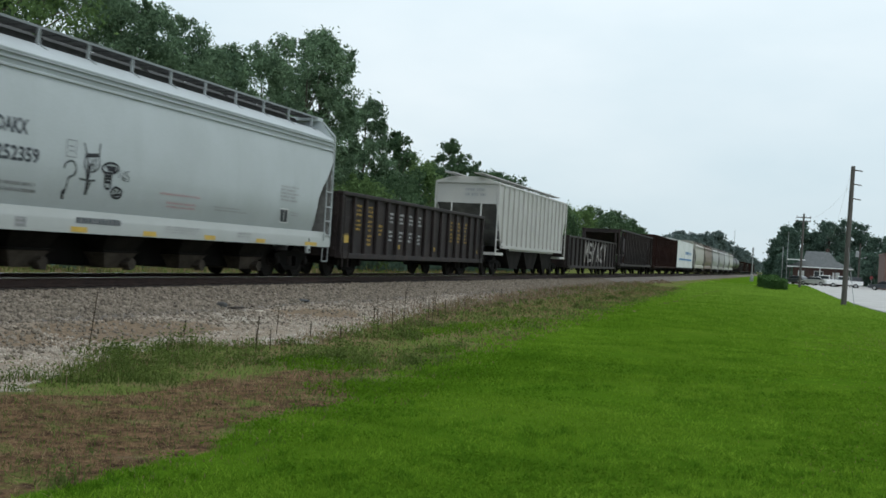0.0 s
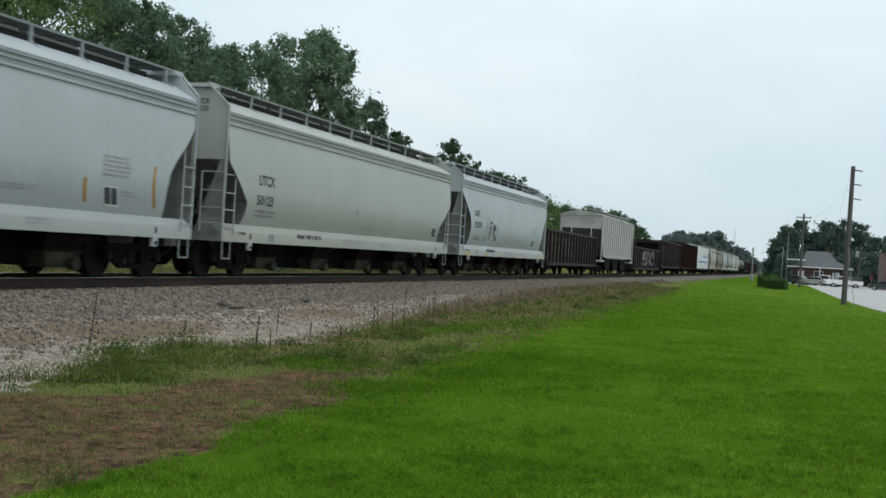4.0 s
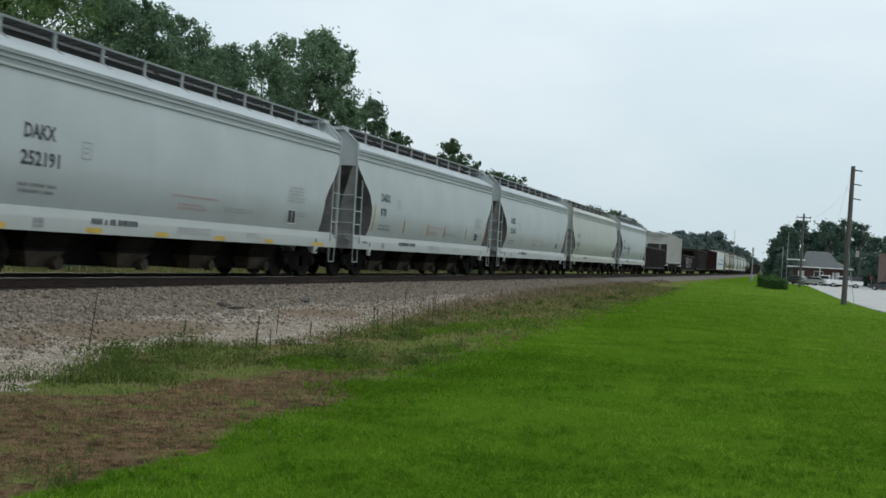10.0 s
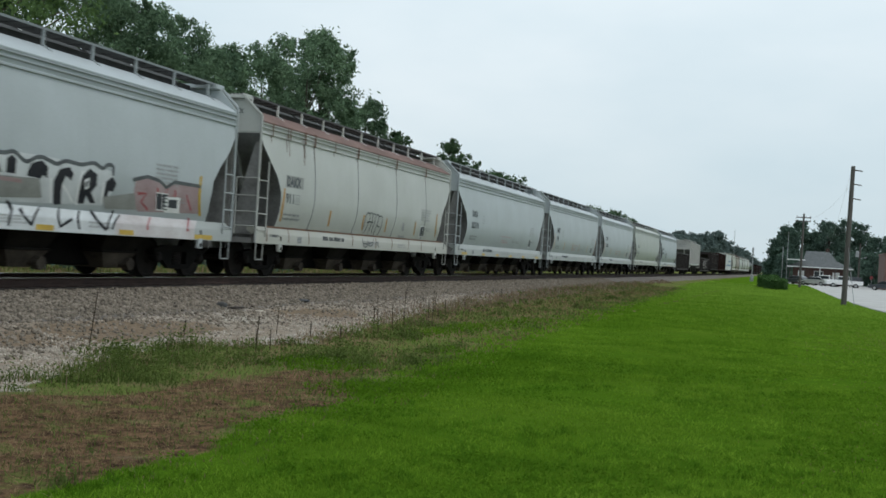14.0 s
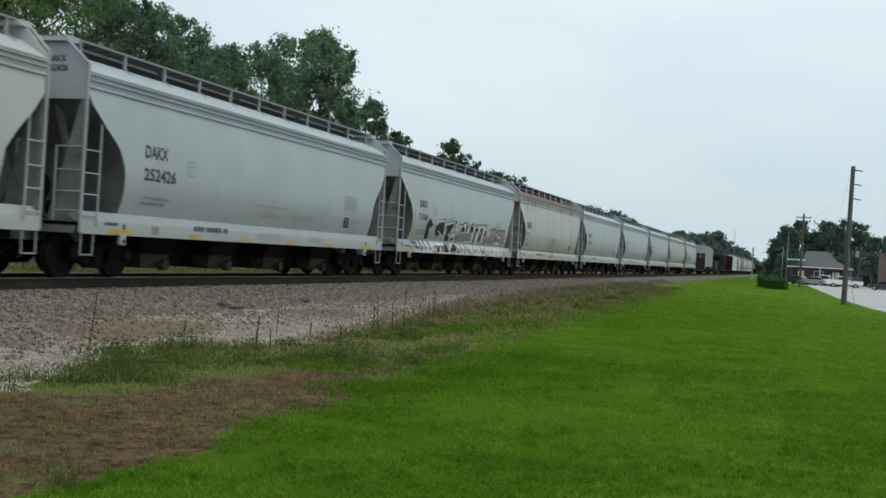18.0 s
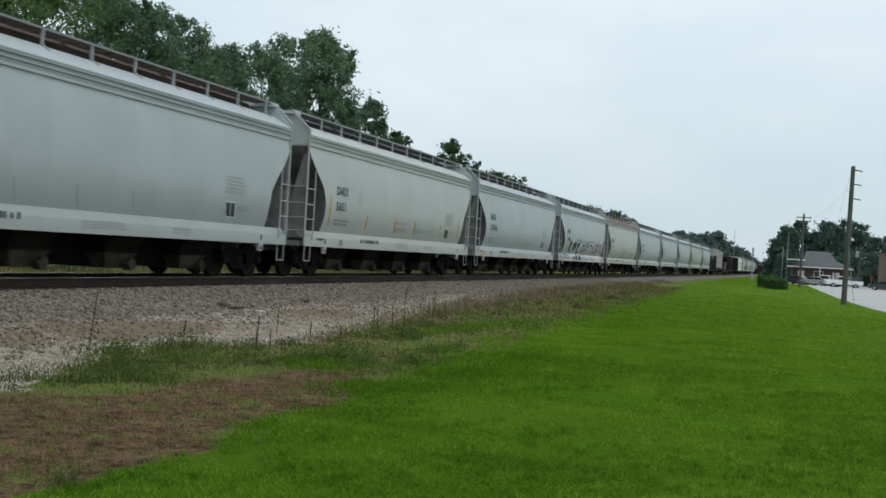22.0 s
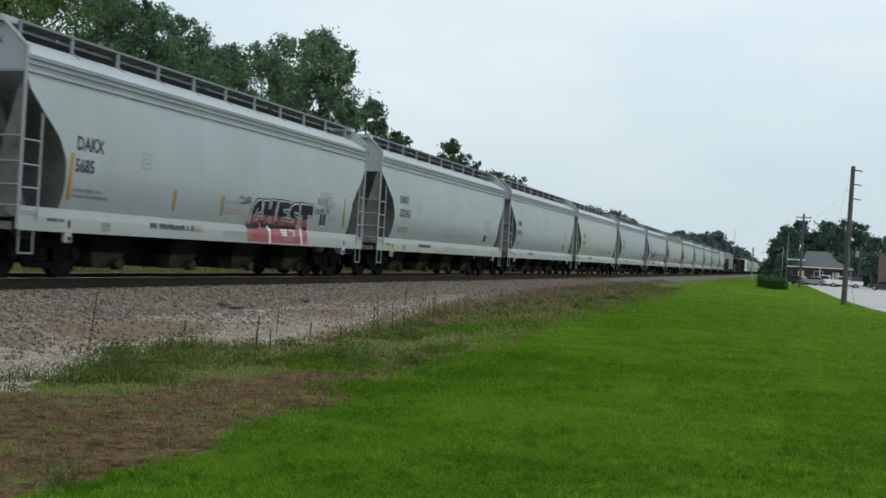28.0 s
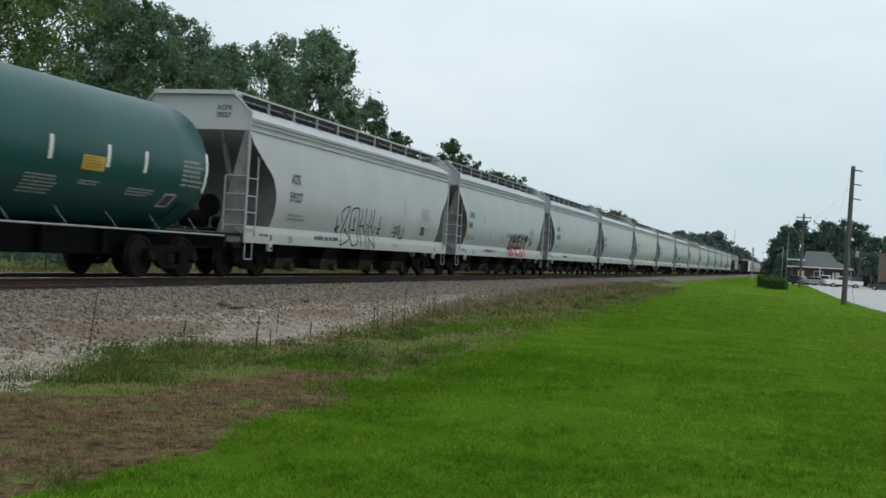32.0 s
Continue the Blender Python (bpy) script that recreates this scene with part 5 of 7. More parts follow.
        strokes(car, "graffiti", [[(7.07, 1.33), (7.06, 1.14), (7.13, 0.98), (7.51, 0.98)], [(7.49, 1.32), (7.7, 1.17), (7.66, 0.97)], [(8.06, 1.35), (8.25, 1.2), (8.21, 0.96)], [(8.43, 1.24), (8.8, 0.99)], [(8.92, 1.3), (8.82, 0.98)], [(9.45, 1.31), (9.62, 0.98), (9.94, 1.13)], [(10.06, 1.29), (10.19, 0.97)], [(10.43, 1.31), (11.03, 0.98)], [(11.14, 1.35), (11.08, 1.0)], [(7.33, 1.23), (7.29, 1.04)], [(11.37, 1.27), (11.26, 1.01)]], 0.06, on_side_high, SPRAY_BLACK, "black strokes running down the sill")
        strokes(car, "graffiti", [[(1.53, 1.27), (2.11, 1.04)], [(1.86, 1.3), (2.35, 1.02)], [(2.25, 1.31), (2.78, 1.04)], [(2.79, 1.31), (3.16, 1.02)], [(3.36, 1.29), (3.69, 1.04)]], 0.09, on_side_high, SPRAY_BLACK, "black strokes running down the sill")
        fill(car, "graffiti", [(11.9, 1.65), (12.03, 2.02), (12.53, 2.11), (12.92, 2.05), (13.21, 1.99), (13.5, 2.07), (14.6, 2.07), (14.54, 1.47), (12.01, 1.39)], on_side_low, SPRAY_PINK, "washed pink graffiti panel")
        strokes(car, "graffiti", [[(12.1, 1.75), (12.4, 1.77), (12.17, 1.59), (12.39, 1.45)], [(12.83, 1.89), (12.92, 1.48)], [(13.21, 1.96), (13.12, 1.77)], [(13.53, 1.89), (13.41, 1.46)], [(14.01, 1.82), (14.14, 1.54)], [(14.01, 1.34), (14.1, 1.08)], [(12.49, 1.27), (12.5, 1.05)]], 0.07, on_side, SPRAY_RED, "faded red graffiti strokes")
        strokes(car, "graffiti", [[(11.94, 2.01), (12.44, 2.11), (12.91, 2.06), (13.16, 1.94), (13.5, 2.08), (14.6, 2.07)]], 0.075, on_side_high, SPRAY_THIN, "dark top outline")
        fill(car, "graffiti", [(13.12, 1.75), (13.72, 1.77), (13.64, 1.43), (13.01, 1.42)], on_side_high, SPRAY_WHITE, "white data plate")
        fill(car, "graffiti", [(13.23, 1.7), (13.59, 1.71), (13.54, 1.53), (13.2, 1.53)], on_side_top, STENCIL, "dark block on the data plate")
    if number == "911":
        for o in car.children:
            if o.name.startswith("roof"):
                o.material_slots[0].link = "OBJECT"
                o.material_slots[0].material = RUST_ROOF
            if o.name.startswith("walkway_rail"):
                o.color = (0.04, 0.035, 0.035, 1)
            if o.name.startswith("bracket"):
                o.color = (0.62, 0.62, 0.60, 1)
        for y in (3.16, 6.38, 9.82, 12.92):
            strokes(car, "seam", [[(y + 0.05, 1.32 + 0.19 * k) for k in range(13)]], 0.035, straight_up, STENCIL, "dark weld seam with run-down dirt")
            strokes(car, "rust_streak", [[(y + 0.02, 3.62), (y + 0.02, 3.92)]], 0.09, lambda u, v: (1.59, u, v), RUST)
        for y, z in ((0.57, 3.45), (1.45, 3.3), (1.61, 3.2), (2.52, 3.05), (2.58, 3.25), (3.22, 3.2), (6.44, 3.3), (9.9, 3.4), (12.98, 3.35), (4.6, 3.5), (8.1, 3.52)):
            strokes(car, "rust_streak", [[(y, z), (y + 0.015, 3.62)]], 0.035, straight_up, RUST)
            strokes(car, "rust_streak", [[(y, 3.62), (y, 3.92)]], 0.05, lambda u, v: (1.597, u, v), RUST)
        for y in (0.62, 1.9, 3.2, 6.42, 8.4, 9.9, 11.6, 12.98):
            strokes(car, "rust_streak", [[(y, 1.31), (y + 0.02, 1.18), (y + 0.02, 0.95)]], 0.045, on_side, RUST)
        strokes(car, "rust_streak", [[(0.6, 1.315), (LEN - 0.5, 1.315)]], 0.05, on_side, RUST, "rusty line along the sill")
        patch(car, "letter_patch", 1.54, 2.62, 2.38, 2.70, on_side_low, PRIMER, label="grey repainted patch behind the letters")
        strokes(car, "graffiti", rounded([[(7.2, 1.48), (7.34, 1.79), (7.38, 1.96), (7.55, 2.04), (7.71, 1.98), (7.73, 1.8), (7.57, 1.65), (7.47, 1.49), (7.29, 1.38)], [(7.71, 2.0), (7.86, 2.05), (7.97, 1.97), (7.97, 1.79), (7.83, 1.61), (7.71, 1.45), (7.68, 1.33)], [(7.97, 1.99), (8.12, 2.03), (8.23, 1.97), (8.21, 1.8), (8.05, 1.59), (7.98, 1.42)], [(8.23, 1.95), (8.38, 2.02), (8.51, 1.98), (8.47, 1.79), (8.33, 1.61), (8.21, 1.43), (8.12, 1.32)], [(8.51, 1.94), (8.72, 1.99), (8.84, 1.91), (8.82, 1.68), (8.66, 1.47), (8.49, 1.34)], [(7.52, 1.72), (7.75, 1.76), (8.03, 1.73)], [(8.4, 1.66), (8.63, 1.62)]]), 0.04, on_side_high, SPRAY_THIN, "dark outlined bubble graffiti")
        strokes(car, "graffiti", rounded([[(7.24, 1.21), (7.29, 1.03), (7.46, 0.93), (7.68, 0.98), (7.71, 1.15)], [(7.71, 1.15), (7.77, 1.01), (7.98, 0.98), (8.17, 1.07), (8.2, 1.23)], [(7.31, 1.06), (7.66, 1.05)], [(7.79, 1.07), (8.12, 1.11)], [(8.38, 1.08), (8.49, 1.15), (8.59, 1.07)], [(8.6, 1.14), (8.57, 1.04), (8.7, 0.99)]]), 0.035, on_side_high, SPRAY_THIN, "dark bubble graffiti on the sill")
        patch(car, "primer_patch", 10.80, 11.02, 1.58, 1.86, on_side_low, STENCIL_GREY)
        patch(car, "primer_patch", 10.5, 11.15, 1.345, 1.42, on_side_low, STENCIL_GREY)
    if number in ("5655", "5685", "5651", "911"):
        for o in car.children:
            if o.name.startswith("barrel"):
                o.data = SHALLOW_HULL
            if o.name.startswith("end_panel"):
                o.data = HIGH_PANELS[o.data.vertices[0].co.y > 5]
    if number == "5655":
        for o in car.children:
            if o.name.startswith(("running_board", "hatch_coaming", "hatch_cover")):
                o.material_slots[0].link = "OBJECT"
                o.material_slots[0].material = RUST_DARK
    if number == "5655":
        for y in (3.5, 5.28, 7.05, 8.9):
            strokes(car, "reflector_ghost", [[(y - 0.02, 1.4), (y, 1.58), (y + 0.02, 1.76)]], 0.055, on_side_low, STENCIL_GREY, "dark glue mark of a lost reflector")


# ---- the other cars of the train ----

def open_car(name, label, s16, length, z0, z1, ribs, mat, slope=0.0):
    """A gondola or open hopper: ribbed sides, a top rail, and a floor. slope: how far the sloped end sheets of a hopper stand in."""
    car = thing(name, label, "rail car", pose(TRACK, 0, RAIL), "cars of the freight train")
    for s in (1, -1):
        bm = box(bmesh.new(), min(s * 1.36, s * 1.42), max(s * 1.36, s * 1.42), slope, length - slope, z0, z1)
        part("side_wall", bm, mat, car)
        rib = mesh_of(boxm(min(s * 1.42, s * 1.53), max(s * 1.42, s * 1.53), 0, 0.16, z0 + 0.05, z1 - 0.1, 0.02), "rib", mat)
        for i in range(ribs):
            part("rib", rib, None, car, "", pose(0, slope + i * (length - 2 * slope - 0.16) / (ribs - 1), 0))
        part("top_rail", boxm(min(s * 1.33, s * 1.55), max(s * 1.33, s * 1.55), -0.02, length + 0.02, z1 - 0.12, z1, 0.02), mat, car)
        part("bottom_sill", boxm(min(s * 1.36, s * 1.56), max(s * 1.36, s * 1.56), 0.0, length, z0 - 0.04, z0 + 0.12, 0.01), mat, car)
    for y, d in ((0.0, 1), (length, -1)) if slope else ():
        part("slope_sheet", prismm([(y + d * 0.3, z1 - 0.3), (y + d * slope, z0 + 0.9), (y + d * (slope + 0.1), z0 + 0.9), (y + d * 0.45, z1 - 0.3)], 0, -1.35, 1.35), mat, car, "sloped end sheet")
        part("end_beam", boxm(-1.5, 1.5, y - 0.06, y + 0.06, z1 - 0.3, z1 - 0.02), mat, car)
        for k in range(2):
            for s in (1, -1):
                part("corner_post", boxm(s * 1.42 - 0.07, s * 1.42 + 0.07, y + d * slope * k * 0.5 - 0.07, y + d * slope * k * 0.5 + 0.07, z0, z1 - 0.1), mat, car)
    for y in () if slope else (0.0, length):
        bm = boxm(-1.4, 1.4, y - 0.05, y + 0.05, z0, z1 - 0.02)
        for k in range(4):
            z = z0 + 0.2 + (z1 - z0 - 0.4) * k / 3
            box(bm, -1.36, 1.36, y - 0.11, y + 0.11, z, z + 0.1)
        part("end_wall", bm, mat, car)
    part("floor", boxm(-1.4, 1.4, 0.05, length - 0.05, z0 + 0.05, z0 + 0.2), mat, car)
    # sill box widened and black, to imitate the shade under the car
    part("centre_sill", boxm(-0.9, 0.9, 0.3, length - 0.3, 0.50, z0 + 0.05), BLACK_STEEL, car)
    for y, d in ((0.0, -1), (length, 1)):
        coupler(car, y, d)
        truck(car, y - d * 1.75)
        for s in (1, -1):
            lad = bmesh.new()
            for k in range(4):
                z = z0 + 0.15 + (z1 - z0 - 0.4) * k / 3
                tube(lad, (s * 1.57, y - d * 0.1, z), (s * 1.57, y - d * 0.55, z), 0.016, 6)
            for yy in (0.1, 0.55):
                tube(lad, (s * 1.57, y - d * yy, z0 - 0.3), (s * 1.57, y - d * yy, z1 - 0.2), 0.018, 6)
            part("ladder", lad, mat, car)
    CARS.append((car, s16))
    return car


def on_rib(u, v):
    return (1.536, u, v)


gon = open_car("gondola_car", "near-black gondola car with faded yellow and white lettering", 144.6, 15.9, 0.62, 2.58, 17, GONDOLA)
def on_wall(u, v):
    return (1.426, u, v)


BAY = (15.9 - 0.16) / 16
for k, (bay, z, mt) in enumerate(((1, 2.05, YELLOW_MARK), (2, 2.05, YELLOW_MARK), (1, 1.6, YELLOW_MARK), (2, 1.6, YELLOW_MARK), (3, 1.5, YELLOW_MARK), (2, 1.15, YELLOW_MARK), (4, 1.95, STENCIL_GREY), (5, 1.95, STENCIL_GREY), (6, 1.95, STENCIL_GREY), (7, 1.95, STENCIL_GREY), (4, 1.35, STENCIL_GREY), (5, 1.35, STENCIL_GREY), (6, 1.35, STENCIL_GREY), (7, 1.3, STENCIL_GREY), (11, 1.95, YELLOW_MARK), (12, 1.95, YELLOW_MARK), (13, 1.95, YELLOW_MARK), (11, 1.5, YELLOW_MARK), (13, 1.5, YELLOW_MARK), (12, 1.5, YELLOW_MARK))):
    bars(gon, bay * BAY + 0.30, bay * BAY + 0.86, z - 0.2, z + 0.2, 3, on_wall, mt, 60 + k, "faded_letter")
for bay in (5, 9, 15):
    patch(gon, "small_plate", bay * BAY + 0.35, bay * BAY + 0.6, 0.95, 1.1, on_wall, YELLOW_MARK)
patch(gon, "yellow_panel", 0.30, 0.85, 1.05, 1.32, on_wall, REFLECT_Y, label="yellow panel")

gon2 = open_car("gondola_car", "dark brown gondola car with white graffiti", 179.7, 18.7, 0.5, 2.42, 15, GONDOLA)
r = random.Random(3)
for k, shape in enumerate(([(0, 0), (0.1, 1), (0.5, 0.4), (0.9, 1), (1, 0)], [(0.9, 0.9), (0.2, 1), (0.1, 0.6), (0.8, 0.4), (0.8, 0.05), (0, 0.1)], [(0, 1), (0.1, 0), (0.2, 0.5), (0.9, 1)], [(0.1, 0), (0.4, 1), (0.9, 0), (0.6, 0.4), (0.2, 0.35)], [(0.8, 1), (0.1, 0.8), (0.1, 0.1), (0.9, 0)], [(0, 1), (0.5, 0.5), (1, 1), (0.5, 0.5), (0.5, 0)])):
    y = 5.6 + k * 1.45
    strokes(gon2, "graffiti", [[(y + 1.1 * u + 0.1 * r.random(), 0.85 + 1.15 * v + 0.15 * r.random()) for u, v in shape]], 0.24, on_rib, SPRAY_WASHED, "washed-out pale graffiti letter")
black = open_car("open_hopper_car", "black high-sided open hopper car", 200.6, 20.4, 0.75, 3.55, 15, GONDOLA, 3.4)
for s in (1, -1):
    part("end_stanchion", boxm(s * 1.2 - 0.06, s * 1.2 + 0.06, -0.5, -0.38, 0.8, 3.5), GONDOLA, black)
brown = open_car("open_hopper_car", "rusty brown high-sided open hopper car", 222.8, 20.6, 0.75, 3.9, 15, BROWN_CAR, 2.4)

# the older ribbed hopper with open ends
old = thing("ribbed_hopper_car", "off-white ribbed covered hopper car with open ends", "rail car", pose(TRACK, 0, RAIL), "cars of the freight train")
OL, OLD_WHITE = 15.9, (0.50, 0.49, 0.475)
ob_bm = bmesh.new()
sec = [(0.0, 3.25), (0.0, 4.18), (OL, 4.18), (OL, 3.25), (OL - 1.1, 1.35), (1.1, 1.35)]
prism(ob_bm, [(0.03, 3.25), (0.03, 4.17), (OL - 0.03, 4.17), (OL - 0.03, 3.25), (OL - 2.9, 1.2), (2.9, 1.2)], 0, -1.40, 1.40)
hull = mesh_of(ob_bm, "barrel", PAINT)
hull.materials.append(GRIME_SHADE)
# slope sheets get the paint that holds grime and the recess's shade
for f in hull.polygons:
    f.material_index = 1 if 0.2 < abs(f.normal.y) < 0.98 else 0
part("barrel", hull, None, old)
for s in (1, -1):
    part("side_sheet", prismm(sec, 0, min(s * 1.40, s * 1.45), max(s * 1.40, s * 1.45)), PAINT, old)
part("roof", prismm([(-1.5, 4.16), (-1.5, 4.22), (-0.7, 4.46), (0.7, 4.46), (1.5, 4.22), (1.5, 4.16)], 1, -0.05, OL + 0.05), PAINT, old)
for s in (1, -1):
    for i in range(17):
        y = 0.02 + i * (OL - 0.14) / 16
        z0 = max(1.35, 3.25 - (min(y, OL - y) / 1.1) * 1.9)
        part("rib", boxm(min(s * 1.45, s * 1.53), max(s * 1.45, s * 1.53), y, y + 0.12, z0, 4.17), PAINT, old)
    part("bottom_sill", boxm(min(s * 1.42, s * 1.54), max(s * 1.42, s * 1.54), 1.05, OL - 1.05, 1.28, 1.42), PAINT, old)
    part("running_board", boxm(min(s * 0.5, s * 0.9), max(s * 0.5, s * 0.9), -0.7, OL + 0.7, 4.56, 4.60), PAINT, old)
    for y, d in ((0.0, -1), (OL, 1)):
        pt = tubes([(s * 1.48, y, 0.95), (s * 1.48, y, 3.3)], 0.04)
        tube(pt, (s * 0.7, y, 1.05), (s * 0.7, y, 3.3), 0.04)
        for z in (1.2, 1.65, 2.1, 2.55):
            tube(pt, (s * 1.48, y, z), (s * 1.48, y - d * 0.5, z), 0.02)
        part("end_post", pt, PAINT, old)
for y, d in ((0.0, -1), (OL, 1)):
    part("end_platform", boxm(-1.5, 1.5, min(y + d * 0.1, y - d * 1.3), max(y + d * 0.1, y - d * 1.3), 0.95, 1.08), PAINT, old)
    coupler(old, y, d)
    truck(old, y - d * 1.5)
for i in range(3):
    y = OL / 2 + (i - 1) * 3.7
    ch = bmesh.new()
    prism(ch, [(y - 1.84, 1.36), (y + 1.84, 1.36), (y + 0.75, 0.34), (y - 0.75, 0.34)], 0, -1.3, 1.3)
    part("chute", ch, CHUTE, old, "dark discharge chute")
bars(old, -0.1, 0.9, 3.5, 3.95, 2, lambda u, v: (u, -0.006, v), STENCIL_GREY, 3)
# black block added to darken the gaps between the chutes like shade
part("centre_sill", boxm(-0.6, 0.6, 1.6, OL - 1.6, 0.34, 1.34, 0.02), BLACK_STEEL, old, "black sill block that fills in the shade between the chutes")
paint_car(old, OLD_WHITE)
CARS.append((old, 162.8))

# the white box car
bx = thing("box_car", "white box car with blue lettering and brown ends", "rail car", pose(TRACK, 0, RAIL), "cars of the freight train")
BL = 21.0
part("side_wall", boxm(1.38, 1.46, 0, BL, 0.85, 4.05), PAINT, bx)
part("side_wall", boxm(-1.46, -1.38, 0, BL, 0.85, 4.05), PAINT, bx)
part("roof", prismm([(-1.5, 4.05), (0, 4.3), (1.5, 4.05), (1.5, 4.0), (-1.5, 4.0)], 1, -0.03, BL + 0.03), PAINT, bx)
for y in (0.03, BL - 0.03):
    e = boxm(-1.44, 1.44, y - 0.04, y + 0.04, 0.85, 4.02)
    for k in range(7):
        box(e, -1.36, 1.36, y - 0.09, y + 0.09, 1.1 + k * 0.4, 1.26 + k * 0.4)
    part("end_wall", e, BROWN_CAR, bx, "rusty brown corrugated end")
part("door", boxm(1.46, 1.52, 8.7, 12.3, 0.9, 3.95, 0.02), PAINT, bx)
for k in range(10):
    part("side_post", boxm(1.46, 1.49, 0.8 + k * 2.05, 0.9 + k * 2.05, 0.9, 3.95), PAINT, bx)
part("sill", boxm(-1.45, 1.45, 0.1, BL - 0.1, 0.62, 0.87), BLACK_STEEL, bx)
paint_car(bx, (0.80, 0.81, 0.81))
patch(bx, "blue_band", 2.0, 18.5, 1.75, 1.95, lambda u, v: (1.53, u, v), BLUE_LOGO)
bars(bx, 9.5, 18.0, 2.2, 2.9, 1, lambda u, v: (1.53, u, v), BLUE_LOGO, 8, "blue_lettering")
for y, d in ((0.0, -1), (BL, 1)):
    coupler(bx, y, d)
    truck(bx, y - d * 2.2)
CARS.append((bx, 246.4))


# ---- tank cars ----
def tank_car(name, label, s16, length, mat, detail):
    """length: between the tank's heads; origin under the tail head."""
    car = thing(name, label, "rail car", pose(TRACK, 0, RAIL), "cars of the freight train")
    bm = bmesh.new()
    R, zc, N = 1.46, 2.50, 40
    rings = []
    prof = [(0.0, 0.0), (0.06, 0.35), (0.16, 0.60), (0.32, 0.82), (0.5, 0.94), (0.68, 1.0)]
    line = [(y, k * R) for y, k in prof] + [(length * i / 8, R) for i in range(1, 8)] + [(length - y, k * R) for y, k in prof[::-1]]
    for y, rr in line:
        if rr == 0:
            rings.append([bm.verts.new((0, y, zc))])
        else:
            rings.append([bm.verts.new((rr * math.cos(2 * math.pi * i / N), y, zc + rr * math.sin(2 * math.pi * i / N))) for i in range(N)])
    for a, b in zip(rings[:-1], rings[1:]):
        for i in range(N):
            j = (i + 1) % N
            if len(a) == 1:
                bm.faces.new((a[0], b[j], b[i]))
            elif len(b) == 1:
                bm.faces.new((a[i], a[j], b[0]))
            else:
                bm.faces.new((a[i], a[j], b[j], b[i]))
    part("tank", mesh_of(bm, "tank", mat, 40), None, car)
    for y, d in ((0.0, -1), (length, 1)):
        sill = boxm(-0.34, 0.34, min(y + d * 0.55, y - d * 3.2), max(y + d * 0.55, y - d * 3.2), 0.68, 1.02, 0.02)
        box(sill, -1.4, 1.4, min(y + d * 0.42, y + d * 0.55), max(y + d * 0.42, y + d * 0.55), 0.72, 1.05)
        part("stub_sill", sill, BLACK_STEEL, car, "black stub sill")
        part("saddle", prismm([(-1.25, 1.65), (-0.5, 0.95), (0.5, 0.95), (1.25, 1.65), (1.0, 1.5), (0, 1.05), (-1.0, 1.5)], 1, y - d * 1.2 - 0.25, y - d * 1.2 + 0.25), mat, car)
        coupler(car, y + d * 0.1, d)
        truck(car, y - d * 1.25)
    for s in (1, -1):
        hr = tubes([(s * 1.42, 0.0, 1.02), (s * 1.42, length + 0.4, 1.02)], 0.022)
        for i in range(9):
            y = 0.8 + i * (length - 1.6) / 8
            tube(hr, (s * 1.42, y, 1.02), (s * 1.22, y - 0.15, 1.36), 0.006, 6)
        part("handrail", hr, POLE_GREY if detail else BLACK_STEEL, car, "grey safety rail along the tank")
    keel = boxm(-0.45, 0.45, 2.6, length - 2.6, 0.46, 1.06, 0.03)
    for i in range(5):
        y = 3.2 + i * (length - 6.4) / 4
        box(keel, -0.62, 0.62, y - 0.06, y + 0.06, 0.52, 1.12)
    part("under_frame", keel, BLACK_STEEL, car, "black frame and piping under the tank")
    dome = bmesh.new()
    tube(dome, (0, length / 2 - 1.8, 3.9), (0, length / 2 - 1.8, 4.35), 0.42, 18)
    tube(dome, (0, length / 2 - 1.8, 4.35), (0, length / 2 - 1.8, 4.40), 0.46, 18)
    part("valve_dome", dome, mat, car)
    plat = boxm(-1.2, 1.2, length / 2 - 3.0, length / 2 - 0.6, 3.98, 4.03)
    for sx in (-1.2, 1.2):
        tube(plat, (sx, length / 2 - 3.0, 4.03), (sx, length / 2 - 3.0, 4.75), 0.014)
        tube(plat, (sx, length / 2 - 0.6, 4.03), (sx, length / 2 - 0.6, 4.75), 0.014)
        tube(plat, (sx, length / 2 - 3.0, 4.75), (sx, length / 2 - 0.6, 4.75), 0.014)
        tube(plat, (sx, length / 2 - 3.0, 4.4), (sx, length / 2 - 0.6, 4.4), 0.012)
    part("platform", plat, mat, car)
    CARS.append((car, s16))
    return car


TL = 14.4
tank = tank_car("tank_car", "glossy dark green tank car with white reflector strips", -83.95 - TL, TL, GREEN_TANK, True)


def on_tank(u, v, lift=0.008):
    a = math.asin(max(-1, min(1, (v - 2.5) / 1.46)))
    return ((1.46 + lift) * math.cos(a), u, 2.5 + (1.46 + lift) * math.sin(a))


def on_tank_high(u, v):
    return on_tank(u, v, 0.014)


for y in (2.6, 5.0, 8.09, 9.87, 11.19):
    patch(tank, "reflector", y, y + 0.11, 2.2, 2.64, on_tank, REFLECT_W, label="white upright reflector strip")
patch(tank, "reflector", 13.68, 13.78, 1.95, 2.84, on_tank, REFLECT_W, label="white upright reflector strip")
patch(tank, "warning_sign", 9.11, 9.83, 2.10, 2.38, on_tank_high, REFLECT_Y, label="yellow warning sign with printed lines")
bars(tank, 9.15, 9.79, 2.13, 2.35, 4, lambda u, v: on_tank(u, v, 0.02), YELLOW_MARK, 2)
bars(tank, 7.63, 8.63, 1.54, 1.92, 6, on_tank, STENCIL_GREY, 12)
bars(tank, 9.18, 9.93, 1.80, 1.91, 2, on_tank, STENCIL_GREY, 13)
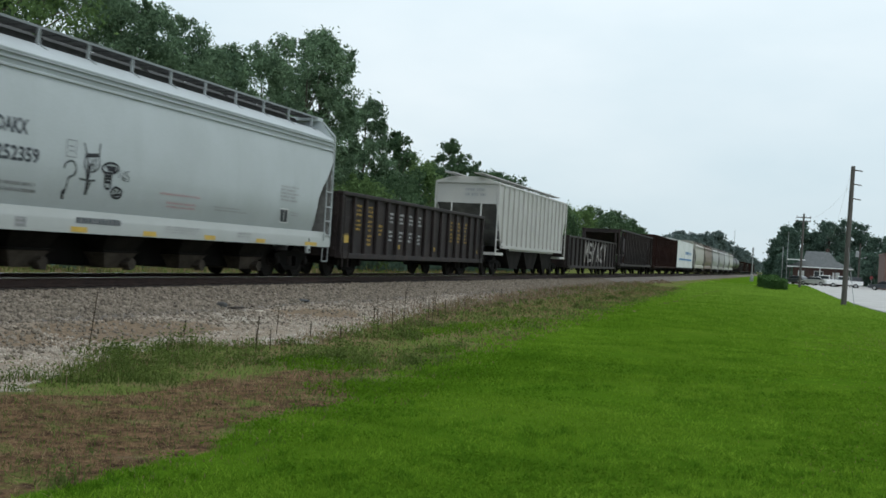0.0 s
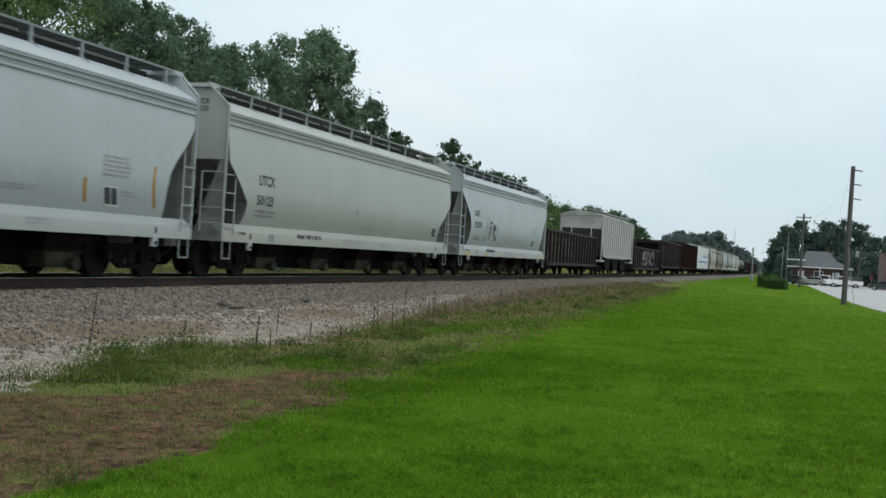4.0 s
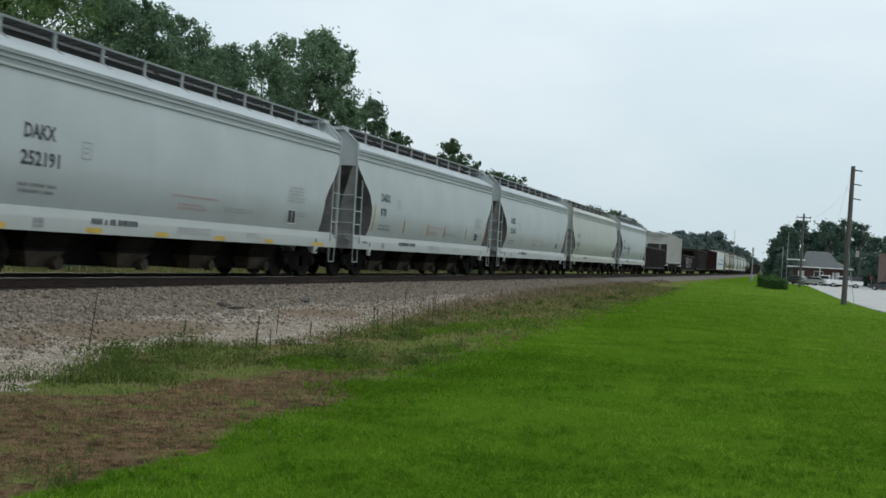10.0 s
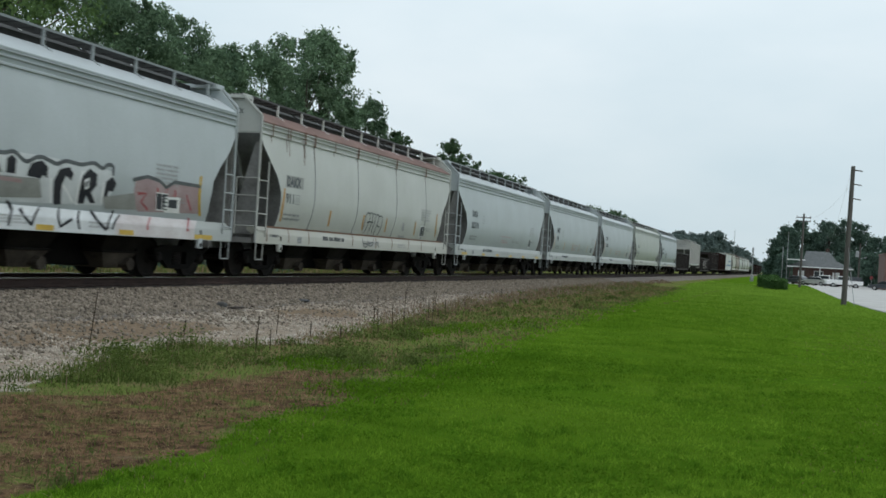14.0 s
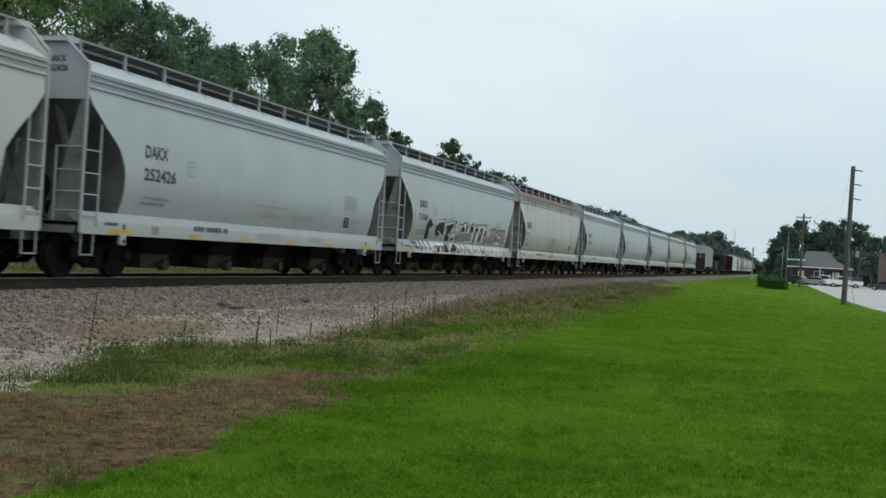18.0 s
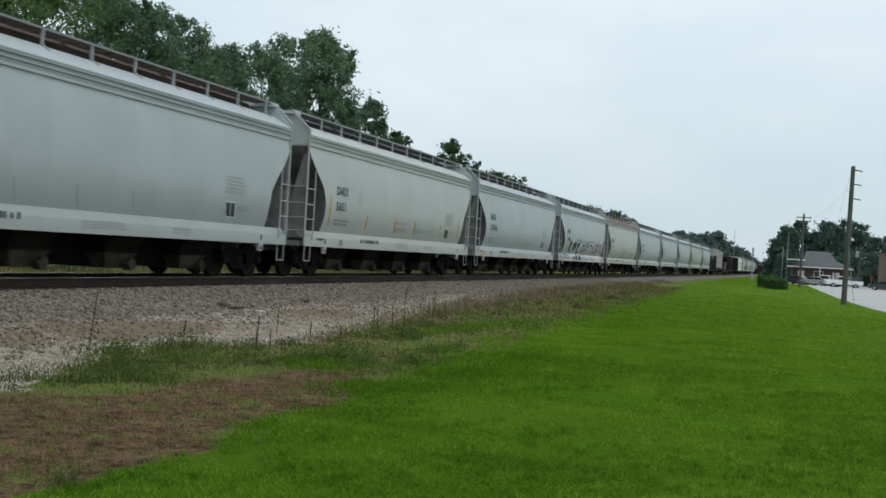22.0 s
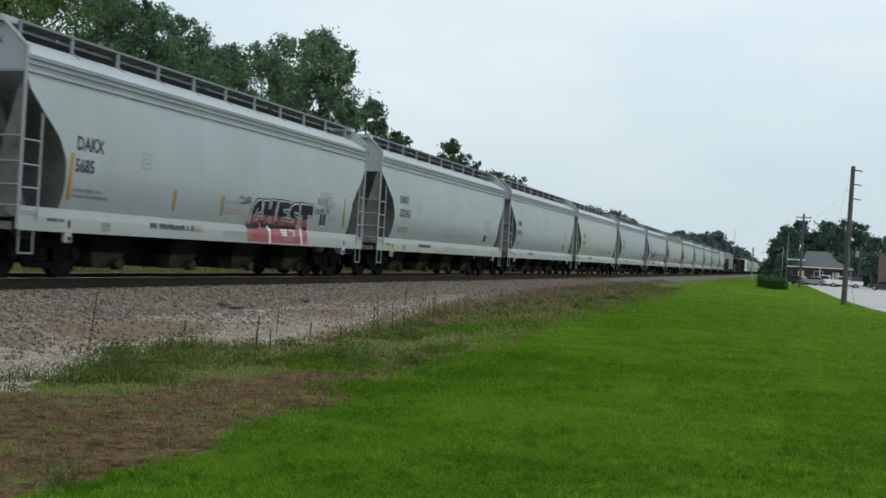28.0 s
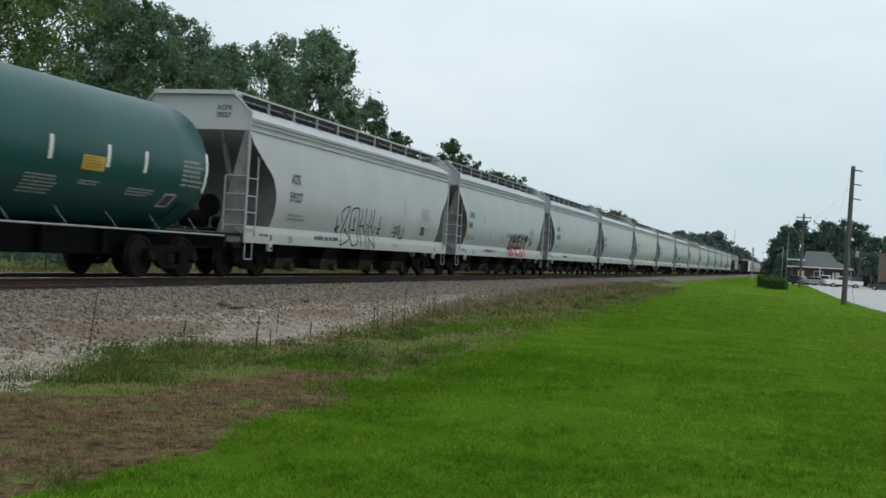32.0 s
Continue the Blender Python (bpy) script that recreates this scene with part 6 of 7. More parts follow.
bars(tank, 10.83, 11.83, 1.70, 1.88, 3, on_tank, STENCIL_GREY, 14)
bars(tank, 12.73, 13.63, 2.0, 2.62, 6, on_tank, STENCIL_GREY, 15)
patch(tank, "placard", 12.18, 12.63, 1.55, 1.85, on_tank, STENCIL_GREY, lean=0.12, label="tilted grey hazard placard")
patch(tank, "placard_face", 12.24, 12.57, 1.59, 1.81, on_tank_high, STENCIL, lean=0.10)
for k in range(2):
    tank_car("tank_car", "black tank car far up the train", 377.0 + k * 17.5, 14.6, TANK_BLACK, False)
for k in range(6):
    open_car("gondola_car", "dark weathered gondola car far up the train", 412.5 + k * 19.0, 17.4, 0.6, 2.9 + 0.5 * (k % 2), 13, (GONDOLA, BROWN_CAR)[k % 2])


# ---- trees ----
def leaf_mesh(name, centres, radii, count, size, mat, seed, flat=0.8):
    """Small bent leaf sprays scattered through soft clumps."""
    g = np.random.default_rng(seed)
    centres, radii = np.asarray(centres, float), np.asarray(radii, float)
    pick = g.choice(len(centres), count, p=radii ** 1.7 / (radii ** 1.7).sum())
    d = g.normal(size=(count, 3))
    d /= np.linalg.norm(d, axis=1)[:, None]
    rr = radii[pick] * np.clip(0.15 + 0.70 * g.random(count) ** 0.6 + 0.30 * np.abs(g.standard_normal(count)), 0, 1.7) * (1 + 0.25 * np.sin(5 * d[:, 0] + pick) + 0.2 * np.sin(9 * d[:, 2] + 2 * pick))
    p = centres[pick] + d * rr[:, None] * np.array([1, 1, flat])
    a = g.normal(size=(count, 3)) + np.array([0, 0, 0.5])
    a /= np.linalg.norm(a, axis=1)[:, None]
    b = np.cross(a, g.normal(size=(count, 3)))
    b /= np.linalg.norm(b, axis=1)[:, None]
    s = (size * (0.5 + 0.9 * g.random(count)))[:, None]
    v = np.stack([p - a * s, p + b * s * 0.40, p + a * s, p - b * s * 0.40 + np.cross(a, b) * s * 0.15], 1).reshape(-1, 3)
    return raw_mesh(name, v, np.arange(count * 4).reshape(-1, 4), mat)


def tree(x, y, height, spread, seed, mat, leaves=9000, size=0.26, low=0.25, label="", trunk_r=0.22, group="trees beside the railway", plumes=0, full=1.0):
    """A tapered trunk with limbs and a ragged crown of leaf clumps. plumes: upright leafy shoots that break the outline."""
    g = random.Random(seed)
    t = thing("tree", label or "tall dark green broadleaf tree behind the track", "tree", pose(x, y, 0, 0, 0, g.uniform(0, 360)), group)
    bm = bmesh.new()
    fork = height * max(low, 0.2)
    lean = (g.uniform(-0.4, 0.4), g.uniform(-0.4, 0.4))
    tube(bm, (0, 0, -0.1), (lean[0] * 0.5, lean[1] * 0.5, fork), trunk_r * 1.25, 9, trunk_r * 0.85)
    tube(bm, (lean[0] * 0.5, lean[1] * 0.5, fork), (lean[0], lean[1], height * 0.85), trunk_r * 0.85, 8, trunk_r * 0.2)
    part("trunk", bm, BARK, t, "grey-brown trunk")
    centres, radii = [], []
    limb = bmesh.new()
    n = 14 + int(spread)
    bottom = height * low
    for i in range(n):
        k = i / (n - 1)
        z = bottom + (height - bottom) * (0.10 + 0.80 * k)
        reach = spread * (0.25 + 0.6 * math.sin(math.pi * (0.18 + 0.72 * k)) * g.uniform(0.65, 1.1)) * (1 - 0.25 * k)
        a = i * 2.399 + g.uniform(-0.5, 0.5)
        c = (reach * math.cos(a), reach * math.sin(a), z + g.uniform(-0.5, 0.5))
        tube(limb, (lean[0] * 0.6, lean[1] * 0.6, max(fork * 0.8, fork + (z - fork) * 0.6)), c, trunk_r * 0.30, 6, trunk_r * 0.07)
        centres.append(c)
        radii.append(full * spread * g.uniform(0.16, 0.28))
        for _ in range(5):
            b = a + g.uniform(-1.1, 1.1)
            q = reach * g.uniform(0.6, 1.35)
            centres.append((q * math.cos(b), q * math.sin(b), min(height - 0.3, z + g.uniform(-0.10, 0.12) * height)))
            radii.append(spread * g.uniform(0.07, 0.16))
    for _ in range(5):
        centres.append((g.uniform(-0.22, 0.22) * spread, g.uniform(-0.22, 0.22) * spread, height - spread * g.uniform(0.08, 0.3)))
        radii.append(spread * g.uniform(0.08, 0.17))
    for _ in range(plumes):
        c, r = g.choice(list(zip(centres, radii)))
        a = g.uniform(0, 6.28)
        tip = (c[0] + math.cos(a) * r * g.uniform(0.3, 1.3), c[1] + math.sin(a) * r * g.uniform(0.3, 1.3), c[2] + r * g.uniform(0.5, 1.5))
        for k in range(4):
            f = 0.45 + 0.18 * k
            centres.append(tuple(c[m] + (tip[m] - c[m]) * f for m in range(3)))
            radii.append(spread * (0.065 - 0.010 * k))
    part("branchwork", limb, BARK, t)
    part("crown", leaf_mesh("crown", centres, radii, leaves, size, mat, seed), None, t, "ragged leafy crown")
    return t


TREES = [
    # x, y, height, spread, lighter?, leaves
    (-40.0, 36.0, 17.5, 6.5, 0, 10000), (-37.0, 43.0, 17.0, 6.0, 1, 26000), (-39.0, 50.0, 18.0, 5.6, 0, 28000), (-37.0, 55.2, 15.2, 4.2, 0, 22000), (-38.5, 62.0, 15.7, 4.2, 0, 24000), (-37.5, 66.5, 14.2, 3.2, 0, 14000),
    (-39.5, 70.5, 15.6, 4.0, 0, 16000), (-38.5, 76.0, 16.4, 4.8, 0, 18000), (-38.0, 82.0, 18.6, 5.2, 0, 26000), (-38.8, 87.0, 19.4, 4.4, 0, 26000), (-37.5, 94.0, 15.0, 3.6, 0, 16000),
    (-36.5, 100.0, 12.8, 3.4, 0, 12000), (-37.0, 107.0, 11.6, 3.8, 1, 12000), (-38.0, 115.0, 11.2, 3.8, 0, 10000), (-38.0, 123.0, 14.4, 3.6, 0, 12000), (-37.5, 128.0, 12.6, 3.6, 0, 9000), (-37.0, 134.0, 11.8, 4.6, 0, 8000), (-38.0, 141.5, 12.6, 4.4, 0, 8000),
    (-38.0, 149.0, 12.8, 5.2, 0, 8000), (-37.0, 163.0, 11.0, 5.6, 1, 7000), (-38.0, 180.0, 11.0, 6.2, 0, 7000), (-38.0, 200.0, 11.6, 6.2, 1, 7000), (-38.0, 222.0, 12.4, 6.8, 0, 7000), (-38.0, 243.0, 13.0, 6.4, 0, 6000), (-38.0, 264.0, 12.0, 6.0, 0, 5000), (-37.5, 284.0, 11.0, 5.0, 0, 5000),
]
for i, (x, y, h, sp, mid, lv) in enumerate(TREES):
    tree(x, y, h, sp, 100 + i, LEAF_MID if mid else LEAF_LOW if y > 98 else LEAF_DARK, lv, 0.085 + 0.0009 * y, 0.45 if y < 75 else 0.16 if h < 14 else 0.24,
         "lighter green leafy tree behind the track" if mid else "tall dark green broadleaf tree behind the track", plumes=70 if 40 < y < 130 else 16)
for i in range(9):
    y = 78 + i * 8.8
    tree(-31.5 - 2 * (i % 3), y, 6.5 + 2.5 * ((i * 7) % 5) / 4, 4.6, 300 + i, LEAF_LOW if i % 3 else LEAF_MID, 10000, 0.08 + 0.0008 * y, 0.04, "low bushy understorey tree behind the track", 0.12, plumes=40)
for i in range(14):
    y = 40 + i * 6.6
    tree(-30.0 - 1.6 * ((i * 5) % 3), y, 2.2 + 1.0 * ((i * 7) % 4) / 3, 2.9, 350 + i, LEAF_DEPOT, 2600, 0.09 + 0.0008 * y, 0.01, "low green brushwood behind the track", 0.06, "brushwood beside the railway")
for i in range(5):
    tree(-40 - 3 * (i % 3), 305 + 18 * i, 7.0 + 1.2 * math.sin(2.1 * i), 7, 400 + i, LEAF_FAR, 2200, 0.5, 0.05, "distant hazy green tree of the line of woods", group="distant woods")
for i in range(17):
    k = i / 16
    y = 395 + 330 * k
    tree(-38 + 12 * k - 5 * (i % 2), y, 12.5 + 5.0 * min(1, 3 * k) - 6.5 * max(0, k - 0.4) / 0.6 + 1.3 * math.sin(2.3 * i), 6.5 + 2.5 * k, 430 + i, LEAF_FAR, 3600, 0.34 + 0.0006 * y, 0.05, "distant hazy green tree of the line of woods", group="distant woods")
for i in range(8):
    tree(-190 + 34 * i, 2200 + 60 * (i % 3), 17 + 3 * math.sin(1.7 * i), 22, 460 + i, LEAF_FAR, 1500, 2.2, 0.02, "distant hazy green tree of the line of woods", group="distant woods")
for i, (x, y, h, sp) in enumerate(((-2.9, 236, 8.4, 2.6), (-0.9, 234, 11.0, 3.2), (1.5, 240, 12.6, 3.3), (4.2, 242, 10.8, 3.2), (7.0, 240, 12.7, 3.7), (10.2, 241, 13.2, 3.8), (13.0, 242, 12.4, 3.1), (17.0, 245, 10.2, 4.2), (22.0, 246, 10.4, 5.0), (28.0, 250, 10.6, 6.0), (-1.0, 228, 5.6, 2.4), (10.5, 228, 6.0, 3.6), (15.0, 226, 6.5, 4.0), (19.5, 224, 6.5, 4.0))):
    tree(x, y, h, sp, 500 + i, LEAF_DEPOT, 9500, 0.27, 0.03, "dense dark green tree behind the depot", group="trees behind the depot", plumes=8, full=1.6)

# ---- hedges on the lawn ----
def hedge(x0, x1, y0, y1, h, seed):
    t = thing("hedge", "clipped dark green hedge on the lawn", "hedge", pose((x0 + x1) / 2, (y0 + y1) / 2, 0), "hedges on the lawn")
    bm = boxm(-(x1 - x0) / 2 + 0.12, (x1 - x0) / 2 - 0.12, -(y1 - y0) / 2 + 0.12, (y1 - y0) / 2 - 0.12, 0.0, h - 0.15, 0.2)
    part("inner_growth", bm, LEAF_HEDGE, t)
    g = np.random.default_rng(seed)
    n = 9000
    p = g.uniform(-1, 1, (n, 3))
    k = np.argmax(np.abs(p), 1)
    p[np.arange(n), k] = np.sign(p[np.arange(n), k]) * g.uniform(0.86, 1.02, n)
    p *= np.array([(x1 - x0) / 2, (y1 - y0) / 2, h / 2])
    p[:, 2] += h / 2 + 0.05 * np.sin(3 * p[:, 0]) + 0.05 * np.sin(2 * p[:, 1])
    a, b = g.normal(size=(n, 3)), g.normal(size=(n, 3))
    a /= np.linalg.norm(a, axis=1)[:, None]
    b /= np.linalg.norm(b, axis=1)[:, None]
    v = np.stack([p - a * 0.09, p + b * 0.06, p + a * 0.09, p - b * 0.06], 1).reshape(-1, 3)
    part("leaves", raw_mesh("leaves", v, np.arange(n * 4).reshape(-1, 4), LEAF_HEDGE), None, t)


hedge(-2.55, -0.35, 116.5, 121.0, 1.05, 1)
hedge(-3.55, -1.35, 128.0, 134.0, 1.35, 2)


# ---- poles and masts ----
def cable(points, r, n=5):
    """One continuous thin tube along the points."""
    bm = bmesh.new()
    rings = []
    for k, p in enumerate(points):
        d = (Vector(points[min(k + 1, len(points) - 1)]) - Vector(points[max(k - 1, 0)])).normalized()
        u = d.cross(Vector((1, 0, 0))).normalized()
        w = d.cross(u)
        rings.append([bm.verts.new(Vector(p) + (u * math.cos(2 * math.pi * i / n) + w * math.sin(2 * math.pi * i / n)) * r) for i in range(n)])
    for a, b in zip(rings[:-1], rings[1:]):
        for i in range(n):
            bm.faces.new((a[i], a[(i + 1) % n], b[(i + 1) % n], b[i]))
    return bm


def utility_pole(x, y, h, lean, arms, kind, r=0.15):
    label = {"pins": "weathered wooden utility pole with three side brackets", "cross": "wooden utility pole with a crossarm", "lamp": "wooden pole with a transformer and a street lamp"}[kind]
    t = thing("utility_pole", label, "pole", pose(x, y, 0, 0, lean, 0), "poles along the road")
    bm = tube(bmesh.new(), (0, 0, -0.3), (0, 0, h), r, 12, r * 0.72)
    part("pole_shaft", bm, POLE_WOOD, t)
    for z in arms:
        if kind == "pins":
            a = bmesh.new()
            tube(a, (0.05, 0, z), (0.42, 0, z - 0.05), 0.035, 6)
            br = part("bracket", a, POLE_WOOD, t)
            i = bmesh.new()
            tube(i, (0.42, 0, z - 0.05), (0.56, 0, z - 0.07), 0.05, 8, 0.03)
            part("insulator", i, POLE_GREY, br, "grey insulator")
        else:
            part("crossarm", boxm(-0.9, 0.9, -0.07, 0.07, z - 0.06, z + 0.06, 0.01), POLE_WOOD, t)
            for sx in (-0.8, -0.3, 0.3, 0.8):
                part("insulator", tube(bmesh.new(), (sx, 0, z + 0.06), (sx, 0, z + 0.24), 0.05, 8, 0.03), POLE_GREY, t)
    if kind == "lamp":
        part("transformer", tube(bmesh.new(), (-0.35, 0, h - 2.2), (-0.35, 0, h - 1.2), 0.27, 12), POLE_GREY, t, "grey transformer can")
        lm = tubes([(0.1, 0, h - 2.4), (0.7, 0, h - 2.2)], 0.03)
        box(lm, 0.65, 1.05, -0.1, 0.1, h - 2.28, h - 2.14)
        part("lamp_arm", lm, POLE_GREY, t)
    return t


utility_pole(3.05, 70.7, 8.32, 0.7, (8.1, 7.26, 6.4), "pins", 0.17)
utility_pole(1.02, 146.0, 9.25, 0.3, (8.75, 8.3), "cross", 0.17)
utility_pole(10.05, 188.0, 7.1, 0.4, (), "lamp", 0.17)
wire = thing("overhead_wire", "thin dark service wire from the pole to the depot", "wire", pose(0, 0, 0), "overhead wires")
part("strand", cable([(3.1 + (4.6 - 3.1) * k / 8, 70.7 + (200 - 70.7) * k / 8, 8.2 - 3.6 * k / 8 - 1.6 * math.sin(math.pi * k / 8)) for k in range(9)], 0.005), POLE_GREY, wire)
wire = thing("overhead_wire", "thin dark wire between the utility poles", "wire", pose(0, 0, 0), "overhead wires")
part("strand", cable([(3.2 + (1.05 - 3.2) * k / 8, 70.7 + (146 - 70.7) * k / 8, 7.3 + 1.6 * k / 8 - 0.9 * math.sin(math.pi * k / 8)) for k in range(9)], 0.005), POLE_GREY, wire)
guy = thing("guy_wire", "thin steel guy wire beside the pole", "wire", pose(0, 0, 0), "", "")
part("wire", tubes([(3.08, 70.7, 3.9), (3.6, 69.6, 0.0)], 0.008, 5), POLE_GREY, guy)
part("guard", tubes([(3.32, 70.2, 2.0), (3.6, 69.6, 0.0)], 0.018, 6), POLE_GREY, guy, "pale guy guard")


def mast(x, y, h, r, label):
    t = thing("mast", label, "mast", pose(x, y, 0), "masts near the depot")
    part("shaft", tube(bmesh.new(), (0, 0, -0.3), (0, 0, h), r, 8, r * 0.8), POLE_GREY, t)
    part("footing", boxm(-0.3, 0.3, -0.3, 0.3, -0.1, 0.2, 0.03), POLE_GREY, t)
    return t


mast(-1.65, 205.0, 6.3, 0.07, "thin pale metal mast by the track")
mast(-0.9, 212.0, 9.2, 0.06, "thin tall metal flagpole by the depot")
mast(-20.5, 420.0, 16.5, 0.09, "thin radio mast over the far woods")
sig = thing("signal_mast", "grey railway signal mast with a lamp housing", "signal", pose(-6.4, 196.0, 0))
part("shaft", tube(bmesh.new(), (0, 0, -0.2), (0, 0, 5.6), 0.085, 10), POLE_GREY, sig)
part("lamp_housing", boxm(-0.15, 0.15, -0.16, 0.16, 4.8, 5.75, 0.05), POLE_GREY, sig, "grey signal lamp housing")
part("cabinet", boxm(-0.28, 0.28, 0.3, 0.8, -0.05, 1.0, 0.04), POLE_GREY, sig, "grey relay cabinet")

# ---- the depot ----
depot = thing("depot", "dark brick railway depot with a wide grey hipped roof", "building", pose(4.53, 205.0, 0))
DX, DY, EH = 5.24, 6.5, 3.05
wall = bmesh.new()
box(wall, -DX + 0.9, DX - 0.9, -DY + 0.9, DY - 0.9, -0.1, EH)
part("wall", wall, BRICK, depot, "dark red brick wall")
hip = bmesh.new()
low = [hip.verts.new(p) for p in ((-DX, -DY, EH), (DX, -DY, EH), (DX, DY, EH), (-DX, DY, EH))]
mid = [hip.verts.new(p) for p in ((-DX * 0.52, -DY * 0.55, EH + 1.15), (DX * 0.52, -DY * 0.55, EH + 1.15), (DX * 0.52, DY * 0.55, EH + 1.15), (-DX * 0.52, DY * 0.55, EH + 1.15))]
top = [hip.verts.new(p) for p in ((-2.3, -0.5, EH + 2.75), (1.5, -0.5, EH + 2.75), (1.5, 0.5, EH + 2.75), (-2.3, 0.5, EH + 2.75))]
for a, b in ((low, mid), (mid, top)):
    for i in range(4):
        hip.faces.new((a[i], a[(i + 1) % 4], b[(i + 1) % 4], b[i]))
hip.faces.new(low[::-1])
hip.faces.new(top)
roof_part = part("roof", hip, SHINGLE, depot, "grey flared shingle roof")
part("eave_trim", boxm(-DX - 0.05, DX + 0.05, -DY - 0.05, DY + 0.05, EH - 0.16, EH - 0.005, 0.02), TRIM, roof_part, "white eave board")
part("chimney", boxm(0.9, 1.5, -0.3, 0.3, EH + 1.8, EH + 3.3, 0.03), BRICK, roof_part)
part("porch_roof", boxm(-DX - 0.2, -DX + 2.8, -DY - 0.6, -DY + 1.5, EH + 1.0, EH + 1.16, 0.02), TRIM, depot, "white flat canopy")
for k, (x, w, z0, z1) in enumerate(((-3.0, 1.0, 1.0, 2.3), (-0.2, 1.5, 0.1, 2.4), (2.6, 1.1, 1.0, 2.3))):
    f = part("window" if k != 1 else "door", boxm(x - w / 2, x + w / 2, -DY + 0.84, -DY + 0.92, z0, z1, 0.02), TRIM, depot, "white framed window" if k != 1 else "white framed doorway")
    part("pane", boxm(x - w / 2 + 0.09, x + w / 2 - 0.09, -DY + 0.82, -DY + 0.838, z0 + 0.09, (z0 + z1) / 2 - 0.03), GLASS_DARK if k == 1 else TRIM, f)
    part("pane", boxm(x - w / 2 + 0.09, x + w / 2 - 0.09, -DY + 0.82, -DY + 0.838, (z0 + z1) / 2 + 0.03, z1 - 0.09), GLASS_DARK if k == 1 else TRIM, f)
for k in range(5):
    x = -DX + 0.4 + k * (2 * DX - 0.8) / 4
    part("post", boxm(x - 0.08, x + 0.08, -DY + 0.3, -DY + 0.46, 0.0, EH - 0.16), DARK_TRIM if k != 2 else TRIM, depot)

shop = thing("brick_building", "plain weathered red brick building at the road", "building", pose(18.3, 187.0, 0))
part("wall", boxm(-5.0, 5.0, -6, 6, -0.1, 5.4), BRICK_PALE, shop)
part("parapet", boxm(-5.1, 5.1, -6.1, 6.1, 5.4, 5.65, 0.03), BRICK_PALE, shop)
for k in range(3):
    w = part("window", boxm(-3.6 + k * 2.7, -2.2 + k * 2.7, -6.06, -5.98, 1.2, 2.9, 0.02), TRIM, shop, "white framed window")
    part("pane", boxm(-3.5 + k * 2.7, -2.3 + k * 2.7, -6.08, -6.062, 1.3, 2.8), GLASS_DARK, w)


# ---- parked vehicles ----
def vehicle(name, label, x, y, turn, body, cab, mat, length, group="parked vehicles", cap=None):
    """body and cab: side outlines as (along, up); the front is at +."""
    t = thing(name, label, "vehicle", pose(x, y, 0.045, 0, 0, turn), group)
    W2 = 0.88
    part("body", prismm(body, 1, -W2, W2, 0.05), mat, t)
    c = part("cabin", prismm(cab, 1, -W2 + 0.14, W2 - 0.14, 0.05), mat, t)
    (ax, az), (bx_, bz), (cx, cz), (dx, dz) = cab[0], cab[1], cab[2], cab[3]
    def lerp(p, q, k):
        return (p[0] + (q[0] - p[0]) * k, p[1] + (q[1] - p[1]) * k)
    lo1, hi1, hi2, lo2 = lerp(cab[0], cab[1], 0.15), lerp(cab[0], cab[1], 0.85), lerp(cab[3], cab[2], 0.85), lerp(cab[3], cab[2], 0.15)
    for s in (-1, 1):
        y0 = s * (W2 - 0.14)
        w = [(lo1[0] + 0.08, lo1[1]), (hi1[0] + 0.06, hi1[1]), (hi2[0] - 0.06, hi2[1]), (lo2[0] - 0.08, lo2[1])]
        part("side_window", prismm(w, 1, min(y0, y0 + s * 0.012), max(y0, y0 + s * 0.012)), GLASS_DARK, c, "dark side glass")
    for (p, q), d in (((cab[0], cab[1]), -1), ((cab[3], cab[2]), 1)):
        p, q = lerp(p, q, 0.12), lerp(p, q, 0.88)
        part("windscreen", prismm([p, q, (q[0] + d * 0.02, q[1]), (p[0] + d * 0.02, p[1])], 1, -W2 + 0.26, W2 - 0.26), GLASS_DARK, c, "dark windscreen glass")
    for px in (-length * 0.30, length * 0.31):
        for s in (-1, 1):
            tr = bmesh.new()
            tube(tr, (px, s * 0.66, 0.33), (px, s * 0.90, 0.33), 0.33, 18)
            wh = part("wheel", tr, TYRE, t, "black tyre")
            part("rim", tube(bmesh.new(), (px, s * 0.88, 0.33), (px, s * 0.912, 0.33), 0.2, 12), HUB, wh, "grey hubcap")
    for s in (-1, 1):
        part("headlight", boxm(length / 2 - 0.05, length / 2 + 0.02, s * 0.6 - 0.16, s * 0.6 + 0.16, 0.62, 0.76, 0.02), LAMP_GLASS, t, "clear headlight")
        part("tail_light", boxm(-length / 2 - 0.02, -length / 2 + 0.05, s * 0.66 - 0.12, s * 0.66 + 0.12, 0.62, 0.85, 0.02), TAIL_RED, t, "red tail light")
    part("bumper", boxm(length / 2 - 0.08, length / 2 + 0.08, -W2 + 0.05, W2 - 0.05, 0.34, 0.52, 0.03), POLE_GREY, t)
    if cap:
        part("bed_cap", prismm(cap, 1, -W2 + 0.06, W2 - 0.06, 0.06), CAR_DARK, t, "dark canopy over the bed")
    return t


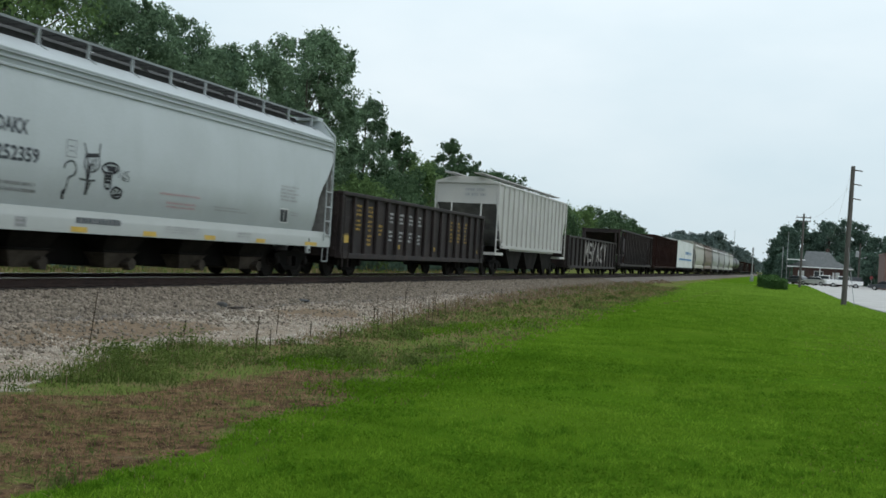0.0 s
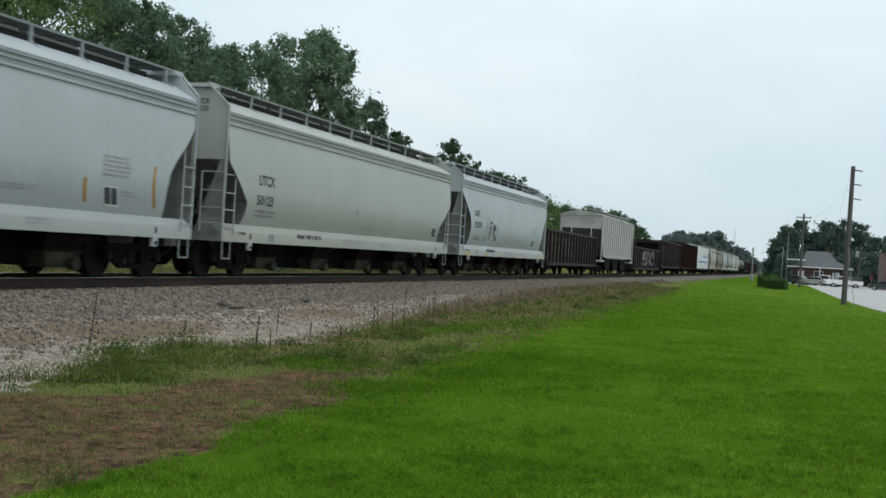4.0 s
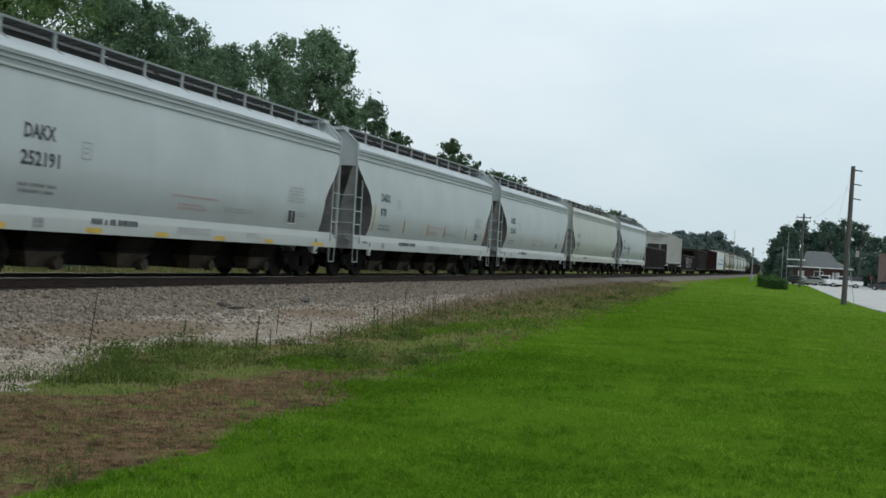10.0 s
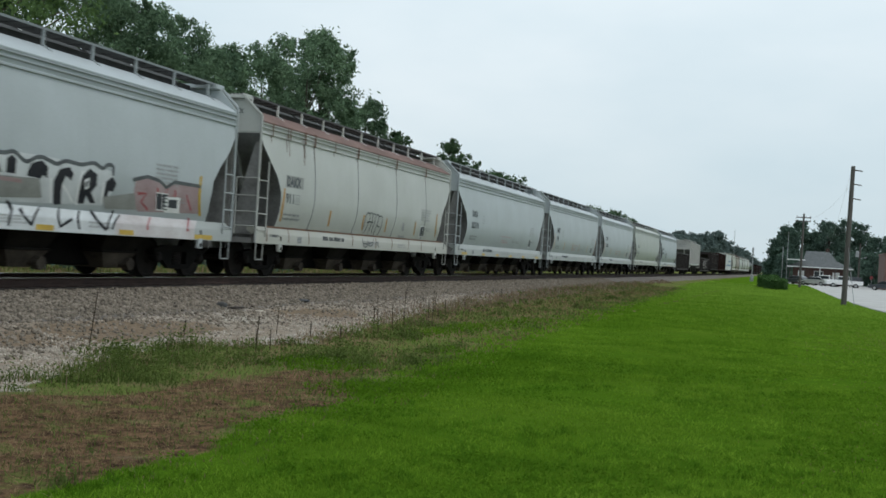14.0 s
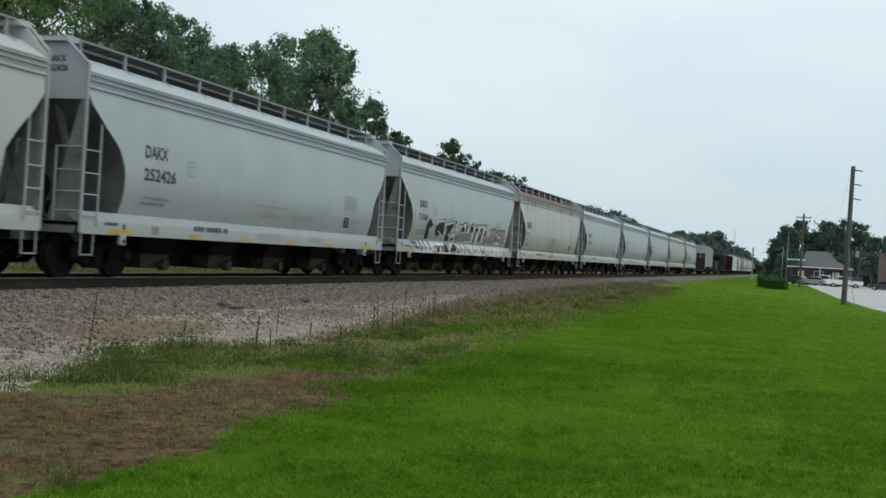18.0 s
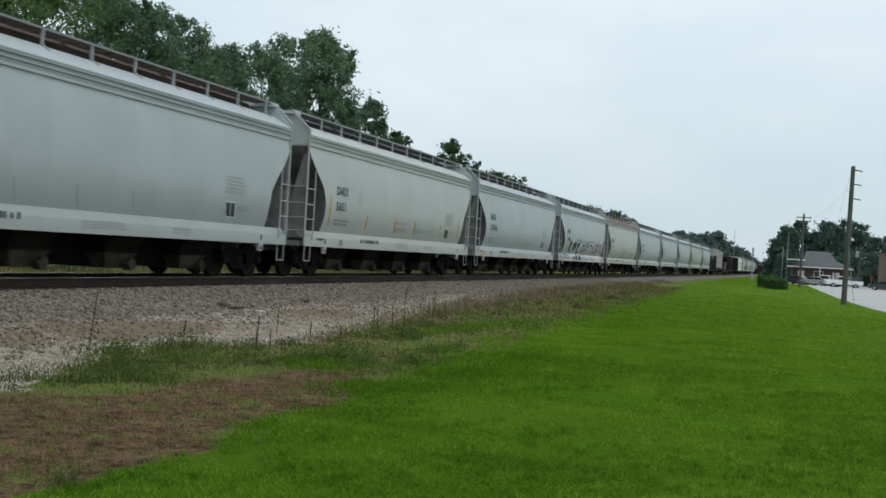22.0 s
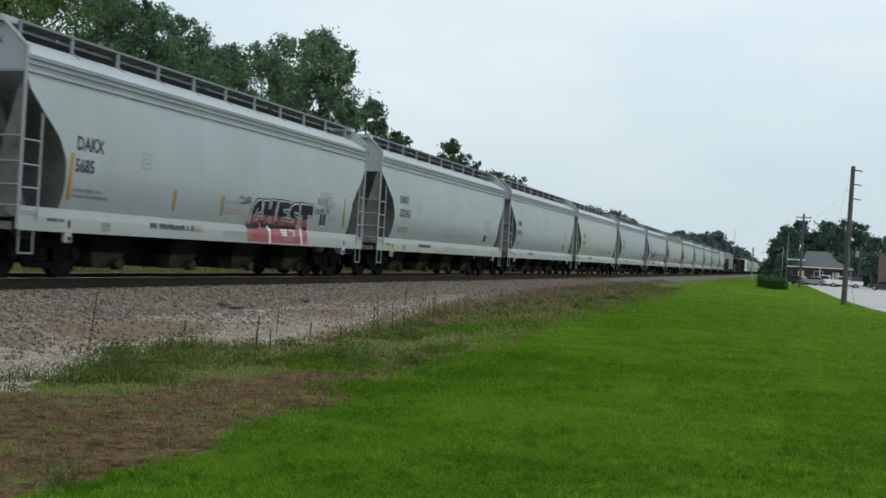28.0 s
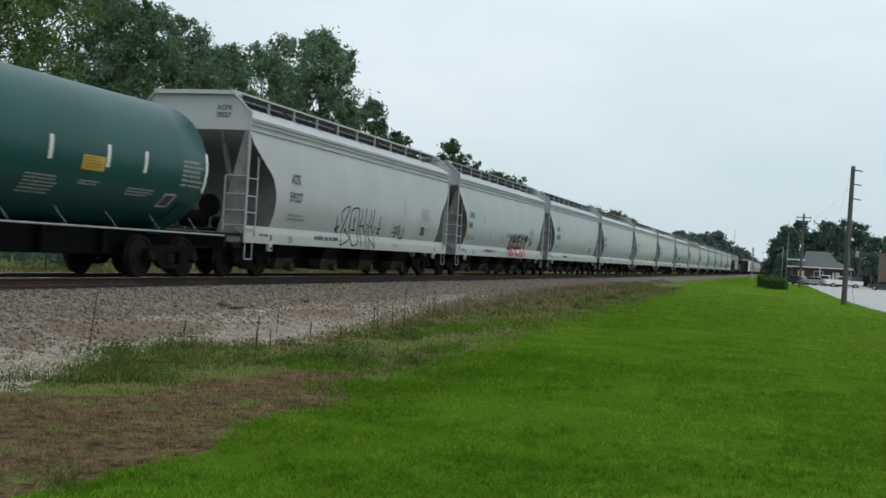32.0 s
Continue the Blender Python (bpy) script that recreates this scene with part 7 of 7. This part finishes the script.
SEDAN_B = [(-2.35, 0.30), (2.35, 0.30), (2.38, 0.66), (1.3, 0.88), (-1.6, 0.95), (-2.35, 0.86)]
SEDAN_C = [(-1.75, 0.92), (-1.0, 1.38), (0.45, 1.38), (1.25, 0.90)]
TRUCK_B = [(-2.7, 0.42), (2.7, 0.42), (2.72, 0.95), (1.4, 1.08), (-2.7, 1.05)]
TRUCK_C = [(-0.75, 1.04), (-0.6, 1.72), (0.75, 1.72), (1.45, 1.06)]
vehicle("sedan", "silver sedan parked by the depot", 3.55, 186.0, 155, SEDAN_B, SEDAN_C, CAR_SILVER, 4.7)
vehicle("sedan", "dark grey sedan parked by the depot", 0.9, 190.0, 140, SEDAN_B, SEDAN_C, CAR_DARK, 4.7)
vehicle("pickup_truck", "white pickup truck with an open bed on the apron", 5.2, 186.0, 166, TRUCK_B, TRUCK_C, CAR_WHITE, 5.4)
vehicle("pickup_truck", "white pickup truck with a dark bed canopy", 7.7, 182.0, 188, TRUCK_B, TRUCK_C, CAR_WHITE, 5.4, cap=[(-2.6, 1.06), (-2.5, 1.66), (-0.85, 1.70), (-0.8, 1.06)])
vehicle("sedan", "dark blue sedan parked on the road", 13.0, 172.0, 170, SEDAN_B, SEDAN_C, CAR_DARK, 4.7)
stop = thing("stop_sign", "red octagonal road sign on a thin post", "sign", pose(11.75, 184.0, 0.04))
part("post", tube(bmesh.new(), (0, 0, -0.1), (0, 0, 1.95), 0.035, 8), POLE_GREY, stop)
part("sign_face", prismm([(0.30 * math.cos(radians(22.5 + 45 * i)), 1.75 + 0.30 * math.sin(radians(22.5 + 45 * i))) for i in range(8)], 1, -0.05, -0.03), SIGN_RED, stop, "red octagonal sheet")


# ---- grass, weeds and stones ----
def blades(name, x, y, height, width, mat, seed, bend=0.5):
    """Single blades, each a narrow bent strip of two faces."""
    g = np.random.default_rng(seed)
    n = len(x)
    a = g.uniform(0, 2 * np.pi, n)
    z = ground_height(x, y)
    base = np.stack([x, y, z - 0.01], 1)
    wv = np.stack([np.cos(a), np.sin(a), 0 * a], 1) * (width * g.uniform(0.6, 1.3, n))[:, None] / 2
    b = g.uniform(0, 2 * np.pi, n)
    lean = np.stack([np.cos(b), np.sin(b), 0 * b], 1) * (height * bend * g.random(n))[:, None]
    up = np.array([0, 0, 1.0])
    m = base + up * (height * 0.55)[:, None] + lean * 0.35
    t = base + up * (height * g.uniform(0.75, 1.0, n))[:, None] + lean
    v = np.stack([base - wv, base + wv, m + wv * 0.7, m - wv * 0.7, t], 1).reshape(-1, 3)
    i = np.arange(n) * 5
    f = np.concatenate([np.stack([i, i + 1, i + 2], 1), np.stack([i, i + 2, i + 3], 1), np.stack([i + 3, i + 2, i + 4], 1)])
    return raw_mesh(name, v, f, mat)


def scatter(seed, n, x0, x1, y0, y1, thin):
    """Places, thinned with distance."""
    g = np.random.default_rng(seed)
    y = y0 * (y1 / y0) ** (g.random(n) ** thin)
    x = g.uniform(x0, x1, n)
    return x, y, g


def in_view(x, y):
    return (x > -0.62 * y - 2.5) & (x < 0.13 * y + 1.5)


x, y, g = scatter(1, 700000, -13, 8, 5.2, 150, 1.0)
ok = in_view(x, y) & (x - lawn_edge(y) + 0.6 * wobble(x, y) > 0.25 * g.standard_normal(len(x))) & (brown_patch(x, y) < 0.5 * g.random(len(x))) & (g.random(len(x)) > (y - 40) / 115) & (x < road_edge(y) - 0.1)
x, y = x[ok], y[ok]
tuft = 1.6 * (blotches(x, y, 0.7, 31) + blotches(x, y, 0.23, 32) + blotches(x, y, 2.4, 33) - 1.5)
h = np.random.default_rng(2).uniform(0.018, 0.042, len(x)) * np.clip(1 + 0.7 * tuft, 0.35, 2.6) * (1 + y / 60)
# paler, yellower blades take over farther off and towards the right
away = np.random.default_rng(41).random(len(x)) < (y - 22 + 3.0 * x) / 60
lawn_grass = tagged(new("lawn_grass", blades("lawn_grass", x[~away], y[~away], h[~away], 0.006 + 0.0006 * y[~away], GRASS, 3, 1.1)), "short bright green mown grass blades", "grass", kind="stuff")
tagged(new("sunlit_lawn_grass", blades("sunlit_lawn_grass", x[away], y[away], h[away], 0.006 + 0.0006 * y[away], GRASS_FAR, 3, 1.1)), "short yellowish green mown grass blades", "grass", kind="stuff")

# darker tufts standing up from the lawn
tx, ty, g = scatter(51, 5200, -6, 6, 5.4, 34, 1.0)
ok = in_view(tx, ty) & (tx > lawn_edge(ty) + 0.1) & (tx < road_edge(ty) - 0.4) & (brown_patch(tx, ty) < 0.3) & (blotches(tx, ty, 1.1, 52) + 0.5 * blotches(tx, ty, 4.0, 53) > 0.55 + 0.35 * g.random(len(tx)) + 0.06 * np.maximum(0, ty - 11))
tx, ty = np.repeat(tx[ok], 16), np.repeat(ty[ok], 16)
r = 0.020 + 0.0022 * ty
tx, ty = tx + r * g.standard_normal(len(tx)), ty + r * g.standard_normal(len(tx))
tagged(new("grass_tufts", blades("grass_tufts", tx, ty, g.uniform(0.035, 0.085, len(tx)), 0.007 + 0.0006 * ty, TUFT, 54, 1.3)), "darker green tufts standing in the mown lawn", "grass", kind="stuff")
tx, ty, g = scatter(58, 9000, -6, 6, 5.4, 40, 1.0)
ok = in_view(tx, ty) & (tx > lawn_edge(ty) + 0.1) & (tx < road_edge(ty) - 0.4) & (brown_patch(tx, ty) < 0.3) & (blotches(tx, ty, 0.9, 59) + 0.6 * blotches(tx, ty, 3.0, 60) > 0.62 + 0.4 * g.random(len(tx)))
tx, ty = np.repeat(tx[ok], 12), np.repeat(ty[ok], 12)
r = 0.026 + 0.0026 * ty
tx, ty = tx + r * g.standard_normal(len(tx)), ty + r * g.standard_normal(len(tx))
tagged(new("bright_grass_tufts", blades("bright_grass_tufts", tx, ty, g.uniform(0.03, 0.065, len(tx)), 0.008 + 0.0007 * ty, TUFT_BRIGHT, 61, 1.5)), "bright yellowish green tufts in the mown lawn", "grass", kind="stuff")
tx, ty, g = scatter(55, 26000, -31, -18.2, 17, 120, 0.9)
ok = tx < TRACK - 3.6 - 0.8 * g.random(len(tx))
tx, ty = tx[ok], ty[ok]
dry = g.random(len(tx)) < 0.5
for chosen, name, mat, label in ((dry, "far_side_straw", STRAW, "dry straw-coloured grass on the far side of the track"), (~dry, "far_side_grass", WEED, "rank olive grass on the far side of the track")):
    xx, yy = tx[chosen], ty[chosen]
    tagged(new(name, blades(name, xx, yy, g.uniform(0.10, 0.34, len(xx)) * (0.5 + blotches(xx, yy, 2.2, 56)), 0.010 + 0.0006 * yy, mat, 57, 0.8)), label, "grass", kind="stuff")

# low clover-like leaves in the lawn and rank weeds along the gravel
def leaf_scatter(name, x, y, z, size, mat, seed):
    g = np.random.default_rng(seed)
    n = len(x)
    p = np.stack([x, y, z], 1)
    a = g.normal(size=(n, 3)) * np.array([1, 1, 0.6])
    a /= np.linalg.norm(a, axis=1)[:, None]
    b = np.cross(a, g.normal(size=(n, 3)))
    b /= np.linalg.norm(b, axis=1)[:, None]
    s = (size * g.uniform(0.5, 1.4, n))[:, None]
    v = np.stack([p - a * s, p + b * s * 0.5, p + a * s, p - b * s * 0.5], 1).reshape(-1, 3)
    return raw_mesh(name, v, np.arange(n * 4).reshape(-1, 4), mat)


x, y, g = scatter(14, 110000, -7, 5, 5.6, 20, 1.0)
ok = in_view(x, y) & (x - lawn_edge(y) > -0.4) & (brown_patch(x, y) < 0.9 * g.random(len(x))) & (blotches(x, y, 0.5, 34) + blotches(x, y, 1.7, 35) > 1.15)
x, y = x[ok], y[ok]
tagged(new("lawn_clover", leaf_scatter("lawn_clover", x, y, 0.02 + 0.035 * g.random(len(x)), 0.011 + 0.0005 * y, CLOVER, 15)), "small broad leaves growing in the lawn", "weeds", kind="stuff")

# dry thatch showing through the mown grass
x, y, g = scatter(61, 120000, -3, 8, 6.5, 40, 1.0)
ok = in_view(x, y) & (x > lawn_edge(y) + 1.0) & (x < road_edge(y) - 0.3) & (g.random(len(x)) < 0.55 * np.clip(0.25 * (x + 0.5), 0, 1) * np.clip(blotches(x, y, 1.4, 62) + blotches(x, y, 4.0, 63) - 0.55, 0, 1))
x, y = x[ok], y[ok]
tagged(new("lawn_thatch", blades("lawn_thatch", x, y, g.uniform(0.02, 0.05, len(x)), 0.004 + 0.0005 * y, STRAW, 64, 1.5)), "dry straw-coloured thatch in the mown lawn", "grass", kind="stuff")

# rank clumps: middle and half width across, along, and how rank
LUSH = ((-7.5, 0.35, 11.3, 0.5, 1.2), (-6.9, 0.3, 11.4, 0.5, 1.0), (-8.1, 0.4, 11.9, 0.6, 1.1), (-9.2, 0.3, 14.0, 0.6, 1.2), (-8.9, 0.4, 15.4, 0.8, 1.0), (-7.3, 0.5, 14.4, 0.8, 1.0), (-8.2, 0.4, 13.2, 0.6, 0.9),
        (-6.7, 0.4, 15.6, 0.9, 1.1), (-6.1, 0.35, 14.9, 0.7, 0.9), (-8.2, 0.3, 10.5, 0.3, 0.8), (-4.9, 0.3, 13.1, 0.5, 0.8), (-5.7, 0.5, 17.5, 0.9, 0.8), (-7.3, 0.4, 20.2, 1.2, 0.7), (-4.6, 0.2, 6.7, 0.3, 0.5), (-8.9, 0.3, 17.0, 0.5, 0.9))
cx, cy, g = scatter(4, 7000, -12, -3, 5.5, 62, 1.0)
lush = sum(h * np.exp(-((cx - a) / b) ** 2 - ((cy - c) / d) ** 2) for a, b, c, d, h in LUSH)
drift = np.sin(2.1 * cx + 1.3 * np.sin(1.7 * cy)) + np.sin(1.6 * cy + 0.8 * cx) + 0.8 * np.sin(4.3 * cx - 3.1 * cy)
near_edge = np.exp(-((cx - gravel_edge(cy) - 1.0) / 0.7) ** 2)
ok = in_view(cx, cy) & (cx < lawn_edge(cy) + 0.4) & (cx > gravel_edge(cy) + 0.15 + 0.6 * wobble(cx, cy)) & (g.random(len(cx)) < 0.01 + 0.13 * near_edge + 0.10 * drift + 1.2 * lush - 0.30 * brown_patch(cx, cy))
cx, cy, drift = cx[ok], cy[ok], drift[ok]
k = 40
tall = np.repeat(np.clip(0.07 + 0.04 * drift + 0.20 * lush[ok], 0.03, 0.36) * g.uniform(0.6, 1.4, len(cx)), k)
wide = np.repeat(g.uniform(0.05, 0.16, len(cx)), k)
x = np.repeat(cx, k) + wide * g.standard_normal(len(cx) * k)
y = np.repeat(cy, k) + wide * g.standard_normal(len(cx) * k)
tagged(new("weeds", leaf_scatter("weeds", x, y, 0.01 + tall * g.random(len(x)) ** 0.8, 0.010 + 0.0007 * y, WEED, 6)), "rank green broad-leaved weeds along the gravel edge", "weeds", kind="stuff")
ok = g.random(len(x)) < 0.5
x, y, tall = x[ok], y[ok], tall[ok]
tagged(new("weed_grass", blades("weed_grass", x, y, 0.02 + tall * 0.9 * g.random(len(x)), 0.007 + 0.0006 * y, WEED, 16, 0.9)), "thin rank grass among the weeds", "grass", kind="stuff")

# fresh green growth where the verge meets the lawn: middle and half width across, along, and how thick
FRESH = ((-6.1, 0.45, 14.8, 0.8, 0.7), (-4.8, 0.45, 12.7, 0.6, 1.0), (-4.6, 0.40, 13.0, 0.6, 0.8), (-6.7, 0.40, 15.2, 0.7, 0.7), (-4.3, 0.50, 15.3, 0.9, 0.9), (-7.1, 0.50, 22.8, 1.6, 0.40), (-7.0, 0.50, 25.6, 1.9, 0.40), (-6.7, 0.50, 29.3, 2.2, 0.35), (-4.2, 0.40, 13.3, 0.6, 0.7), (-4.3, 0.50, 18.0, 1.2, 0.9))
x, y, g = scatter(71, 160000, -9, -3, 7, 32, 1.0)
thick = sum(h * np.exp(-((x - a) / b) ** 2 - ((y - c) / d) ** 2) for a, b, c, d, h in FRESH)
ok = in_view(x, y) & (g.random(len(x)) < 0.9 * thick * (0.35 + blotches(x, y, 0.4, 72))) & (x > gravel_edge(y) + 0.4)
x, y, thick = x[ok], y[ok], thick[ok]
tagged(new("fresh_weeds", leaf_scatter("fresh_weeds", x, y, 0.02 + 0.10 * np.clip(thick, 0, 1) * g.random(len(x)), 0.010 + 0.0006 * y, CLOVER, 73)), "fresh green broad-leaved weeds at the lawn's edge", "weeds", kind="stuff")
tagged(new("fresh_grass", blades("fresh_grass", x, y, 0.03 + 0.09 * g.random(len(x)), 0.006 + 0.0006 * y, CLOVER, 74, 1.0)), "fresh uncut green grass at the lawn's edge", "grass", kind="stuff")

x, y, g = scatter(7, 300000, -12.5, -3, 5.2, 90, 0.9)
dry = np.maximum(brown_patch(x, y), 0.3 * (np.sin(1.3 * x + 0.9 * np.sin(0.7 * y)) + np.sin(0.5 * y + x) > 0.2) * (x < lawn_edge(y) + 0.3) * (x > gravel_edge(y) - 0.3))
mottle = 3 * (blotches(x, y, 0.35, 36) + blotches(x, y, 1.1, 37) - 0.9)
ok = in_view(x, y) & (dry > 0.15 + 0.85 * g.random(len(x))) & (mottle > 1.2 * g.standard_normal(len(x)))
x, y = x[ok], y[ok]
h = np.random.default_rng(8).uniform(0.008, 0.034, len(x)) * (1 + y / 25)
tagged(new("dead_grass", blades("dead_grass", x, y, h, 0.005 + 0.0006 * y, STRAW, 9, 2.2)), "dry brown dead grass and straw", "grass", kind="stuff")

# thin tall grass gone to seed along the gravel, thicker farther on
x, y, g = scatter(23, 90000, -12.6, -5, 9.0, 110, 0.75)
ok = in_view(x, y) & (np.abs(x - gravel_edge(y) - 0.55 + 0.5 * wobble(x, y)) < (0.8 + 0.25 * (y > 22)) * g.random(len(x))) & (g.random(len(x)) < 0.85 * blotches(x, y, 0.9, 43) ** 2 + 0.45 * (y > 24))
x, y = x[ok], y[ok]
tagged(new("seeding_grass", blades("seeding_grass", x, y, 0.05 + 0.20 * g.random(len(x)) ** 1.6, 0.004 + 0.0005 * y, SEED_HEAD, 44, 0.5)), "tall thin reddish brown grass gone to seed", "grass", kind="stuff")

# thin sparse grass over the whole verge
x, y, g = scatter(17, 130000, -12.5, -3, 5.2, 90, 0.95)
ok = in_view(x, y) & (x < lawn_edge(y) + 1.2 * g.random(len(x))) & (x > gravel_edge(y) + 0.5 * wobble(x, y) - 0.3 * g.random(len(x))) & (g.random(len(x)) < 0.22 + 0.9 * blotches(x, y, 0.6, 38) ** 1.3)
x, y, green = x[ok], y[ok], g.random(ok.sum()) < 0.15 + 0.75 * blotches(x[ok], y[ok], 1.6, 39)
for chosen, name, mat, label in ((green, "verge_grass", WEED, "sparse thin green grass over the verge"), (~green, "verge_straw", STRAW, "sparse dry straw over the verge")):
    xx, yy = x[chosen], y[chosen]
    tagged(new(name, blades(name, xx, yy, np.random.default_rng(18).uniform(0.02, 0.07, len(xx)) * (1 + yy / 40), 0.005 + 0.0006 * yy, mat, 19, 1.4)), label, "grass", kind="stuff")

# tall dead dock stalks in the verge
sg = random.Random(12)
STALKS = [(-9.75, 14.1, 0.85), (-8.05, 21.6, 0.75), (-7.85, 21.9, 0.6), (-7.8, 24.4, 0.85), (-9.1, 19.0, 0.5), (-8.4, 26.0, 0.55), (-8.6, 22.8, 0.45), (-9.9, 28.5, 0.7), (-9.5, 30.0, 0.6), (-8.7, 17.4, 0.45), (-9.3, 16.0, 0.4)]
for k in range(9):
    yy = sg.uniform(14, 45)
    STALKS.append((float(gravel_edge(yy)) + sg.uniform(0.1, 1.4), yy, sg.uniform(0.25, 0.5)))
for k, (sx, sy, sh) in enumerate(STALKS):
    st = thing("dock_stalk", "tall dry brown weed stalk in the verge", "weed", pose(sx, sy, 0, sg.uniform(-4, 4), sg.uniform(-4, 4), 0), "dry weed stalks")
    part("stem", tube(bmesh.new(), (0, 0, -0.02), (0.01, 0, sh), 0.008, 6, 0.004), STALK, st)
    cs = [(0, 0, sh * (0.45 + 0.55 * i / 9)) for i in range(10)]
    part("seed_head", leaf_mesh("seed_head", cs, [0.017] * 10, 60, 0.014, STALK, 40 + k, 1.6), None, st)


def stones(name, n, x, y, z, size, seed, mat):
    """Angular stones: squashed, turned octahedra."""
    g = np.random.default_rng(seed)
    base = np.array([(1, 0, 0), (-1, 0, 0), (0, 1, 0), (0, -1, 0), (0, 0, 1), (0, 0, -1)], float)
    q = g.normal(size=(n, 3, 3))
    q, _ = np.linalg.qr(q)
    v = (base[None] * (size[:, None] * g.uniform(0.6, 1.15, (n, 6)))[:, :, None]) @ q
    v += np.stack([x, y, z], 1)[:, None, :]
    f = np.array([(0, 2, 4), (2, 1, 4), (1, 3, 4), (3, 0, 4), (2, 0, 5), (1, 2, 5), (3, 1, 5), (0, 3, 5)])
    return raw_mesh(name, v.reshape(-1, 3), (np.arange(n)[:, None, None] * 6 + f[None]).reshape(-1, 3), mat)


g = np.random.default_rng(20)
n = 44000
y = 12 * (80 / 12) ** g.random(n)
dx = 1.32 + 1.35 * g.random(n) + 2.2 * (g.random(n) < 0.35) * g.random(n) ** 1.3
z = np.interp(dx, [1.28, 1.5, 1.85, 2.5, 2.85, 3.1, 4.0, 5.2, 9.0], [0.61, 0.56, 0.48, 0.31, 0.215, 0.175, 0.06, 0.0, 0.0]) + g.uniform(-0.012, 0.018, n)
keep = g.random(n) > 0.72 * bare_dirt(TRACK + dx, y)
dx, y, z, n = dx[keep], y[keep], z[keep], int(keep.sum())
ballast_stones = tagged(new("ballast_stones", stones("ballast_stones", n, TRACK + dx, y, z, g.uniform(0.016, 0.052, n), 21, STONE)), "loose grey crushed ballast stones", "gravel", kind="stuff")
n = 18000
y = 9 * (40 / 9) ** g.random(n)
x = TRACK + 2.5 + g.random(n) * (gravel_edge(y) + 0.3 - TRACK - 2.5)
keep = (blotches(x, y, 1.3, 45) + 0.5 * blotches(x, y, 0.5, 46) - 0.5 * bare_dirt(x, y)) > 0.45
x, y, n = x[keep], y[keep], int(keep.sum())
gravel_stones = tagged(new("gravel_stones", stones("gravel_stones", n, x, y, ground_height(x, y) + 0.004, g.uniform(0.008, 0.030, n), 22, STONE_PALE)), "pale loose gravel beside the ballast", "gravel", kind="stuff")

# a few odd pieces lying on the gravel
def odd_piece(name, label, x, y, size, mat, seed):
    t = thing(name, label, "debris", pose(x, y, float(bank(x)) + (0.03 if x < -11.3 else 0.0), 0, 0, seed * 40), "odd pieces on the gravel")
    r = random.Random(seed)
    bm = bmesh.new()
    bmesh.ops.create_icosphere(bm, subdivisions=2, radius=1)
    for v in bm.verts:
        k = r.uniform(0.8, 1.12)
        v.co = Vector((v.co.x * size[0] * k, v.co.y * size[1] * k, max(v.co.z, -0.5) * size[2] * k + size[2] * 0.4))
    part("lump", bm, mat, t)


odd_piece("rock", "dark angular rock lying on the gravel", -11.63, 21.5, (0.13, 0.10, 0.08), TANK_BLACK, 1)
odd_piece("flat_stone", "pale flat stone slab lying on the gravel", -11.18, 22.4, (0.11, 0.17, 0.025), STONE_PALE, 2)
odd_piece("rag", "dark blue-grey rag lying on the ballast", -11.67, 25.8, (0.13, 0.19, 0.05), CAR_DARK, 3)
odd_piece("wood_scrap", "dark flat wood scrap lying on the ballast", -11.44, 21.8, (0.06, 0.28, 0.03), TIE, 4)

# ---- sleepers: single near the camera, joined farther off ----
sleeper_mesh = mesh_of(boxm(-1.3, 1.3, -0.115, 0.115, 0.46, 0.626, 0.015), "sleeper", TIE)
for k in range(240):
    part("sleeper", sleeper_mesh, None, ballast, "", pose(TRACK + 0.03 * math.sin(k * 1.7), 8 + k * 0.5, 0, 0, 0, 0.8 * math.sin(k * 2.3)))
far = bmesh.new()
for k in range(700):
    box(far, TRACK - 1.3, TRACK + 1.3, 128.2 + k * 0.5, 128.43 + k * 0.5, 0.46, 0.626)
tagged(part("sleepers_far", far, TIE, ballast), kind="stuff")


def motions():
    """The train rolls away along +y, slowing a little; the wheels of the near cars turn."""
    def place(t):
        return 6.9146 * (t - 16) - 0.01328 * (t - 16) ** 2
    times = [float(k) for k in range(33)]
    ticks = [k / 15 for k in range(481)]
    for car, s16 in CARS:
        walk(car, [(t, pose(TRACK, s16 + place(t), RAIL)) for t in times])
        if s16 < 145:
            for axle in car.children_recursive:
                if axle.name.startswith("wheelset"):
                    y = axle.matrix_basis.translation.y
                    walk(axle, [(t, Matrix.Translation((0, y, WHEEL_R)) @ Matrix.Rotation(-place(t) / WHEEL_R, 4, "X")) for t in ticks])


motions()
